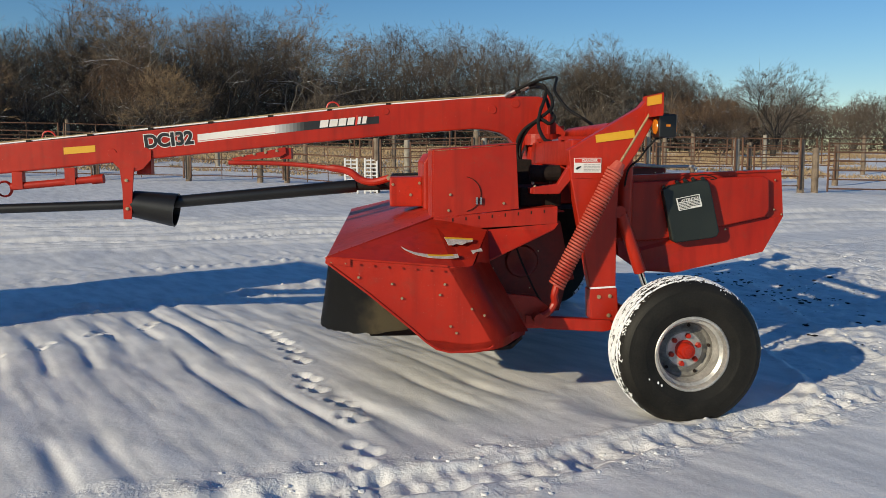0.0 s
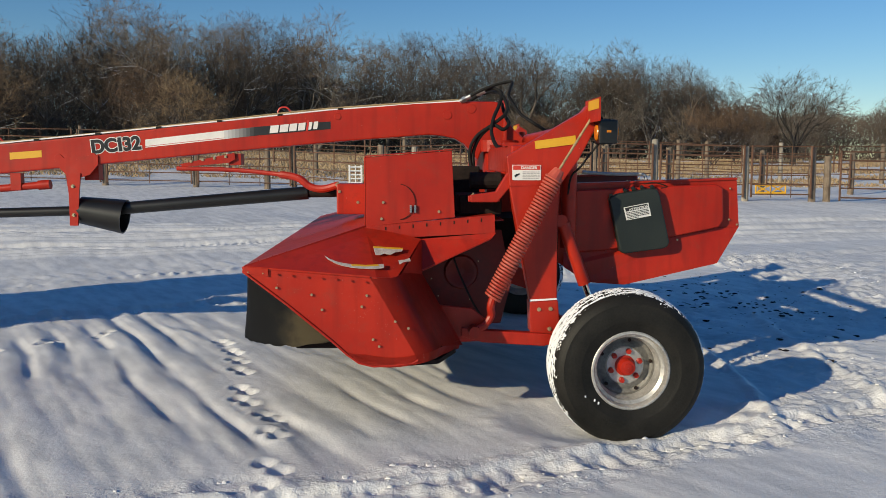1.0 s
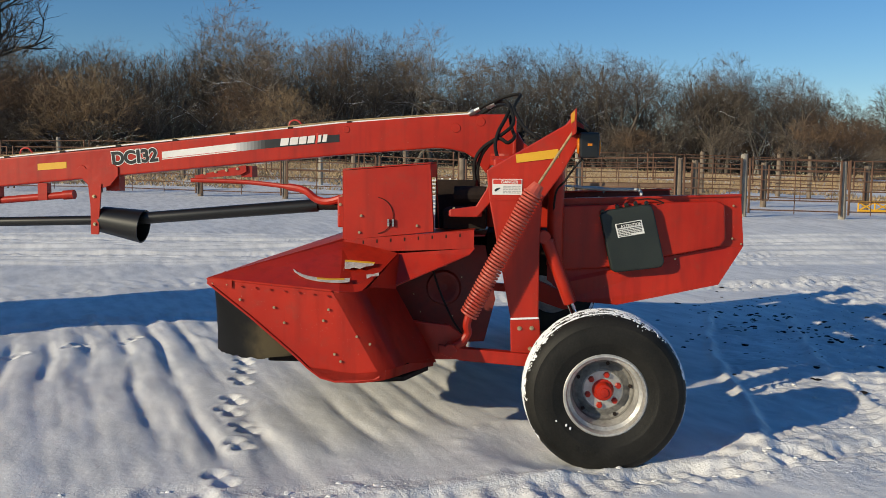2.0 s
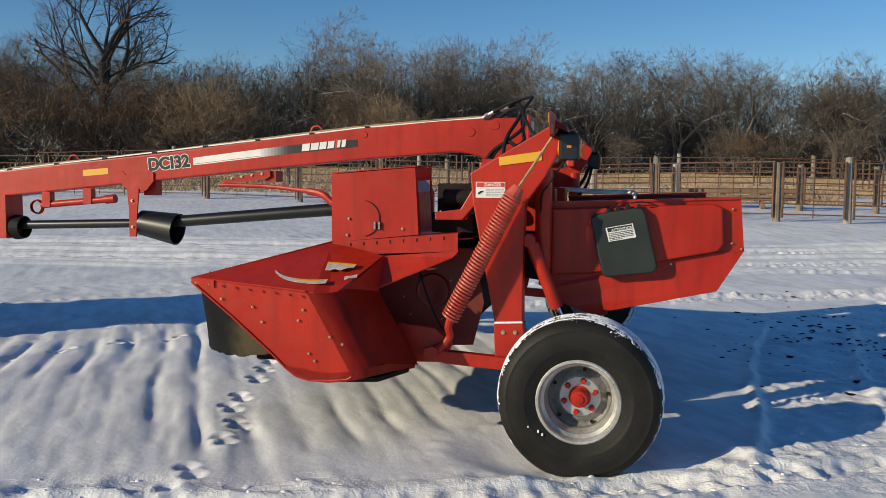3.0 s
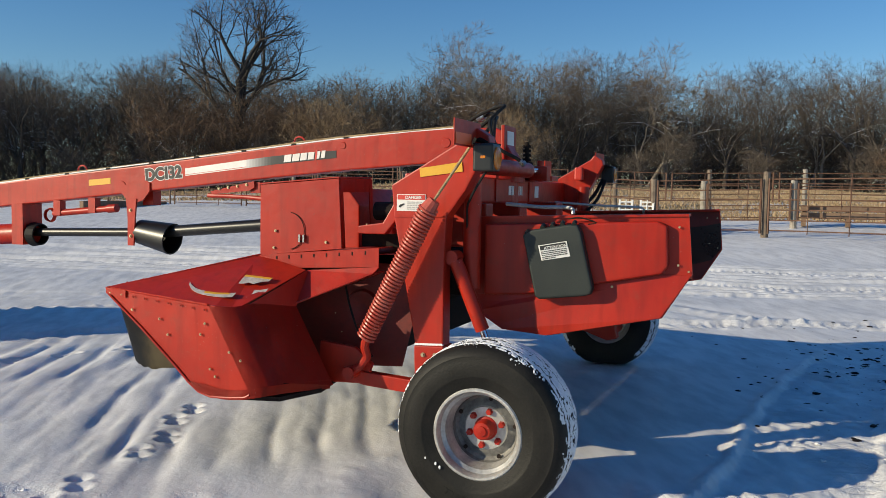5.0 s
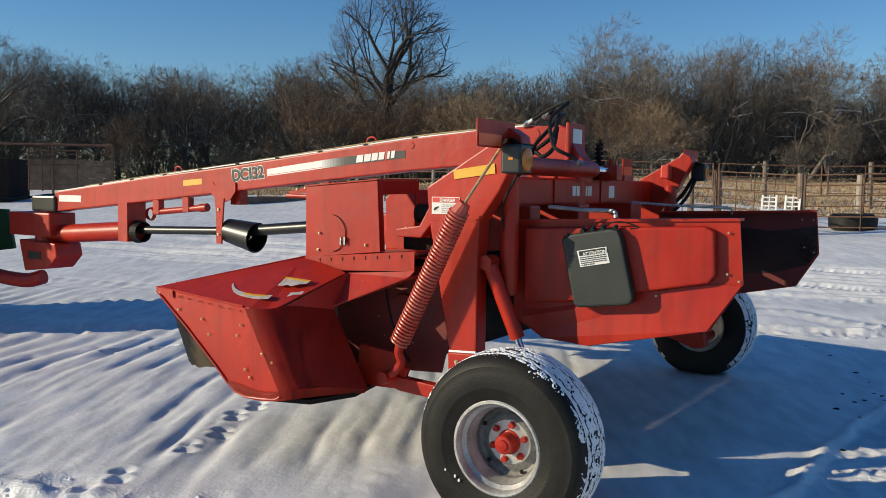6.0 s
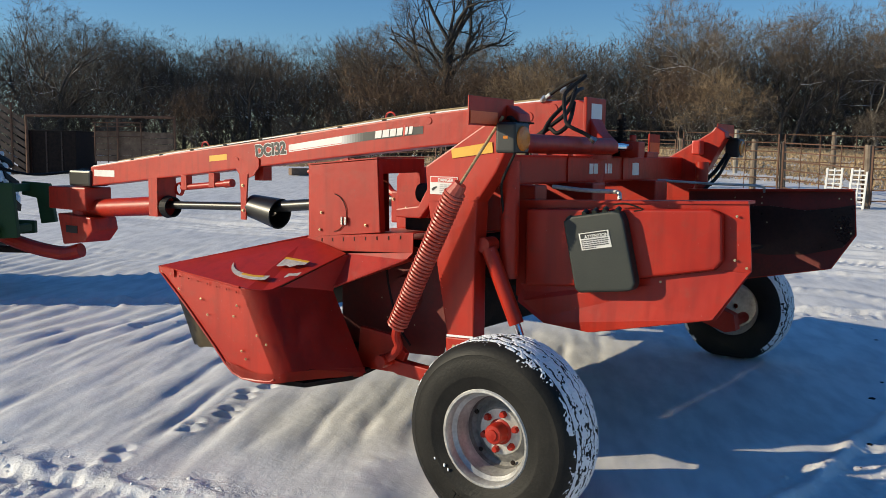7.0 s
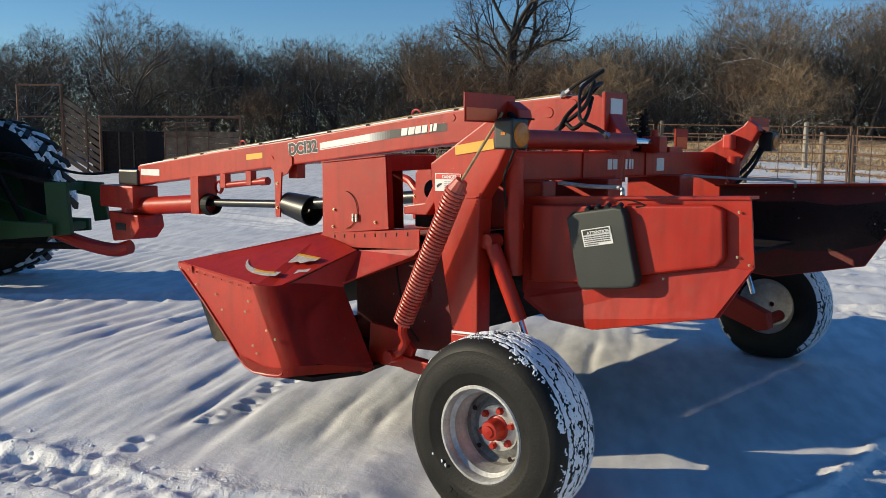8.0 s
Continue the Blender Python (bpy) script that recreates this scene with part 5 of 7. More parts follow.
part("shaft_cone", b, PLASTIC, mower, "black plastic guard cone", smooth=True)
b = bmesh.new()
profile(b, [(-2.74, 1.365), (-2.36, 1.445), (-2.355, 1.40), (-2.40, 1.375), (-2.72, 1.345)], 1.632, 1.646)
block(b, -2.40, -2.32, 1.65, 1.78, 1.36, 1.44)
brk = part("rod_bracket", b, RED, mower)
for x in (-2.66, -2.58, -2.50, -2.42):
    bolt(brk, (x, 1.631, 1.385 + (x + 2.66) * 0.14), (0, -1, 0), 1.2)
b = bmesh.new()
pipe(b, curve_points([(-2.76, 1.64, 1.335), (-2.35, 1.60, 1.325), (-2.02, 1.53, 1.295), (-1.90, 1.50, 1.27), (-1.82, 1.48, 1.215), (-1.73, 1.46, 1.20), (-1.62, 1.435, 1.228)], 8), [0.016] * 16 + [0.026] * 33, 10)
part("control_rod", b, RED, mower, "cranked red control rod", smooth=True)
bolt(mower, (-1.625, 1.405, 1.23), (0, -1, 0), 2.0)
# tongue transport cylinder
b = bmesh.new()
rod(b, (-4.28, 1.66, 1.165), (-3.72, 1.66, 1.215), 0.026, 0.026, 14)
rod(b, (-3.72, 1.66, 1.215), (-3.64, 1.66, 1.222), 0.034, 0.034, 14)
block(b, -4.26, -4.19, 1.63, 1.69, 1.15, 1.27)
block(b, -3.90, -3.83, 1.63, 1.69, 1.18, 1.30)
lathe(b, [(-0.015, 0.05), (0.015, 0.06), (0.015, 0.045)], (-4.33, 1.66, 1.15), "Y", 18)
part("tilt_cylinder", b, RED, mower, smooth=True)
# front housing of the shaft and hitch
b = bmesh.new()
rod(b, (-5.95, 1.73, 0.90), (-4.66, 1.72, 0.99), 0.085, 0.085, 20)
profile(b, [(-4.70, 0.90), (-4.58, 0.90), (-4.58, 1.24), (-4.70, 1.23)], 1.62, 1.82)
part("front_housing", b, RED_DIRTY, mower, smooth=True)
b = bmesh.new()
lathe(b, [(0, 0.09), (0.02, 0.10), (0.09, 0.09), (0.09, 0.08)], (-4.58, 1.72, 0.985), "X", 24)
part("rubber_seal", b, BLACK_RUBBER, mower)
b = bmesh.new()
block(b, -6.25, -5.62, 1.58, 1.86, 0.90, 1.12)
profile(b, [(-6.10, 0.86), (-5.55, 0.84), (-5.52, 0.72), (-5.66, 0.60), (-6.02, 0.56)], 1.58, 1.86)
rod(b, (-5.86, 1.72, 0.80), (-5.86, 1.72, 0.95), 0.11, 0.11, 18)
hitchhead = part("hitch_head", soften(b, 0.015), RED_DIRTY, mower)
b = bmesh.new()
block(b, -5.95, -5.76, 1.574, 1.578, 0.68, 0.75)
part("small_decal", b, BLACK_INK, hitchhead)
b = bmesh.new()
block(b, -5.95, -5.60, 1.62, 1.82, 1.13, 1.28)
part("hose_bracket", soften(b, 0.02), PLASTIC, mower)
b = bmesh.new()
block(b, -5.56, -5.24, 1.643, 1.645, 1.23, 1.29)
part("small_decal", b, WHITE, tongue)
b = bmesh.new()
pipe(b, curve_points([(-7.05, 1.36, 0.66), (-6.55, 1.5, 0.52), (-6.1, 1.62, 0.46), (-5.9, 1.70, 0.50)], 8), 0.07, 12)
part("swing_link", b, RED, mower)

# hydraulic hoses at the tongue's rear end
hoses = [
    [(-0.78, 1.645, 1.81), (-0.65, 1.612, 1.879), (-0.53, 1.58, 1.925), (-0.433, 1.53, 1.938), (-0.452, 1.44, 1.885), (-0.469, 1.353, 1.821), (-0.409, 1.247, 1.708), (-0.336, 1.15, 1.643), (-0.25, 1.19, 1.595), (-0.20, 1.21, 1.555)],
    [(-0.70, 1.84, 1.83), (-0.623, 1.80, 1.873), (-0.539, 1.70, 1.882), (-0.492, 1.52, 1.839), (-0.478, 1.41, 1.73), (-0.573, 1.37, 1.643), (-0.67, 1.375, 1.575), (-0.721, 1.38, 1.50), (-0.73, 1.39, 1.41), (-0.71, 1.36, 1.30)],
    [(-0.66, 1.68, 1.865), (-0.56, 1.62, 1.90), (-0.500, 1.54, 1.86), (-0.523, 1.47, 1.78), (-0.573, 1.372, 1.676), (-0.590, 1.31, 1.577), (-0.557, 1.19, 1.482), (-0.48, 1.05, 1.475)],
    [(-0.50, 1.53, 1.79), (-0.482, 1.46, 1.70), (-0.466, 1.38, 1.645), (-0.509, 1.347, 1.606), (-0.573, 1.362, 1.632), (-0.66, 1.385, 1.56), (-0.705, 1.40, 1.45), (-0.70, 1.38, 1.30)],
]
for i, h in enumerate(hoses):
    b = bmesh.new()
    pipe(b, curve_points(h, 10), 0.0125 if i else 0.0105, 8)
    hose = part("hydraulic_hose", b, BLACK_RUBBER, mower, "black hydraulic hose", smooth=True)
    if i in (0, 2):
        for p, q in ((h[0], h[1]), (h[-1], h[-2])):
            p, q = Vector(p), Vector(q)
            b = bmesh.new()
            rod(b, p, p.lerp(q, 0.55), 0.017, 0.015, 10)
            rod(b, p.lerp(q, 0.12), p.lerp(q, 0.28), 0.022, 0.022, 6)
            part("hose_fitting", b, STEEL, hose, "bright zinc-plated hose fitting")

# ---- wheels ----
def build_wheel(f, flip):
    lift = 0.0 if flip > 0 else 0.055
    c = Vector((0.0, 0.0, 0.31)) if flip > 0 else Vector((-0.10, 3.5, 0.31 + lift))
    R = 0.408

    def turned(prof, seg=64):
        bm = bmesh.new()
        prof = [(h, r * (1 - 0.055 * min(1.0, max(0.0, (0.25 - r) / 0.04)) * (r > 0.13))) for h, r in prof]
        lathe(bm, [(h * flip, r) for h, r in prof], c, "Y", seg)
        return bm

    rim = part("wheel", turned([(-0.138, 0.213), (-0.150, 0.219), (-0.156, 0.214), (-0.156, 0.206), (-0.146, 0.200), (-0.118, 0.197), (-0.112, 0.190), (-0.104, 0.180), (-0.070, 0.176), (-0.062, 0.170), (-0.030, 0.166), (-0.012, 0.160), (0.0, 0.146),
                                  (-0.004, 0.125), (-0.018, 0.108), (-0.020, 0.085), (-0.018, 0.02), (0.01, 0.02), (0.012, 0.12), (0.02, 0.165), (0.10, 0.195), (0.125, 0.213)]), RUSTY, mower, "dirty galvanised wheel rim with red hub", smooth=True)
    tyre_prof = [(-0.128, 0.205), (-0.150, 0.216), (-0.162, 0.245), (-0.166, 0.258), (-0.1675, 0.261), (-0.168, 0.266), (-0.170, 0.290), (-0.168, 0.330), (-0.163, 0.350), (-0.1635, 0.353), (-0.160, 0.360), (-0.148, 0.381), (-0.128, 0.394), (-0.105, 0.401), (-0.092, 0.396), (-0.080, 0.403), (-0.046, 0.406), (-0.038, 0.398), (-0.026, 0.408),
                 (0.0, 0.409), (0.026, 0.408), (0.038, 0.398), (0.046, 0.406), (0.080, 0.403), (0.092, 0.396), (0.105, 0.401), (0.128, 0.394), (0.148, 0.381), (0.160, 0.360), (0.168, 0.330), (0.170, 0.290), (0.162, 0.245), (0.150, 0.216), (0.128, 0.205)]
    bm = turned([(h if h < 0 else h * 0.78, r) for h, r in tyre_prof], 96)
    floor_z = -0.056 + lift
    for v in bm.verts:
        if v.co.z < floor_z:
            v.co.y += (v.co.y - c.y) * 0.10
            v.co.z = floor_z - 0.002
        elif v.co.z < 0.05 + lift:
            v.co.y += (v.co.y - c.y) * 0.06 * (0.05 + lift - v.co.z) / 0.106
    tyre = part("tyre", bm, TYRE, rim, "black ribbed implement tyre with snow in its tread", smooth=True)
    # raised maker's lettering on the sidewall as plain bars
    bm = bmesh.new()
    for i in range(8):
        a = radians(-118 + 6.2 * i)
        m = Matrix.Translation(c + Vector((0.298 * math.cos(a), -0.1695 * flip, 0.298 * math.sin(a)))) @ Matrix.Rotation(-a, 4, "Y")
        pts = [m @ Vector(p) for p in ((-0.013, 0, -0.010), (0.013, 0, -0.010), (0.013, 0, 0.010), (-0.013, 0, 0.010))]
        solid(bm, pts, (0, -0.003 * flip, 0))
    part("sidewall_mark", bm, TYRE, rim)
    # dark ring: dirt together with the lip's shade, painted onto the recessed disc
    ring = bmesh.new()
    lathe(ring, [(h * flip, r) for h, r in [(-0.023, 0.104), (-0.022, 0.110), (-0.008, 0.126), (-0.0045, 0.138), (-0.016, 0.1515), (-0.036, 0.157)]], c, "Y", 48)
    part("rim_disc", ring, SHADED_DISC, rim, "dark wheel disc, its colour holding dirt and the rim's shade", smooth=True)
    hub = bmesh.new()
    lathe(hub, [(h * flip, r) for h, r in [(-0.016, 0.056), (-0.030, 0.055), (-0.034, 0.045), (-0.080, 0.043), (-0.088, 0.038), (-0.090, 0.024), (-0.096, 0.022), (-0.098, 0.001)]], c, "Y", 28)
    part("hub_cap", hub, RED_DIRTY, rim, "red hub cap", smooth=True)
    disc = bmesh.new()
    lathe(disc, [(h * flip, r) for h, r in [(-0.015, 0.05), (-0.027, 0.055), (-0.028, 0.098), (-0.018, 0.108)]], c, "Y", 40)
    part("hub_plate", disc, GALV, rim)
    for i in range(6):
        a = radians(18 + 60 * i)
        bm = bmesh.new()
        p = c + Vector((0.080 * math.cos(a), 0, 0.080 * math.sin(a)))
        rod(bm, p + Vector((0, -0.027 * flip, 0)), p + Vector((0, -0.048 * flip, 0)), 0.017, 0.013, 6)
        part("lug_nut", bm, RED, rim)
    for i in range(10):
        a = radians(36 * i + 9)
        bm = bmesh.new()
        p = c + Vector((0.139 * math.cos(a), 0, 0.139 * math.sin(a)))
        rod(bm, p + Vector((0, -0.021 * flip, 0)), p + Vector((0, -0.026 * flip, 0)), 0.010, 0.010, 10)
        if i % 2 == 0:
            part("rim_hole", bm, DARK_IRON, rim)
        else:
            bm.free()
    # snow packed in the tread: a broken crust that comes up through the ribs
    hs = np.linspace(-0.158, 0.124, 58)
    an = np.linspace(0, 2 * math.pi, 561)
    gh, ga = np.meshgrid(hs, an)
    base = np.interp(gh, [-0.160, -0.148, -0.128, -0.105, 0.0, 0.082, 0.100, 0.116, 0.125], [0.360, 0.381, 0.394, 0.401, 0.409, 0.401, 0.394, 0.381, 0.360])
    wrap = np.where(ga > math.pi, ga - 2 * math.pi, ga)
    sx, sz = np.cos(wrap), np.sin(wrap)
    patch = 0.55 * fbm(gh * 60, ga * 12 + 5, 71, 2) + 0.5 * value_noise(gh * 150, ga * 44, 73) + 0.6 * value_noise(gh * 190, ga * 88, 77) + 0.4 * value_noise(sx * 2.4 + 9, sz * 2.4, 75)
    seam = 0.0
    for hl in (-0.105, -0.072, -0.036, 0.0, 0.036, 0.070, 0.098):
        seam = seam + np.exp(-((gh - hl - 0.004 * np.sin(ga * 46 + hl * 90)) / 0.0036) ** 2)
    patch = patch + 0.38 - 1.5 * seam - 1.3 * step01(-gh, 0.112, 0.160) - 0.45 * step01(-gh, 0.06, 0.12)
    gr = base + np.clip(0.006 * patch, -0.006, 0.0032)
    bm = bmesh.new()
    grid = [[bm.verts.new(c + Vector((gr[i, j] * math.cos(an[i]), gh[i, j] * flip, gr[i, j] * math.sin(an[i])))) for j in range(len(hs))] for i in range(len(an) - 1)]
    for i in range(len(grid)):
        if math.sin(an[i]) < -0.88:
            continue
        k = (i + 1) % len(grid)
        for j in range(len(hs) - 1):
            if max(patch[i, j], patch[i, j + 1], patch[i + 1, j], patch[i + 1, j + 1]) > -0.25:
                bm.faces.new((grid[i][j], grid[i][j + 1], grid[k][j + 1], grid[k][j]))
    bmesh.ops.delete(bm, geom=[v for v in bm.verts if not v.link_faces], context="VERTS")
    tagged(part("tread_snow", bm, CLUMP, rim, "snow packed in the tread"), kind="stuff")
    for x, z in ((-0.24, -0.13), (-0.17, -0.165), (-0.19, -0.15)):
        bm = bmesh.new()
        bmesh.ops.create_icosphere(bm, subdivisions=1, radius=0.006, matrix=Matrix.Translation(c + Vector((x, -0.167 * flip, z))) @ Matrix.Diagonal((1.0, 0.5, 1.5, 1)))
        part("snow_speck", bm, CLUMP, rim)


for k, f in enumerate(sides()):
    build_wheel(f, 1 if k == 0 else -1)


# ---- distance: fence, trees, tractor ----


def fence_post(x, y, height, radius, material, label, rng):
    z = level(x, y)
    bm = bmesh.new()
    lean = (rng.uniform(-0.03, 0.03), rng.uniform(-0.03, 0.03))
    rings = []
    for i in range(5):
        t = i / 4
        rr = radius * (1.06 - 0.12 * t) * rng.uniform(0.95, 1.05)
        rings.append([bm.verts.new((lean[0] * t + rr * math.cos(a), lean[1] * t + rr * math.sin(a), -0.15 + (height + 0.15) * t + (0.02 * math.sin(3 * a) if i == 4 else 0))) for a in (2 * math.pi * k / 10 for k in range(10))])
    for a, c in zip(rings, rings[1:]):
        for k in range(10):
            bm.faces.new((a[k], a[(k + 1) % 10], c[(k + 1) % 10], c[k]))
    bm.faces.new(rings[-1])
    ob = part("fence_post", bm, material)
    ob.matrix_basis = pose(x, y, z, 0, 0, rng.uniform(0, 360))
    return tagged(ob, label, "fence post", "posts of the corral fence")


rng = random.Random(17)
DARK_POST, LIGHT_POST = "dark weathered wooden fence post in snow", "pale weathered wooden fence post in snow"
POSTS = [(-13.2, 21.6, 1.45, 0), (-10.0, 21.6, 1.40, 0), (-7.35, 21.6, 1.42, 0), (-5.25, 21.6, 1.45, 0), (-4.45, 21.6, 1.38, 0), (-1.76, 18.3, 1.42, 0), (0.84, 18.2, 1.55, 0),
         (3.56, 17.0, 1.36, 0), (5.10, 17.0, 1.50, 1), (7.42, 17.0, 1.36, 1), (9.14, 17.0, 1.34, 0), (9.62, 17.2, 1.15, 0), (13.6, 17.0, 1.4, 0), (17.0, 17.4, 1.4, 0)]
for x, y, h, pale in POSTS:
    fence_post(x, y, h, 0.085, PALE_POST if pale else POST_WOOD, LIGHT_POST if pale else DARK_POST, rng)
for x in (-0.86, 1.51, 4.9, 6.9, 9.8, 12.6):
    fence_post(x, 21.7, 1.30, 0.09, PALE_POST if x < 3 else POST_WOOD, "weathered post of the second fence", rng)
for x in (-14.5, -10.5, -6.2, -3.6, -0.95, 1.55, 5.2, 7.4, 8.3, 10.6, 13.8, 17.5):
    fence_post(x * 1.22, 27.5, 1.5, 0.08, PALE_POST if rng.random() < 0.5 else POST_WOOD, "weathered post of the farther fence", rng)


def pipe_panel(p, q, group, heights=(0.18, 0.42, 0.66, 0.90, 1.14, 1.38), thick=0.017, stays=0.9):
    """A welded pipe panel of level rails between end tubes, with stays."""
    (x0, y0), (x1, y1) = p, q
    e = thing("pipe_fence", x0, y0, level(x0, y0), "rusty welded pipe fence section with level rails", "fence", group, rz=math.degrees(math.atan2(y1 - y0, x1 - x0)))
    dz = level(x1, y1) - level(x0, y0)
    w = math.hypot(x1 - x0, y1 - y0)
    for h in heights:
        bm = bmesh.new()
        rod(bm, (0, 0, h), (w, 0, h + dz), thick, thick, 6)
        part("rail", bm, PIPE, e)
    n = max(2, int(w / stays))
    for i in range(n + 1):
        t = i / n
        bm = bmesh.new()
        r = 0.028 if i in (0, n) else 0.012
        rod(bm, (w * t, -0.03, heights[0] - 0.08 + dz * t), (w * t, -0.03, heights[-1] + 0.02 + dz * t), r, r, 6)
        part("stay", bm, PIPE, e)
    return e


def panel_line(line, group, **k):
    for (x0, y0), (x1, y1) in zip(line, line[1:]):
        ux, uy = (x1 - x0), (y1 - y0)
        g = 0.1 / math.hypot(ux, uy)
        pipe_panel((x0 + g * ux, y0 + g * uy), (x1 - g * ux, y1 - g * uy), group, **k)


panel_line([(-22.0, 21.5), (-19.0, 21.5), (-16.0, 21.5), (-13.2, 21.5), (-10.0, 21.5), (-7.35, 21.5), (-4.45, 21.5), (-1.76, 18.2), (0.84, 18.1), (3.56, 16.9), (5.10, 16.9), (7.42, 16.9)], "panels of the corral fence")
panel_line([(7.42, 16.9), (9.14, 16.9)], "panels of the corral fence", stays=0.45)
panel_line([(9.72, 16.95), (13.6, 16.9), (17.0, 17.3), (21.0, 18.0), (26.0, 19.0)], "panels of the corral fence", heights=(0.12, 0.36, 0.60, 0.84, 1.06, 1.28), thick=0.022, stays=1.9)
panel_line([(-0.86, 21.6), (1.51, 21.6), (4.9, 21.6), (6.9, 21.6), (9.8, 21.6), (12.6, 21.6)], "panels of the second fence", heights=(0.30, 0.62, 0.94, 1.22))
panel_line([(x, 27.4) for x in (-24.0, -20.0, -16.5, -13.0, -9.5, -6.0, -2.5, 1.0, 4.5, 8.0, 11.5, 15.0, 18.5, 22.0, 26.0, 31.0)], "panels of the farther fence", heights=(0.50, 0.95, 1.38))

hay_feeder = thing("hay_feeder", 9.75, 20.9, level(9.75, 20.9), "low yellow painted hay feeder panel with crossed braces", "feeder")
for z in (0.06, 0.30):
    bm = bmesh.new()
    rod(bm, (-0.45, 0, z), (0.45, 0, z), 0.03, 0.03, 8)
    part("rail", bm, YELLOW, hay_feeder)
for x in (-0.45, 0.0, 0.45):
    bm = bmesh.new()
    rod(bm, (x, 0, 0.0), (x, 0, 0.32), 0.025, 0.025, 8)
    part("upright", bm, YELLOW, hay_feeder)
for x0, x1 in ((-0.45, 0.0), (0.0, -0.45), (0.0, 0.45), (0.45, 0.0)):
    bm = bmesh.new()
    rod(bm, (x0, 0.02, 0.06), (x1, 0.02, 0.30), 0.02, 0.02, 8)
    part("brace", bm, YELLOW, hay_feeder)


# dry grass strip behind the fences
def grass_field():
    r = np.random.RandomState(4)
    n = 240000
    x, y = r.uniform(-45, 40, n), 24.5 + r.uniform(0, 1, n) * 25
    on = value_noise(x * 0.22, y * 0.5, 9) + 0.4 * value_noise(x * 0.9, y * 0.9, 10) > np.interp(x, [4, 14], [-0.5, 0.1])
    x, y = x[on], y[on]
    n = len(x)
    z = ground_height(x, y)
    h = r.uniform(0.02, 0.09, n) + 0.10 * (r.uniform(0, 1, n) > 0.96)
    a = r.uniform(0, math.pi, n)
    w = r.uniform(0.014, 0.030, n)
    dx, dy = np.cos(a) * w, np.sin(a) * w
    tx, ty = r.uniform(-0.12, 0.12, n), r.uniform(-0.12, 0.12, n)
    co = np.stack([np.stack([x - dx, y - dy, z], -1), np.stack([x + dx, y + dy, z], -1), np.stack([x + tx, y + ty, z + h + 0.06], -1)], 1).reshape(-1, 3)
    tri = np.arange(len(co)).reshape(-1, 3)
    me = bpy.data.meshes.new("dry_grass")
    me.from_pydata(co.tolist(), [], tri.tolist())
    me.materials.append(DRY_GRASS)
    tagged(new("dry_grass", me), "tan dry winter grass standing out of the snow", "grass", kind="stuff")


grass_field()


# ---- bare trees ----
def limb_mesh(name, segs, sides_of):
    """Tapered tubes from (p0, p1, r0, r1) rows."""
    co, faces = [], []
    for p0, p1, r0, r1 in segs:
        k = sides_of(r0)
        d = p1 - p0
        if d.length < 1e-6:
            continue
        d.normalize()
        s = d.orthogonal().normalized()
        u = d.cross(s)
        base = len(co)
        tip = r1 < 0.004
        for p, rr in ((p0, r0), (p1, r1)):
            if tip and p is p1:
                co.append(p[:])
                continue
            for i in range(k):
                a = 2 * math.pi * i / k
                co.append((p + rr * (math.cos(a) * s + math.sin(a) * u))[:])
        for i in range(k):
            j = (i + 1) % k
            faces.append((base + i, base + j, base + k) if tip else (base + i, base + j, base + k + j, base + k + i))
    me = bpy.data.meshes.new(name)
    me.from_pydata(co, [], faces)
    return me


def twig_mesh(name, twigs, seed, wide):
    """Fine tapering shoots, one narrow blade each."""
    r = np.random.RandomState(seed)
    p0 = np.array([t[0][:] for t in twigs])
    p1 = np.array([t[1][:] for t in twigs])
    w = np.array([t[2] for t in twigs]) * wide
    s = np.cross(p1 - p0, r.normal(0, 1, p0.shape))
    s *= (w / np.linalg.norm(s, axis=1))[:, None]
    co = np.stack([p0 - s, p0 + s, p1], 1).reshape(-1, 3)
    me = bpy.data.meshes.new(name)
    me.from_pydata(co.tolist(), [], np.arange(len(co)).reshape(-1, 3).tolist())
    return me


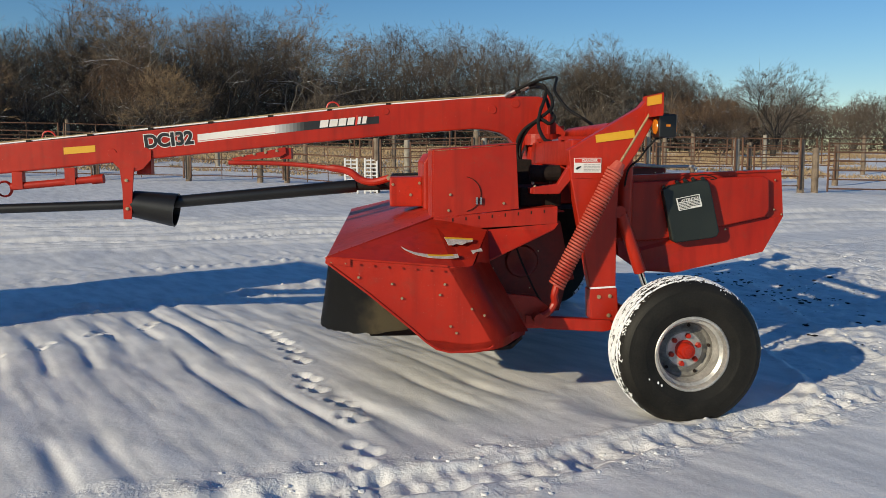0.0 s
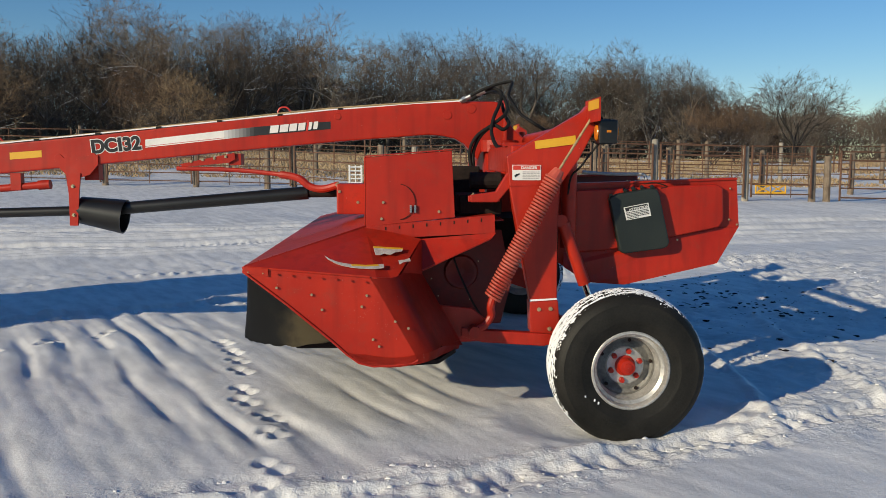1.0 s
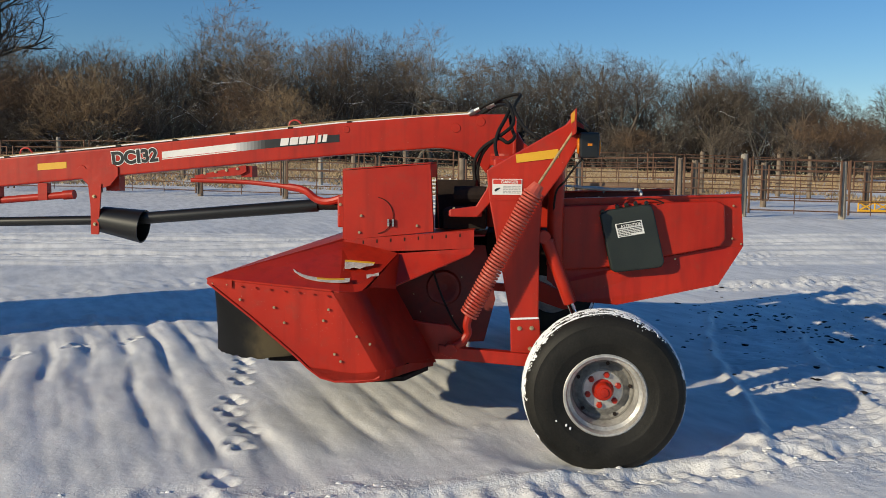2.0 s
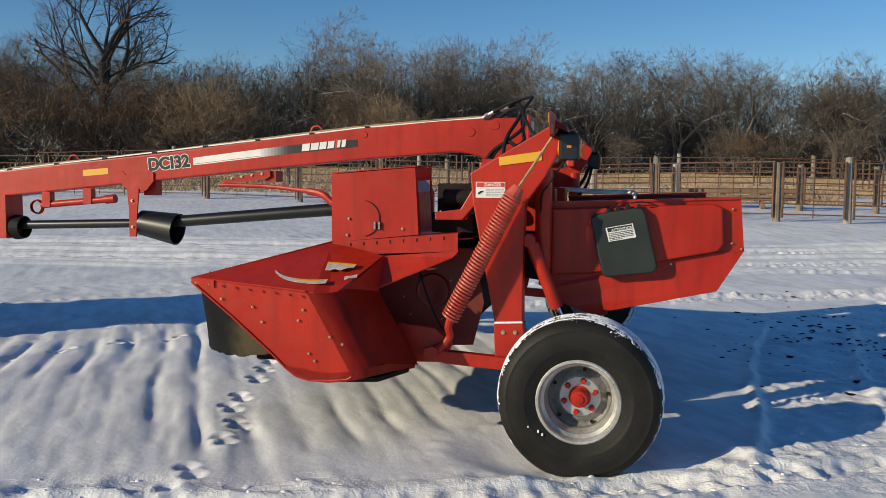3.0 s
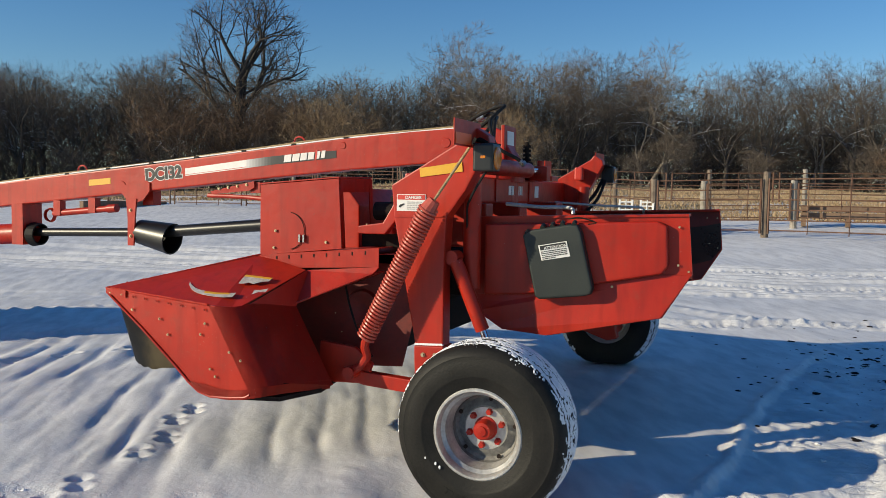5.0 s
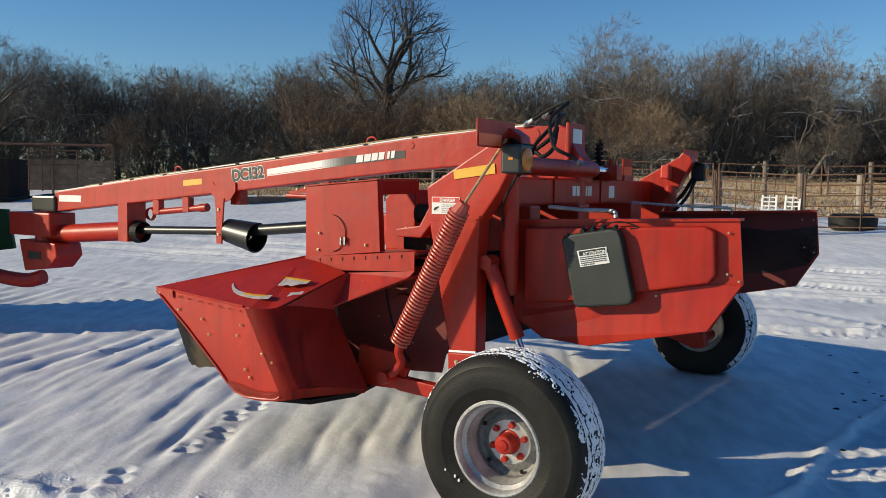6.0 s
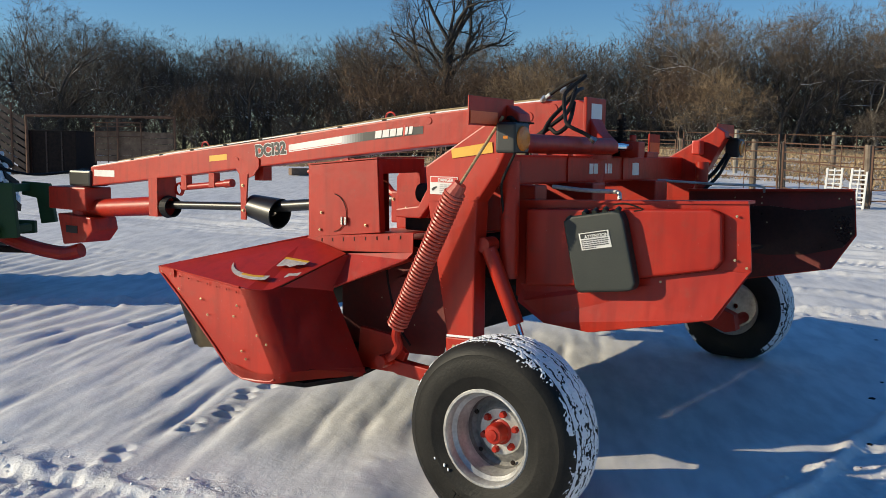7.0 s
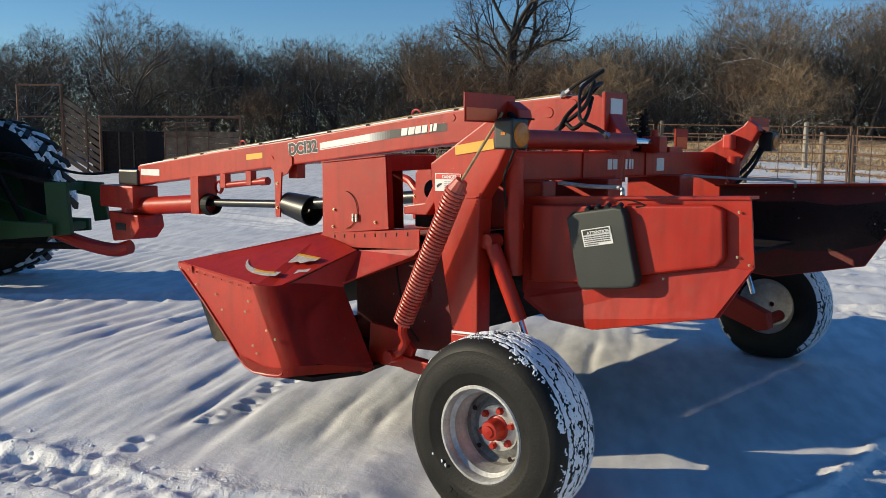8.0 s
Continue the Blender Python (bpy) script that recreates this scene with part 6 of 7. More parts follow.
def grow_tree(seed, height, spread, trunk_r, fork, twig_len=0.75, density=1.0):
    """Limbs and twigs of a bare broadleaf tree with a rounded crown: rows of (p0, p1, r0, r1)."""
    r = random.Random(seed)
    limbs, twigs = [], []
    low = 0.5 if fork > 3 else 0.58
    mid, rx, rz = height * low, 0.40 * spread * height, height * (1.0 - low)

    def outside(p):
        return (p.x * p.x + p.y * p.y) / (rx * rx) + ((p.z - mid) / rz) ** 2

    def turned(d, angle):
        a = r.uniform(0, 2 * math.pi)
        s = d.orthogonal().normalized()
        return (math.cos(angle) * d + math.sin(angle) * (math.cos(a) * s + math.sin(a) * d.cross(s))).normalized()

    def bundle(p, d, n):
        for _ in range(n):
            nd = turned(d, abs(r.gauss(0.26, 0.22)))
            length = r.uniform(0.45, 1.0) * twig_len
            twigs.append((p, p + nd * length, 0.0085, 0.0))
            for f in (0.3, 0.6):
                m = turned(nd, r.uniform(0.25, 0.65))
                q = p + nd * length * f
                twigs.append((q, q + m * length * r.uniform(0.4, 0.7), 0.0062, 0.0))

    def grow(p, d, length, rad, depth):
        steps = 4 if length > 1.4 else (3 if length > 0.7 else 2)
        bend = Vector((r.gauss(0, 0.10), r.gauss(0, 0.10), r.gauss(0.05, 0.07)))
        for i in range(steps):
            d = (d + bend + Vector((r.gauss(0, 0.14), r.gauss(0, 0.14), r.gauss(0, 0.10)))).normalized()
            q = p + d * (length / steps)
            thin = rad * (1 - 0.34 / steps)
            limbs.append((p.copy(), q.copy(), rad, thin))
            p, rad = q, thin
            if depth > 0 and outside(p) > 1.0:
                bundle(p, d, int(2 * density))
                return
            if depth > 1:
                bundle(p, d, int(density * r.choice((0, 1, 1))))
            if depth > 0 and i and r.random() < 0.62:
                grow(p.copy(), turned(d, r.uniform(0.6, 1.15)), length * r.uniform(0.45, 0.66), min(0.9 * rad, max(0.012, rad * r.uniform(0.38, 0.6))), depth + 1)
        if length < 0.55 or depth > 5:
            bundle(p, d, int(3 * density))
            return
        for _ in range(r.choice((2, 2, 3))):
            grow(p.copy(), turned(d, r.uniform(0.25, 0.65)), length * r.uniform(0.62, 0.84), min(0.95 * rad, max(0.012, rad * r.uniform(0.6, 0.8))), depth + 1)

    for k in range(fork):
        many = fork > 1
        lean = Vector((r.gauss(0, 0.30 if many else 0.05), r.gauss(0, 0.30 if many else 0.05), 1)).normalized()
        foot = Vector((r.gauss(0, 0.2) * many, r.gauss(0, 0.2) * many, -0.2))
        stem = height * r.uniform(0.20, 0.30)
        q = foot + lean * stem
        limbs.append((foot, foot + lean * stem * 0.5, trunk_r * (0.8 if many else 1.15), trunk_r * (0.7 if many else 0.95)))
        limbs.append((foot + lean * stem * 0.5, q, limbs[-1][3], limbs[-1][3] * 0.88))
        for _ in range(r.choice((2, 3)) if many else r.choice((4, 5))):
            grow(q.copy(), turned(lean, r.uniform(0.2, 0.75)), height * r.uniform(0.22, 0.32), limbs[1][3] * r.uniform(0.5, 0.75), 1)
    return limbs, twigs


def tree_thing(name, seed, height, spread, trunk_r, fork, twig_mat, label, category, group, twig_len=0.75, keep=1400, limbs_kept=900, density=2.0, bark=None):
    limbs, twigs = grow_tree(seed, height, spread, trunk_r, fork, twig_len, density)
    r = random.Random(seed + 1)
    groups = [twigs[i:i + 3] for i in range(0, len(twigs), 3)]
    r.shuffle(groups)
    twigs = [t for g in groups[:keep] for t in g]
    limbs.sort(key=lambda q: -q[2])
    # the thinnest branches go with the twigs of the crown
    twigs += [(p, p + (q - p) * 1.15, 1.25 * a, 0.0) for p, q, a, _ in limbs[limbs_kept:limbs_kept + 2200]]
    limbs = limbs[:limbs_kept]
    top_z = sorted(p[1].z for p in twigs)[-8]
    e = thing(name, 0, 0, 0, label, category, group)
    me = limb_mesh("trunk", limbs, lambda q: 6 if q > 0.10 else (4 if q > 0.05 else 3))
    me.materials.append(bark or BARK)
    for p in me.polygons:
        p.use_smooth = True
    stem = new("trunk", me)
    stem.parent = e
    if fork > 3:
        tagged(stem, kind="stuff")
    me2 = twig_mesh("crown", twigs, seed, 0.78)
    me2.materials.append(twig_mat)
    new("crown", me2).parent = e
    return e, top_z, 0


WOOD = "trees of the wood edge"
BARE = "bare grey-brown winter tree at the field edge"
TREES = [tree_thing("tree", 100 + i, 8.6, sp, tr, fk, TWIGS if i < 4 else OCHRE, BARE, "tree", WOOD, 0.56, 2600, 640, 2.4, PALE_BARK if i in (1, 4) else BARK)
         for i, (sp, tr, fk) in enumerate(((1.0, 0.20, 1), (1.1, 0.16, 2), (0.85, 0.22, 1), (1.15, 0.16, 3), (1.2, 0.19, 2), (0.9, 0.2, 2), (1.1, 0.18, 3)))]
SHRUBS = [tree_thing("shrub", 200 + i, 3.6, 1.5, 0.05, 8, mt, lb, "shrub", "shrubs before the wood", 0.5, 2200, 320) for i, (mt, lb) in enumerate(((TWIGS, "dense grey leafless shrub"), (BRUSH, "dense russet leafless shrub"), (TAWNY, "tawny brush with dry leaves")))]
LONE = tree_thing("tree", 341, 9.5, 0.80, 0.34, 1, TWIGS, "tall bare tree with dark spreading limbs", "tree", WOOD, 0.5, 2600, 3000, 1.0, DARK_BARK)
BUSHY = tree_thing("tree", 322, 6.0, 1.5, 0.16, 4, TWIGS, "isolated bare bushy tree behind the fence", "tree", WOOD, 0.5, 3200, 2000, 2.0, DARK_BARK)

rng = random.Random(23)


def wood_line(u):
    """The edge of the wood, u from 0 at its west end to 1 at its east end."""
    pts = [(-66, -4), (-60, 10), (-52, 22), (-44, 30), (-34, 38), (-24, 43), (-14, 48), (-4, 53), (8, 57), (20, 60), (34, 62), (50, 62)]
    v = u * (len(pts) - 1)
    i = min(int(v), len(pts) - 2)
    t = v - i
    return pts[i][0] + (pts[i + 1][0] - pts[i][0]) * t, pts[i][1] + (pts[i + 1][1] - pts[i][1]) * t


def place(kind, x, y, want, first):
    src, top_z, _ = kind
    s = want / top_z
    m = Matrix.LocRotScale((x, y, level(x, y) - 0.05), Euler((rng.uniform(-0.05, 0.05), rng.uniform(-0.05, 0.05), rng.uniform(0, 6.28))), None)
    if first:
        src.matrix_basis = m
        src.scale = (s, s, s)
        return src
    old = src.scale.copy()
    src.scale = (s, s, s)
    o = copy_thing(src, m)
    src.scale = old
    return o


def top_at(x):
    """Height of the wood's outline above the yard along its edge."""
    return float(np.interp(x, [-56, -51, -48.7, -46, -43, -40, -37, -34.5, -30, -26, -22, -19.5, -15.5, -13.8, -12.5, -9, -7.2, -4.2, -2.6, 1.5, 5.5, 8.7, 11.8, 14.2, 15.8, 17.5, 23, 26, 35, 40],
                          [8.6, 8.8, 10.2, 8.0, 9.0, 9.0, 8.7, 9.6, 8.8, 8.0, 8.4, 9.6, 10.3, 9.9, 8.8, 9.0, 9.6, 9.4, 8.8, 9.2, 9.1, 8.5, 9.4, 8.6, 7.1, 7.9, 7.0, 6.4, 5.6, 5.0]))


used = set()
for row, (count, back) in enumerate(((50, 0.0), (44, 4.5), (34, 10.0))):
    for i in range(count):
        u = (i + rng.uniform(0.1, 0.9)) / count
        x, y = wood_line(u)
        x, y = x - 0.35 * (back + rng.uniform(0, 3)), y + back + rng.uniform(0, 3)
        k = rng.choice((4, 5, 6, 3, 4, 5, 6, 1)) if -34 < x < -4 else rng.choice((0, 1, 2, 0, 1, 2, 3))
        place(TREES[k], x, y, (top_at(x) - 0.15 + 0.3 * row) * rng.choice((0.78, 0.88, 0.96, 1.0, 1.03)), k not in used)
        used.add(k)
for i in range(12):
    x, y = rng.uniform(8, 21), rng.uniform(58, 68)
    place(TREES[i % 3], x, y, top_at(x) * rng.uniform(0.85, 1.0), False)
used_s = set()
for i in range(44):
    u = (i + rng.uniform(0.0, 1.0)) / 44
    x, y = wood_line(u)
    x, y = x + 0.3 * rng.uniform(1, 6), y - rng.uniform(-6.0, 4.0)
    k = rng.choice((0, 0, 0, 1, 1, 2)) if x < -12 else rng.choice((0, 0, 1))
    place(SHRUBS[k], x, y, rng.uniform(2.2, 4.6), k not in used_s)
    used_s.add(k)


def thicket(name, material, seed, count, threshold, label, lo=-3.0, hi=13.0):
    """Upright leafless stems and twigs that fill the wood's lower storey."""
    r = np.random.RandomState(seed)
    u = r.uniform(0, 1, count * 3)
    pts = np.array([wood_line(v) for v in u.tolist()])
    back = r.uniform(lo, hi, count * 3)
    back = back + 4.5 * (pts[:, 0] > -12)
    x, y = pts[:, 0] - 0.35 * back, pts[:, 1] + back
    keep = (value_noise(x * 0.16, y * 0.16, 91) * threshold > -0.30) & (r.uniform(0, 1, count * 3) < np.interp(x, [-24, -10], [1.0, 0.95]))
    x, y, back = x[keep][:count], y[keep][:count], back[keep][:count]
    n = len(x)
    cap = (2.6 + 1.9 * value_noise(x * 0.22, y * 0.22, 93) + 0.36 * np.clip(back, 0, 11)) * np.interp(x, [-14, -6, 10, 30], [1.0, 0.8, 0.75, 0.55]) + 0.8
    z = ground_height(x, y) + np.maximum(0, cap) * r.uniform(0, 1, n) ** 0.8
    ln = r.uniform(0.3, 1.0, n)
    d = np.stack([r.normal(0, 0.8, n), r.normal(0, 0.8, n), r.uniform(-0.1, 1.0, n)], -1)
    d /= np.linalg.norm(d, axis=1)[:, None]
    w = r.uniform(0.009, 0.017, n) * np.interp(back, [2, 9, 26, 44], [1.0, 2.2, 4.5, 10.0])
    a = r.uniform(0, 2 * math.pi, n)
    base = np.stack([x, y, z - 0.3], -1)
    off = np.stack([w * np.cos(a), w * np.sin(a), 0 * w], -1)
    co = np.stack([base - off, base + off, base + d * ln[:, None]], 1).reshape(-1, 3)
    tri = np.arange(len(co)).reshape(-1, 3)
    me = bpy.data.meshes.new(name)
    me.from_pydata(co.tolist(), [], tri.tolist())
    me.materials.append(material)
    return tagged(new(name, me), label, "thicket", kind="stuff")


thicket("undergrowth", GREY_BRUSH, 61, 150000, 1, "dense grey-brown leafless undergrowth along the wood edge")
thicket("undergrowth", BROWN_BRUSH, 62, 140000, -1, "dense russet leafless undergrowth along the wood edge")
thicket("undergrowth", GREY_BRUSH, 63, 90000, 0, "dense leafless brush deep in the wood", 13.0, 27.0)
thicket("undergrowth", GREY_BRUSH, 64, 60000, 0, "dark leafless brush at the back of the wood", 24.0, 44.0)
# tall lone tree and the isolated orchard-like tree
place(LONE, -29.8, 41.6, 13.2, True)
place(BUSHY, 19.6, 41.0, 5.2, True)
for kind, x, y, want in ((1, 14.2, 38.5, 3.6), (1, 16.4, 40.5, 3.2), (2, -12.4, 40.2, 4.4), (2, -22.0, 38.8, 5.6), (2, -23.4, 39.6, 5.0), (1, -14.6, 41.5, 4.6), (1, -27.5, 38.0, 6.0), (1, -30.5, 36.0, 6.2), (1, -25.0, 40.0, 6.0)):
    place(SHRUBS[kind], x, y, want, kind not in used_s)
    used_s.add(kind)


# ---- tractor in front of the mower ----
tractor = thing("tractor", -8.08, 0.77, level(-8.08, 0.77), "green farm tractor with snow-packed rear tyres, hitched to the mower", "tractor", rz=32.0)


def tractor_wheel(y, flip):
    R = 0.92
    c = Vector((0, y, R - 0.03))
    bm = bmesh.new()
    lathe(bm, [(-0.20, 0.52), (-0.23, 0.60), (-0.24, 0.75), (-0.21, 0.85), (-0.12, 0.875), (0.12, 0.875), (0.21, 0.85), (0.24, 0.75), (0.23, 0.60), (0.20, 0.52)], c, "Y", 56)
    tyre = part("rear_tyre", bm, TYRE, tractor, "large black tractor tyre caked with snow", smooth=True)
    n = 22
    for i in range(n):
        for s in (-1, 1):
            a = 2 * math.pi * (i + 0.25 * s) / n
            bm = bmesh.new()
            pts = []
            for h, da in ((0.0, 0.0), (0.0, 0.09), (0.235, 0.24), (0.235, 0.15)):
                aa = a - da
                pts.append(c + Vector((0.872 * math.cos(aa), s * h, 0.872 * math.sin(aa))))
            out = Vector((math.cos(a - 0.12), 0, math.sin(a - 0.12))) * 0.05
            solid(bm, pts, out)
            part("tread_lug", bm, TYRE, tyre)
    r = random.Random(31)
    bm = bmesh.new()
    for i in range(420):
        a = r.uniform(0, 2 * math.pi)
        h = r.uniform(-0.23, 0.23)
        rr = 0.888
        m = Matrix.Translation(c + Vector((rr * math.cos(a), h, rr * math.sin(a)))) @ Matrix.Rotation(-a, 4, "Y")
        w, l = r.uniform(0.015, 0.05), r.uniform(0.02, 0.07)
        top_ = [m @ Vector((0.012, s * w * 0.6, t * l * 0.6)) for s, t in ((-1, -1), (1, -0.8), (1, 1), (-0.9, 1))]
        low = [m @ Vector((-0.02, s * w, t * l)) for s, t in ((-1, -1), (1, -1), (1, 1), (-1, 1))]
        vt, vl = [bm.verts.new(p) for p in top_], [bm.verts.new(p) for p in low]
        bm.faces.new(vt)
        for j in range(4):
            bm.faces.new((vt[j], vl[j], vl[(j + 1) % 4], vt[(j + 1) % 4]))
    tagged(part("tread_snow", bm, CLUMP, tyre, "snow packed between the lugs"), kind="stuff")
    bm = bmesh.new()
    lathe(bm, [(-0.19 * flip, 0.52), (-0.20 * flip, 0.50), (-0.05 * flip, 0.46), (-0.02 * flip, 0.20), (-0.02 * flip, 0.01)], c, "Y", 40)
    part("rear_rim", bm, GREEN, tractor)


tractor_wheel(-0.62, 1)
tractor_wheel(0.86, -1)
for s in (-1, 1):
    bm = bmesh.new()
    lathe(bm, [(-0.13, 0.30), (-0.15, 0.45), (-0.10, 0.58), (0.10, 0.58), (0.15, 0.45), (0.13, 0.30)], (-2.55, s * 0.80, 0.57), "Y", 36)
    part("front_tyre", bm, TYRE, tractor, smooth=True)
    # mudguard over the rear wheel
    bm = bmesh.new()
    pts = [(0.93 * 1.06 * math.cos(a), 0.89 + 0.99 * math.sin(a)) for a in (radians(d) for d in range(78, 150, 8))]
    y0, y1 = (0.42, 0.78) if s > 0 else (-0.60, -0.36)
    near_edge = [bm.verts.new((x, y0, z)) for x, z in pts]
    far_edge = [bm.verts.new((x, y1, z)) for x, z in pts]
    for i in range(len(pts) - 1):
        bm.faces.new((near_edge[i], near_edge[i + 1], far_edge[i + 1], far_edge[i]))
    bmesh.ops.solidify(bm, geom=bm.faces[:], thickness=0.02)
    part("mudguard", bm, GREEN, tractor)
bm = bmesh.new()
profile(bm, [(-3.1, 0.85), (-3.15, 1.45), (-2.9, 1.60), (-2.0, 1.68), (-2.0, 0.85)], -0.38, 0.38)
part("bonnet", soften(bm, 0.05, 3), GREEN, tractor)
bm = bmesh.new()
block(bm, -1.05, 0.35, -0.40, 0.40, 0.70, 1.05)
rod(bm, (0, -0.72, 0.89), (0, 0.72, 0.89), 0.13, 0.13, 18)
block(bm, -2.7, -1.0, -0.25, 0.25, 0.55, 0.9)
rod(bm, (-2.55, -0.75, 0.57), (-2.55, 0.75, 0.57), 0.07, 0.07, 12)
part("chassis", bm, DARK_IRON, tractor)
bm = bmesh.new()
for x, y in ((-1.9, -0.62), (-1.9, 0.62), (-0.72, -0.62), (-0.72, 0.62)):
    block(bm, x - 0.04, x + 0.04, y - 0.04, y + 0.04, 1.05, 2.55)
block(bm, -2.0, -0.62, -0.68, 0.68, 1.02, 1.50)
part("cab", soften(bm, 0.02), GREEN, tractor)
bm = bmesh.new()
block(bm, -2.05, -0.55, -0.75, 0.75, 2.52, 2.70)
part("cab_roof", soften(bm, 0.05, 3), GREEN, tractor)
for y in (-0.63, 0.63):
    bm = bmesh.new()
    block(bm, -1.86, -0.76, y - 0.003, y + 0.003, 1.50, 2.50)
    part("cab_pane", bm, WORN_BLACK, tractor)
# unseen opaque panels, added so that the cab casts an unbroken shadow
for x in (-1.88, -0.74):
    bm = bmesh.new()
    block(bm, x - 0.01, x + 0.01, -0.58, 0.58, 1.50, 2.53)
    part("cab_shadow_panel", bm, WORN_BLACK, tractor)
for s in (-1, 1):
    bm = bmesh.new()
    profile(bm, [(0.30, 0.95), (0.95, 0.72), (1.50, 0.70), (1.50, 0.57), (0.85, 0.52), (0.30, 0.70)], s * 0.34 - 0.03, s * 0.34 + 0.03)
    part("lift_link", soften(bm, 0.01), GREEN, tractor)
    bm = bmesh.new()
    rod(bm, (0.75, s * 0.30, 0.60), (0.45, s * 0.28, 1.20), 0.03, 0.03, 10)
    part("lift_rod", bm, DARK_IRON, tractor)
for y0, y1, xz in ((-0.30, -0.24, [(1.38, 1.12), (1.62, 1.12), (1.66, 0.58), (1.40, 0.56)]), (0.22, 0.28, [(1.42, 1.12), (1.72, 1.10), (1.78, 0.70), (1.62, 0.68), (1.58, 0.95), (1.42, 0.98)])):
    bm = bmesh.new()
    profile(bm, xz, y0, y1)
    part("hitch_plate", soften(bm, 0.01), GREEN, tractor)
for z in (1.02, 0.60):
    bm = bmesh.new()
    block(bm, 1.44, 1.52, -0.24, 0.22, z, z + 0.08)
    part("hitch_crossbar", soften(bm, 0.01), GREEN, tractor)
bm = bmesh.new()
rod(bm, (0.35, 0, 1.28), (1.48, 0, 1.06), 0.03, 0.03, 10)
part("top_link", bm, DARK_IRON, tractor)
bm = bmesh.new()
block(bm, 0.2, 1.70, -0.06, 0.06, 0.40, 0.46)
part("drawbar", soften(bm, 0.01), DARK_IRON, tractor)
bm = bmesh.new()
for i, (y0, z0) in enumerate(((-0.10, 1.25), (-0.02, 1.20), (0.08, 1.22))):
    pipe(bm, curve_points([(0.40, y0, z0), (0.80, y0 + 0.05, z0 + 0.16), (1.55, 0.10, 1.20), (2.25, 0.0 + 0.06 * i, 1.26)], 8), 0.013, 7)
part("hydraulic_hose", bm, BLACK_RUBBER, tractor)


# ---- yard things far off ----
def upright_box(name, x, y, rz, w, d, h, label, category):
    e = thing(name, x, y, level(x, y), label, category, rz=rz)
    return e


bin_ = upright_box("feed_bin", -31.6, 16.1, 40.0, 2.3, 2.6, 1.8, "dark steel bin standing in the snow beside the corral", "bin")
bm = bmesh.new()
block(bm, -1.15, 1.15, 0.0, 2.6, 0.0, 1.75)
part("body", soften(bm, 0.03), DARK_IRON, bin_)
for x in (-0.6, 0.0, 0.6):
    bm = bmesh.new()
    block(bm, x - 0.03, x + 0.03, -0.03, 0.0, 0.05, 1.70)
    part("rib", bm, WORN_BLACK, bin_)

frame_ = thing("corral_gate_frame", -31.8, 15.6, level(-31.8, 15.6), "dark pipe frame with gates and plank infill", "gate frame", rz=40.0)
for x in (-0.2, 3.35, 5.6):
    bm = bmesh.new()
    rod(bm, (x, 0, 0), (x, 0, 2.35), 0.05, 0.05, 8)
    part("post", bm, PIPE, frame_)
bm = bmesh.new()
rod(bm, (-0.2, 0, 2.33), (5.6, 0, 2.33), 0.05, 0.05, 8)
part("top_rail", bm, PIPE, frame_)
for z in (1.55, 1.75, 1.95, 2.1):
    bm = bmesh.new()
    rod(bm, (2.4, -0.1, z), (4.4, -0.1, z), 0.022, 0.022, 6)
    part("rail", bm, PIPE, frame_)
for x in (2.5, 3.0, 4.3):
    bm = bmesh.new()
    rod(bm, (x, -0.12, 0.5), (x, -0.12, 2.1), 0.025, 0.025, 6)
    part("stay", bm, PIPE, frame_)
for i in range(5):
    bm = bmesh.new()
    block(bm, 2.4, 5.5, 0.12, 0.16, 0.55 + 0.24 * i, 0.55 + 0.24 * i + 0.225)
    part("plank", bm, BOARD, frame_)

chute = thing("loading_chute", -33.6, 14.2, level(-33.6, 14.2), "tall slatted wooden loading chute with pipe frame", "chute", rz=40.0)
for i in range(9):
    bm = bmesh.new()
    z = 0.3 + 0.30 * i
    profile(bm, [(0.55, z + 0.30), (2.1, z - 0.75), (2.1, z - 0.53), (0.55, z + 0.52)], 0.0, 0.05)
    part("slat", bm, BOARD, chute)
for x, h in ((-1.3, 3.7), (0.5, 3.7), (0.55, 2.9), (1.5, 2.9), (2.1, 1.9)):
    bm = bmesh.new()
    rod(bm, (x, -0.05, 0), (x, -0.05, h), 0.045, 0.045, 8)
    part("post", bm, PIPE, chute)
bm = bmesh.new()
rod(bm, (-1.3, -0.05, 3.68), (0.5, -0.05, 3.68), 0.04, 0.04, 8)
rod(bm, (-1.3, -0.05, 2.4), (0.5, -0.05, 2.4), 0.04, 0.04, 8)
part("rail", bm, PIPE, chute)


def car_tyre(x, y, rz, tilt):
    e = thing("old_tyre", x, y, level(x, y), "old black tyre lying on the snow by the fence", "tyre", rz=rz)
    bm = bmesh.new()
    lathe(bm, [(0.0, 0.27), (0.0, 0.47), (0.08, 0.56), (0.30, 0.57), (0.40, 0.47), (0.40, 0.29), (0.32, 0.26), (0.08, 0.25), (0.0, 0.27)], (0, 0, 0), "Z", 32)
    part("casing", bm, TYRE, e, smooth=True)
    return e


car_tyre(-0.85, 20.3, 0, 0)


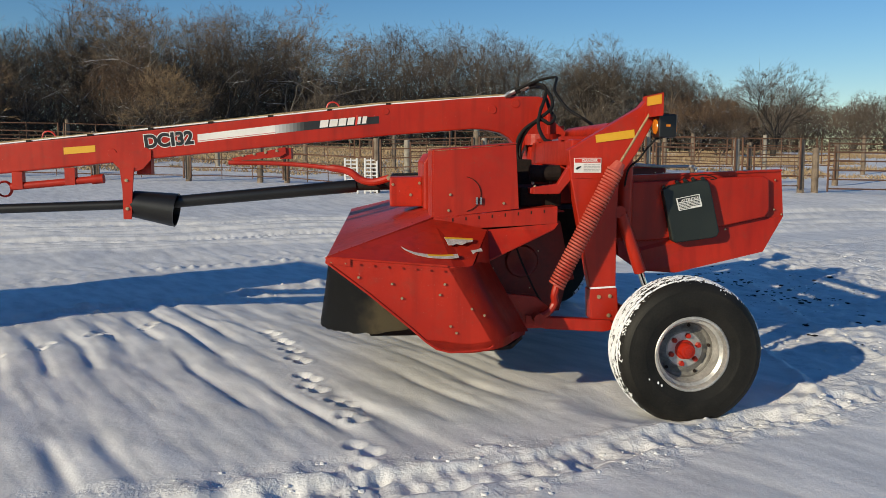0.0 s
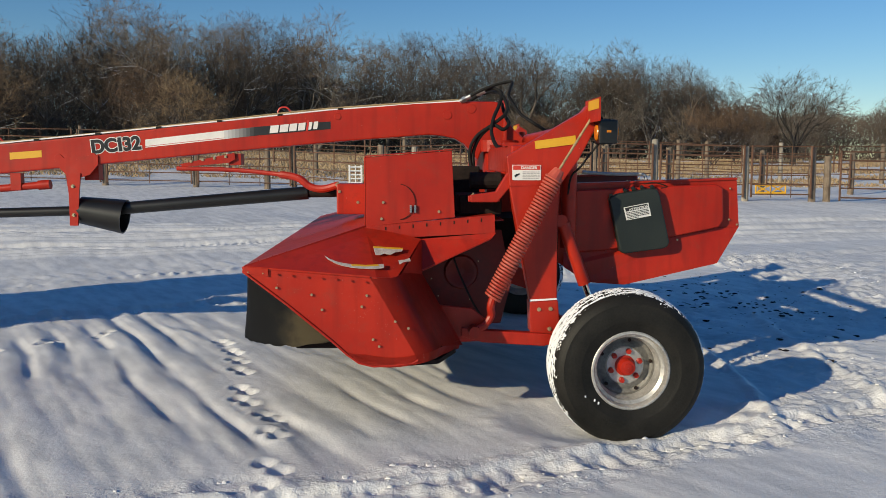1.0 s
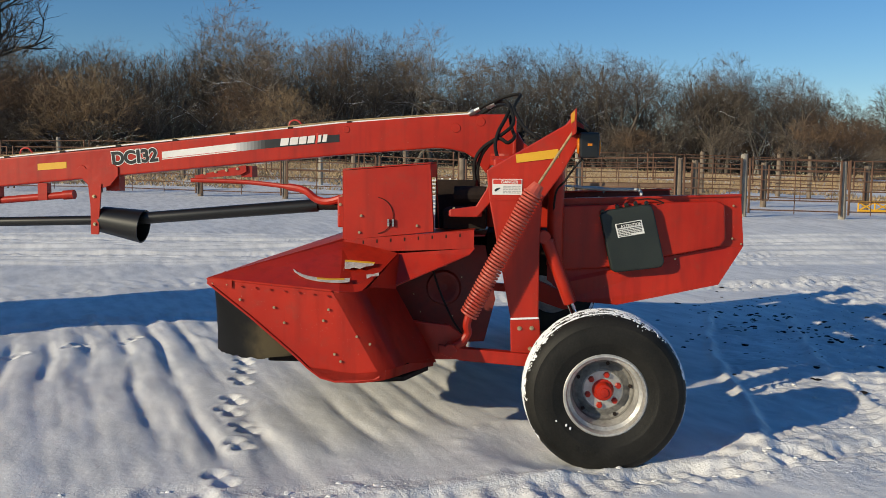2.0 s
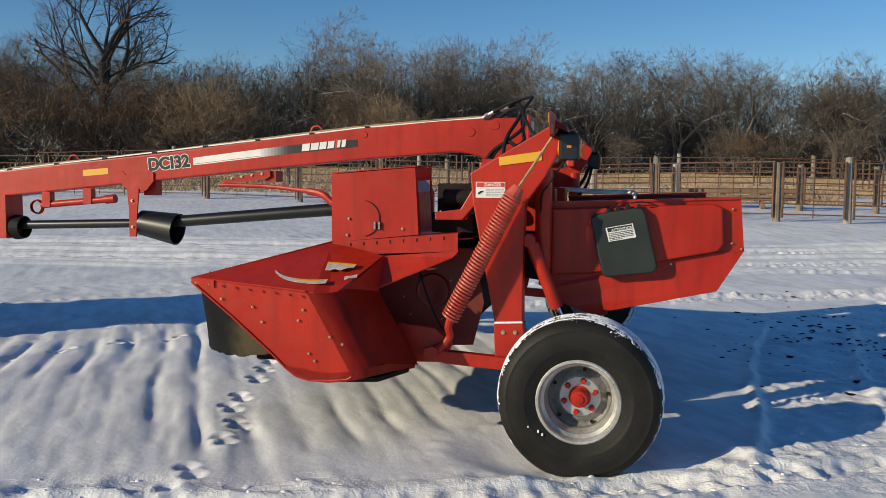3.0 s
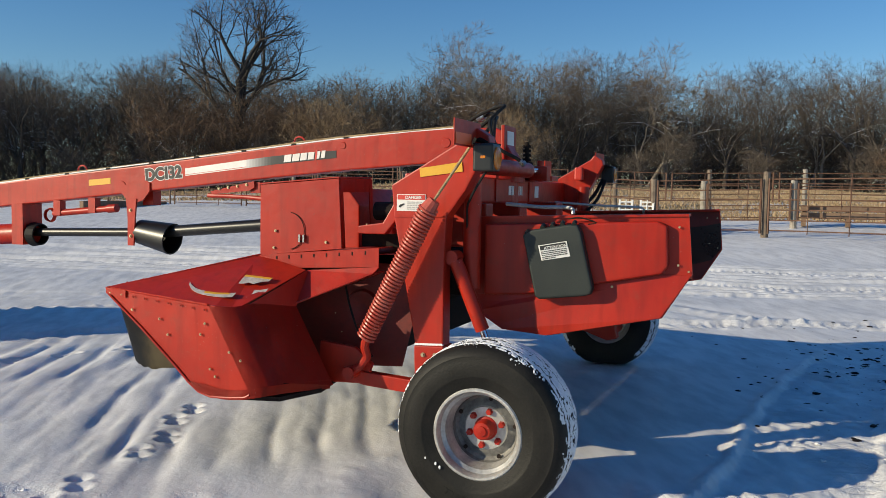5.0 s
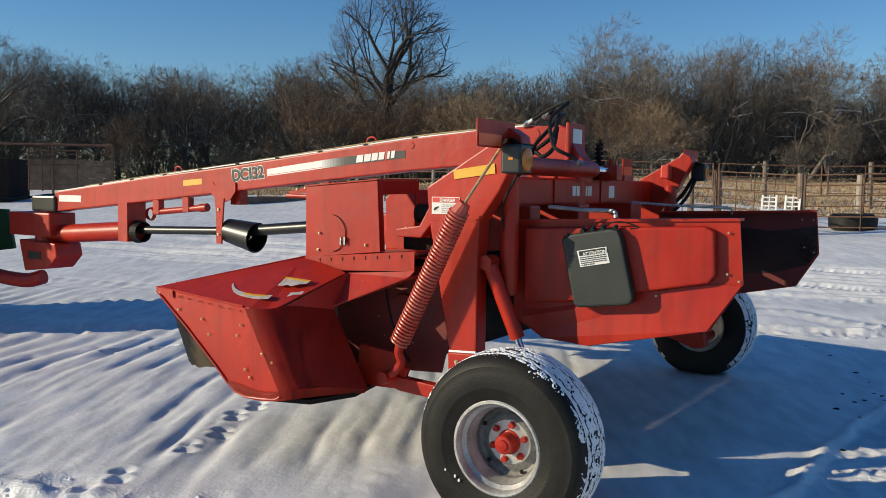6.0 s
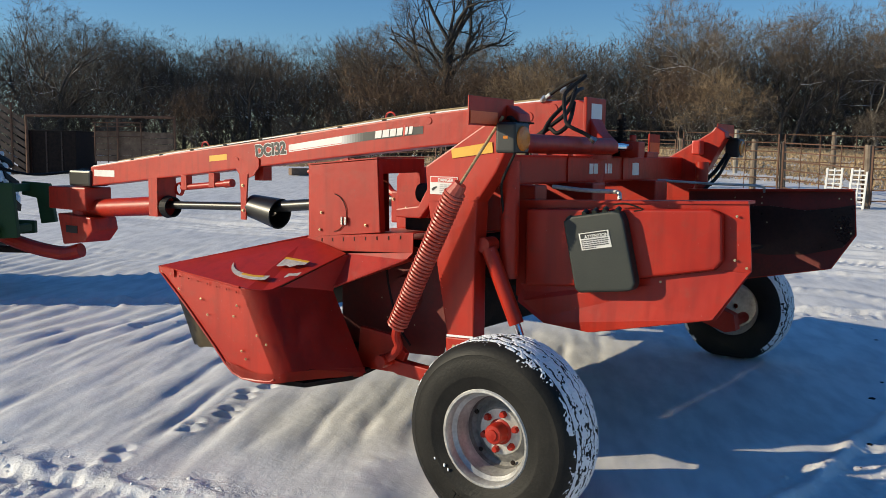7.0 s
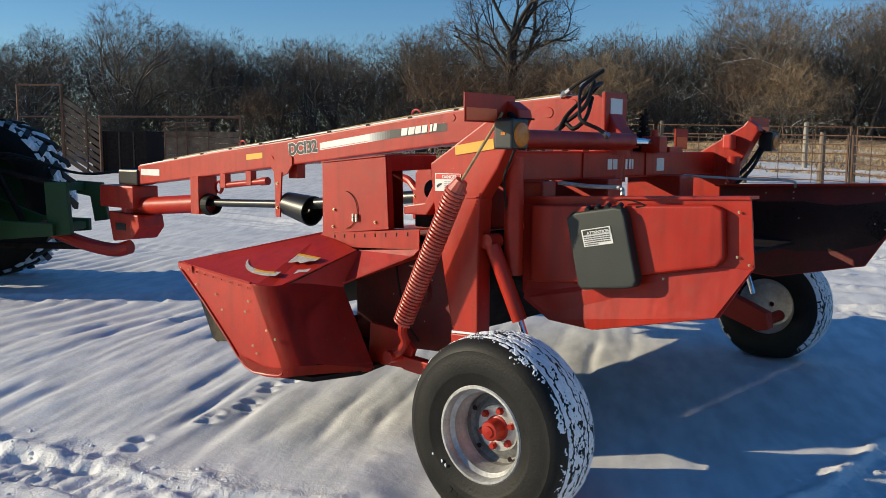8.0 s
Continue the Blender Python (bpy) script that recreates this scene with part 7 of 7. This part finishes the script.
def white_gate(x, y, rz):
    e = thing("small_gate", x, y, level(x, y), "white painted ladder-like gate leaning on the fence", "gate", "white gates on the fence")
    e.matrix_basis = pose(x, y, level(x, y), -19, 0, rz)
    for px, wide in ((-0.155, 0.024), (0.0, 0.014), (0.155, 0.024)):
        bm = bmesh.new()
        block(bm, px - wide, px + wide, -0.025, 0.025, 0.0, 0.96)
        part("stile", soften(bm, 0.006), WHITE, e)
    for i in range(9):
        bm = bmesh.new()
        z = 0.05 + 0.105 * i
        block(bm, -0.15, 0.15, -0.016, 0.016, z, z + 0.030)
        part("bar", bm, WHITE, e)


white_gate(-2.42, 17.92, 4)
white_gate(-1.92, 17.94, 0)

beam_log = thing("timber_beam", -20.7, 21.0, level(-20.7, 21.0) + 0.02, "long dark timber lying on the snow", "timber", rz=76.0)
bm = bmesh.new()
block(bm, -1.7, 1.7, -0.12, 0.12, -0.06, 0.20)
part("timber", soften(bm, 0.02), BOARD, beam_log)

trough = thing("feed_trough", 3.4, 22.4, level(3.4, 22.4), "low weathered plank feed trough behind the fence", "trough")
for z in (0.25, 0.42):
    bm = bmesh.new()
    block(bm, -1.7, 1.7, -0.25, -0.21, z, z + 0.13)
    part("plank", bm, BOARD, trough)
for x in (-1.62, -0.5, 0.6, 1.62):
    bm = bmesh.new()
    block(bm, x - 0.06, x + 0.06, -0.20, 0.2, 0.0, 0.58)
    part("leg", bm, BOARD, trough)


# ---- loose snow and litter on the ground ----
def scatter(name, material, rows, label, category, flat=1.0):
    co, faces = [], []
    r = random.Random(77)
    heights = ground_height(np.array([q[0] for q in rows]), np.array([q[1] for q in rows]))
    for (x, y, size), z in zip(rows, heights.tolist()):
        base = len(co)
        rot = r.uniform(0, 6.28)
        for k in range(5):
            a = rot + 2 * math.pi * k / 5
            q = size * r.uniform(0.7, 1.2)
            co.append((x + q * math.cos(a), y + q * math.sin(a), z - 0.1 * size))
        for k in range(5):
            a = rot + 0.5 + 2 * math.pi * k / 5
            q = size * r.uniform(0.5, 0.95)
            co.append((x + q * math.cos(a), y + q * math.sin(a), z + flat * size * r.uniform(0.35, 0.75)))
        co.append((x + r.uniform(-0.2, 0.2) * size, y + r.uniform(-0.2, 0.2) * size, z + flat * size * r.uniform(0.7, 1.1)))
        for k in range(5):
            j = (k + 1) % 5
            faces.append((base + k, base + j, base + 5 + k))
            faces.append((base + j, base + 5 + j, base + 5 + k))
            faces.append((base + 5 + k, base + 5 + j, base + 10))
    me = bpy.data.meshes.new(name)
    me.from_pydata(co, [], faces)
    me.materials.append(material)
    return tagged(new(name, me), label, category, kind="stuff")


rng = random.Random(41)
npr = np.random.RandomState(43)
cx, cy = npr.uniform(-4.5, 4.6, 60000), npr.uniform(-2.2, 6.5, 60000)
keep = trodden(cx, cy) * (0.5 + 0.5 * value_noise(cx * 2.2, cy * 2.2, 47)) > npr.uniform(0.12, 2.6, 60000)
rows = [(x, y, 0.003 + 0.020 * q ** 5) for x, y, q in zip(cx[keep].tolist(), cy[keep].tolist(), npr.uniform(0, 1, int(keep.sum())).tolist())]
scatter("snow_clods", SNOW, rows, "loose chips of broken snow crust beside the wheel ruts", "snow", 0.5)
rows = []
for _ in range(420):
    x, y = rng.gauss(2.15, 0.5), rng.gauss(4.0, 1.1)
    rows.append((x, y, 0.006 + 0.036 * rng.random() ** 3.2))
scatter("leaf_litter", DARK_IRON, rows, "scattered dark dead leaves and bark on the snow", "leaf litter", 0.25)
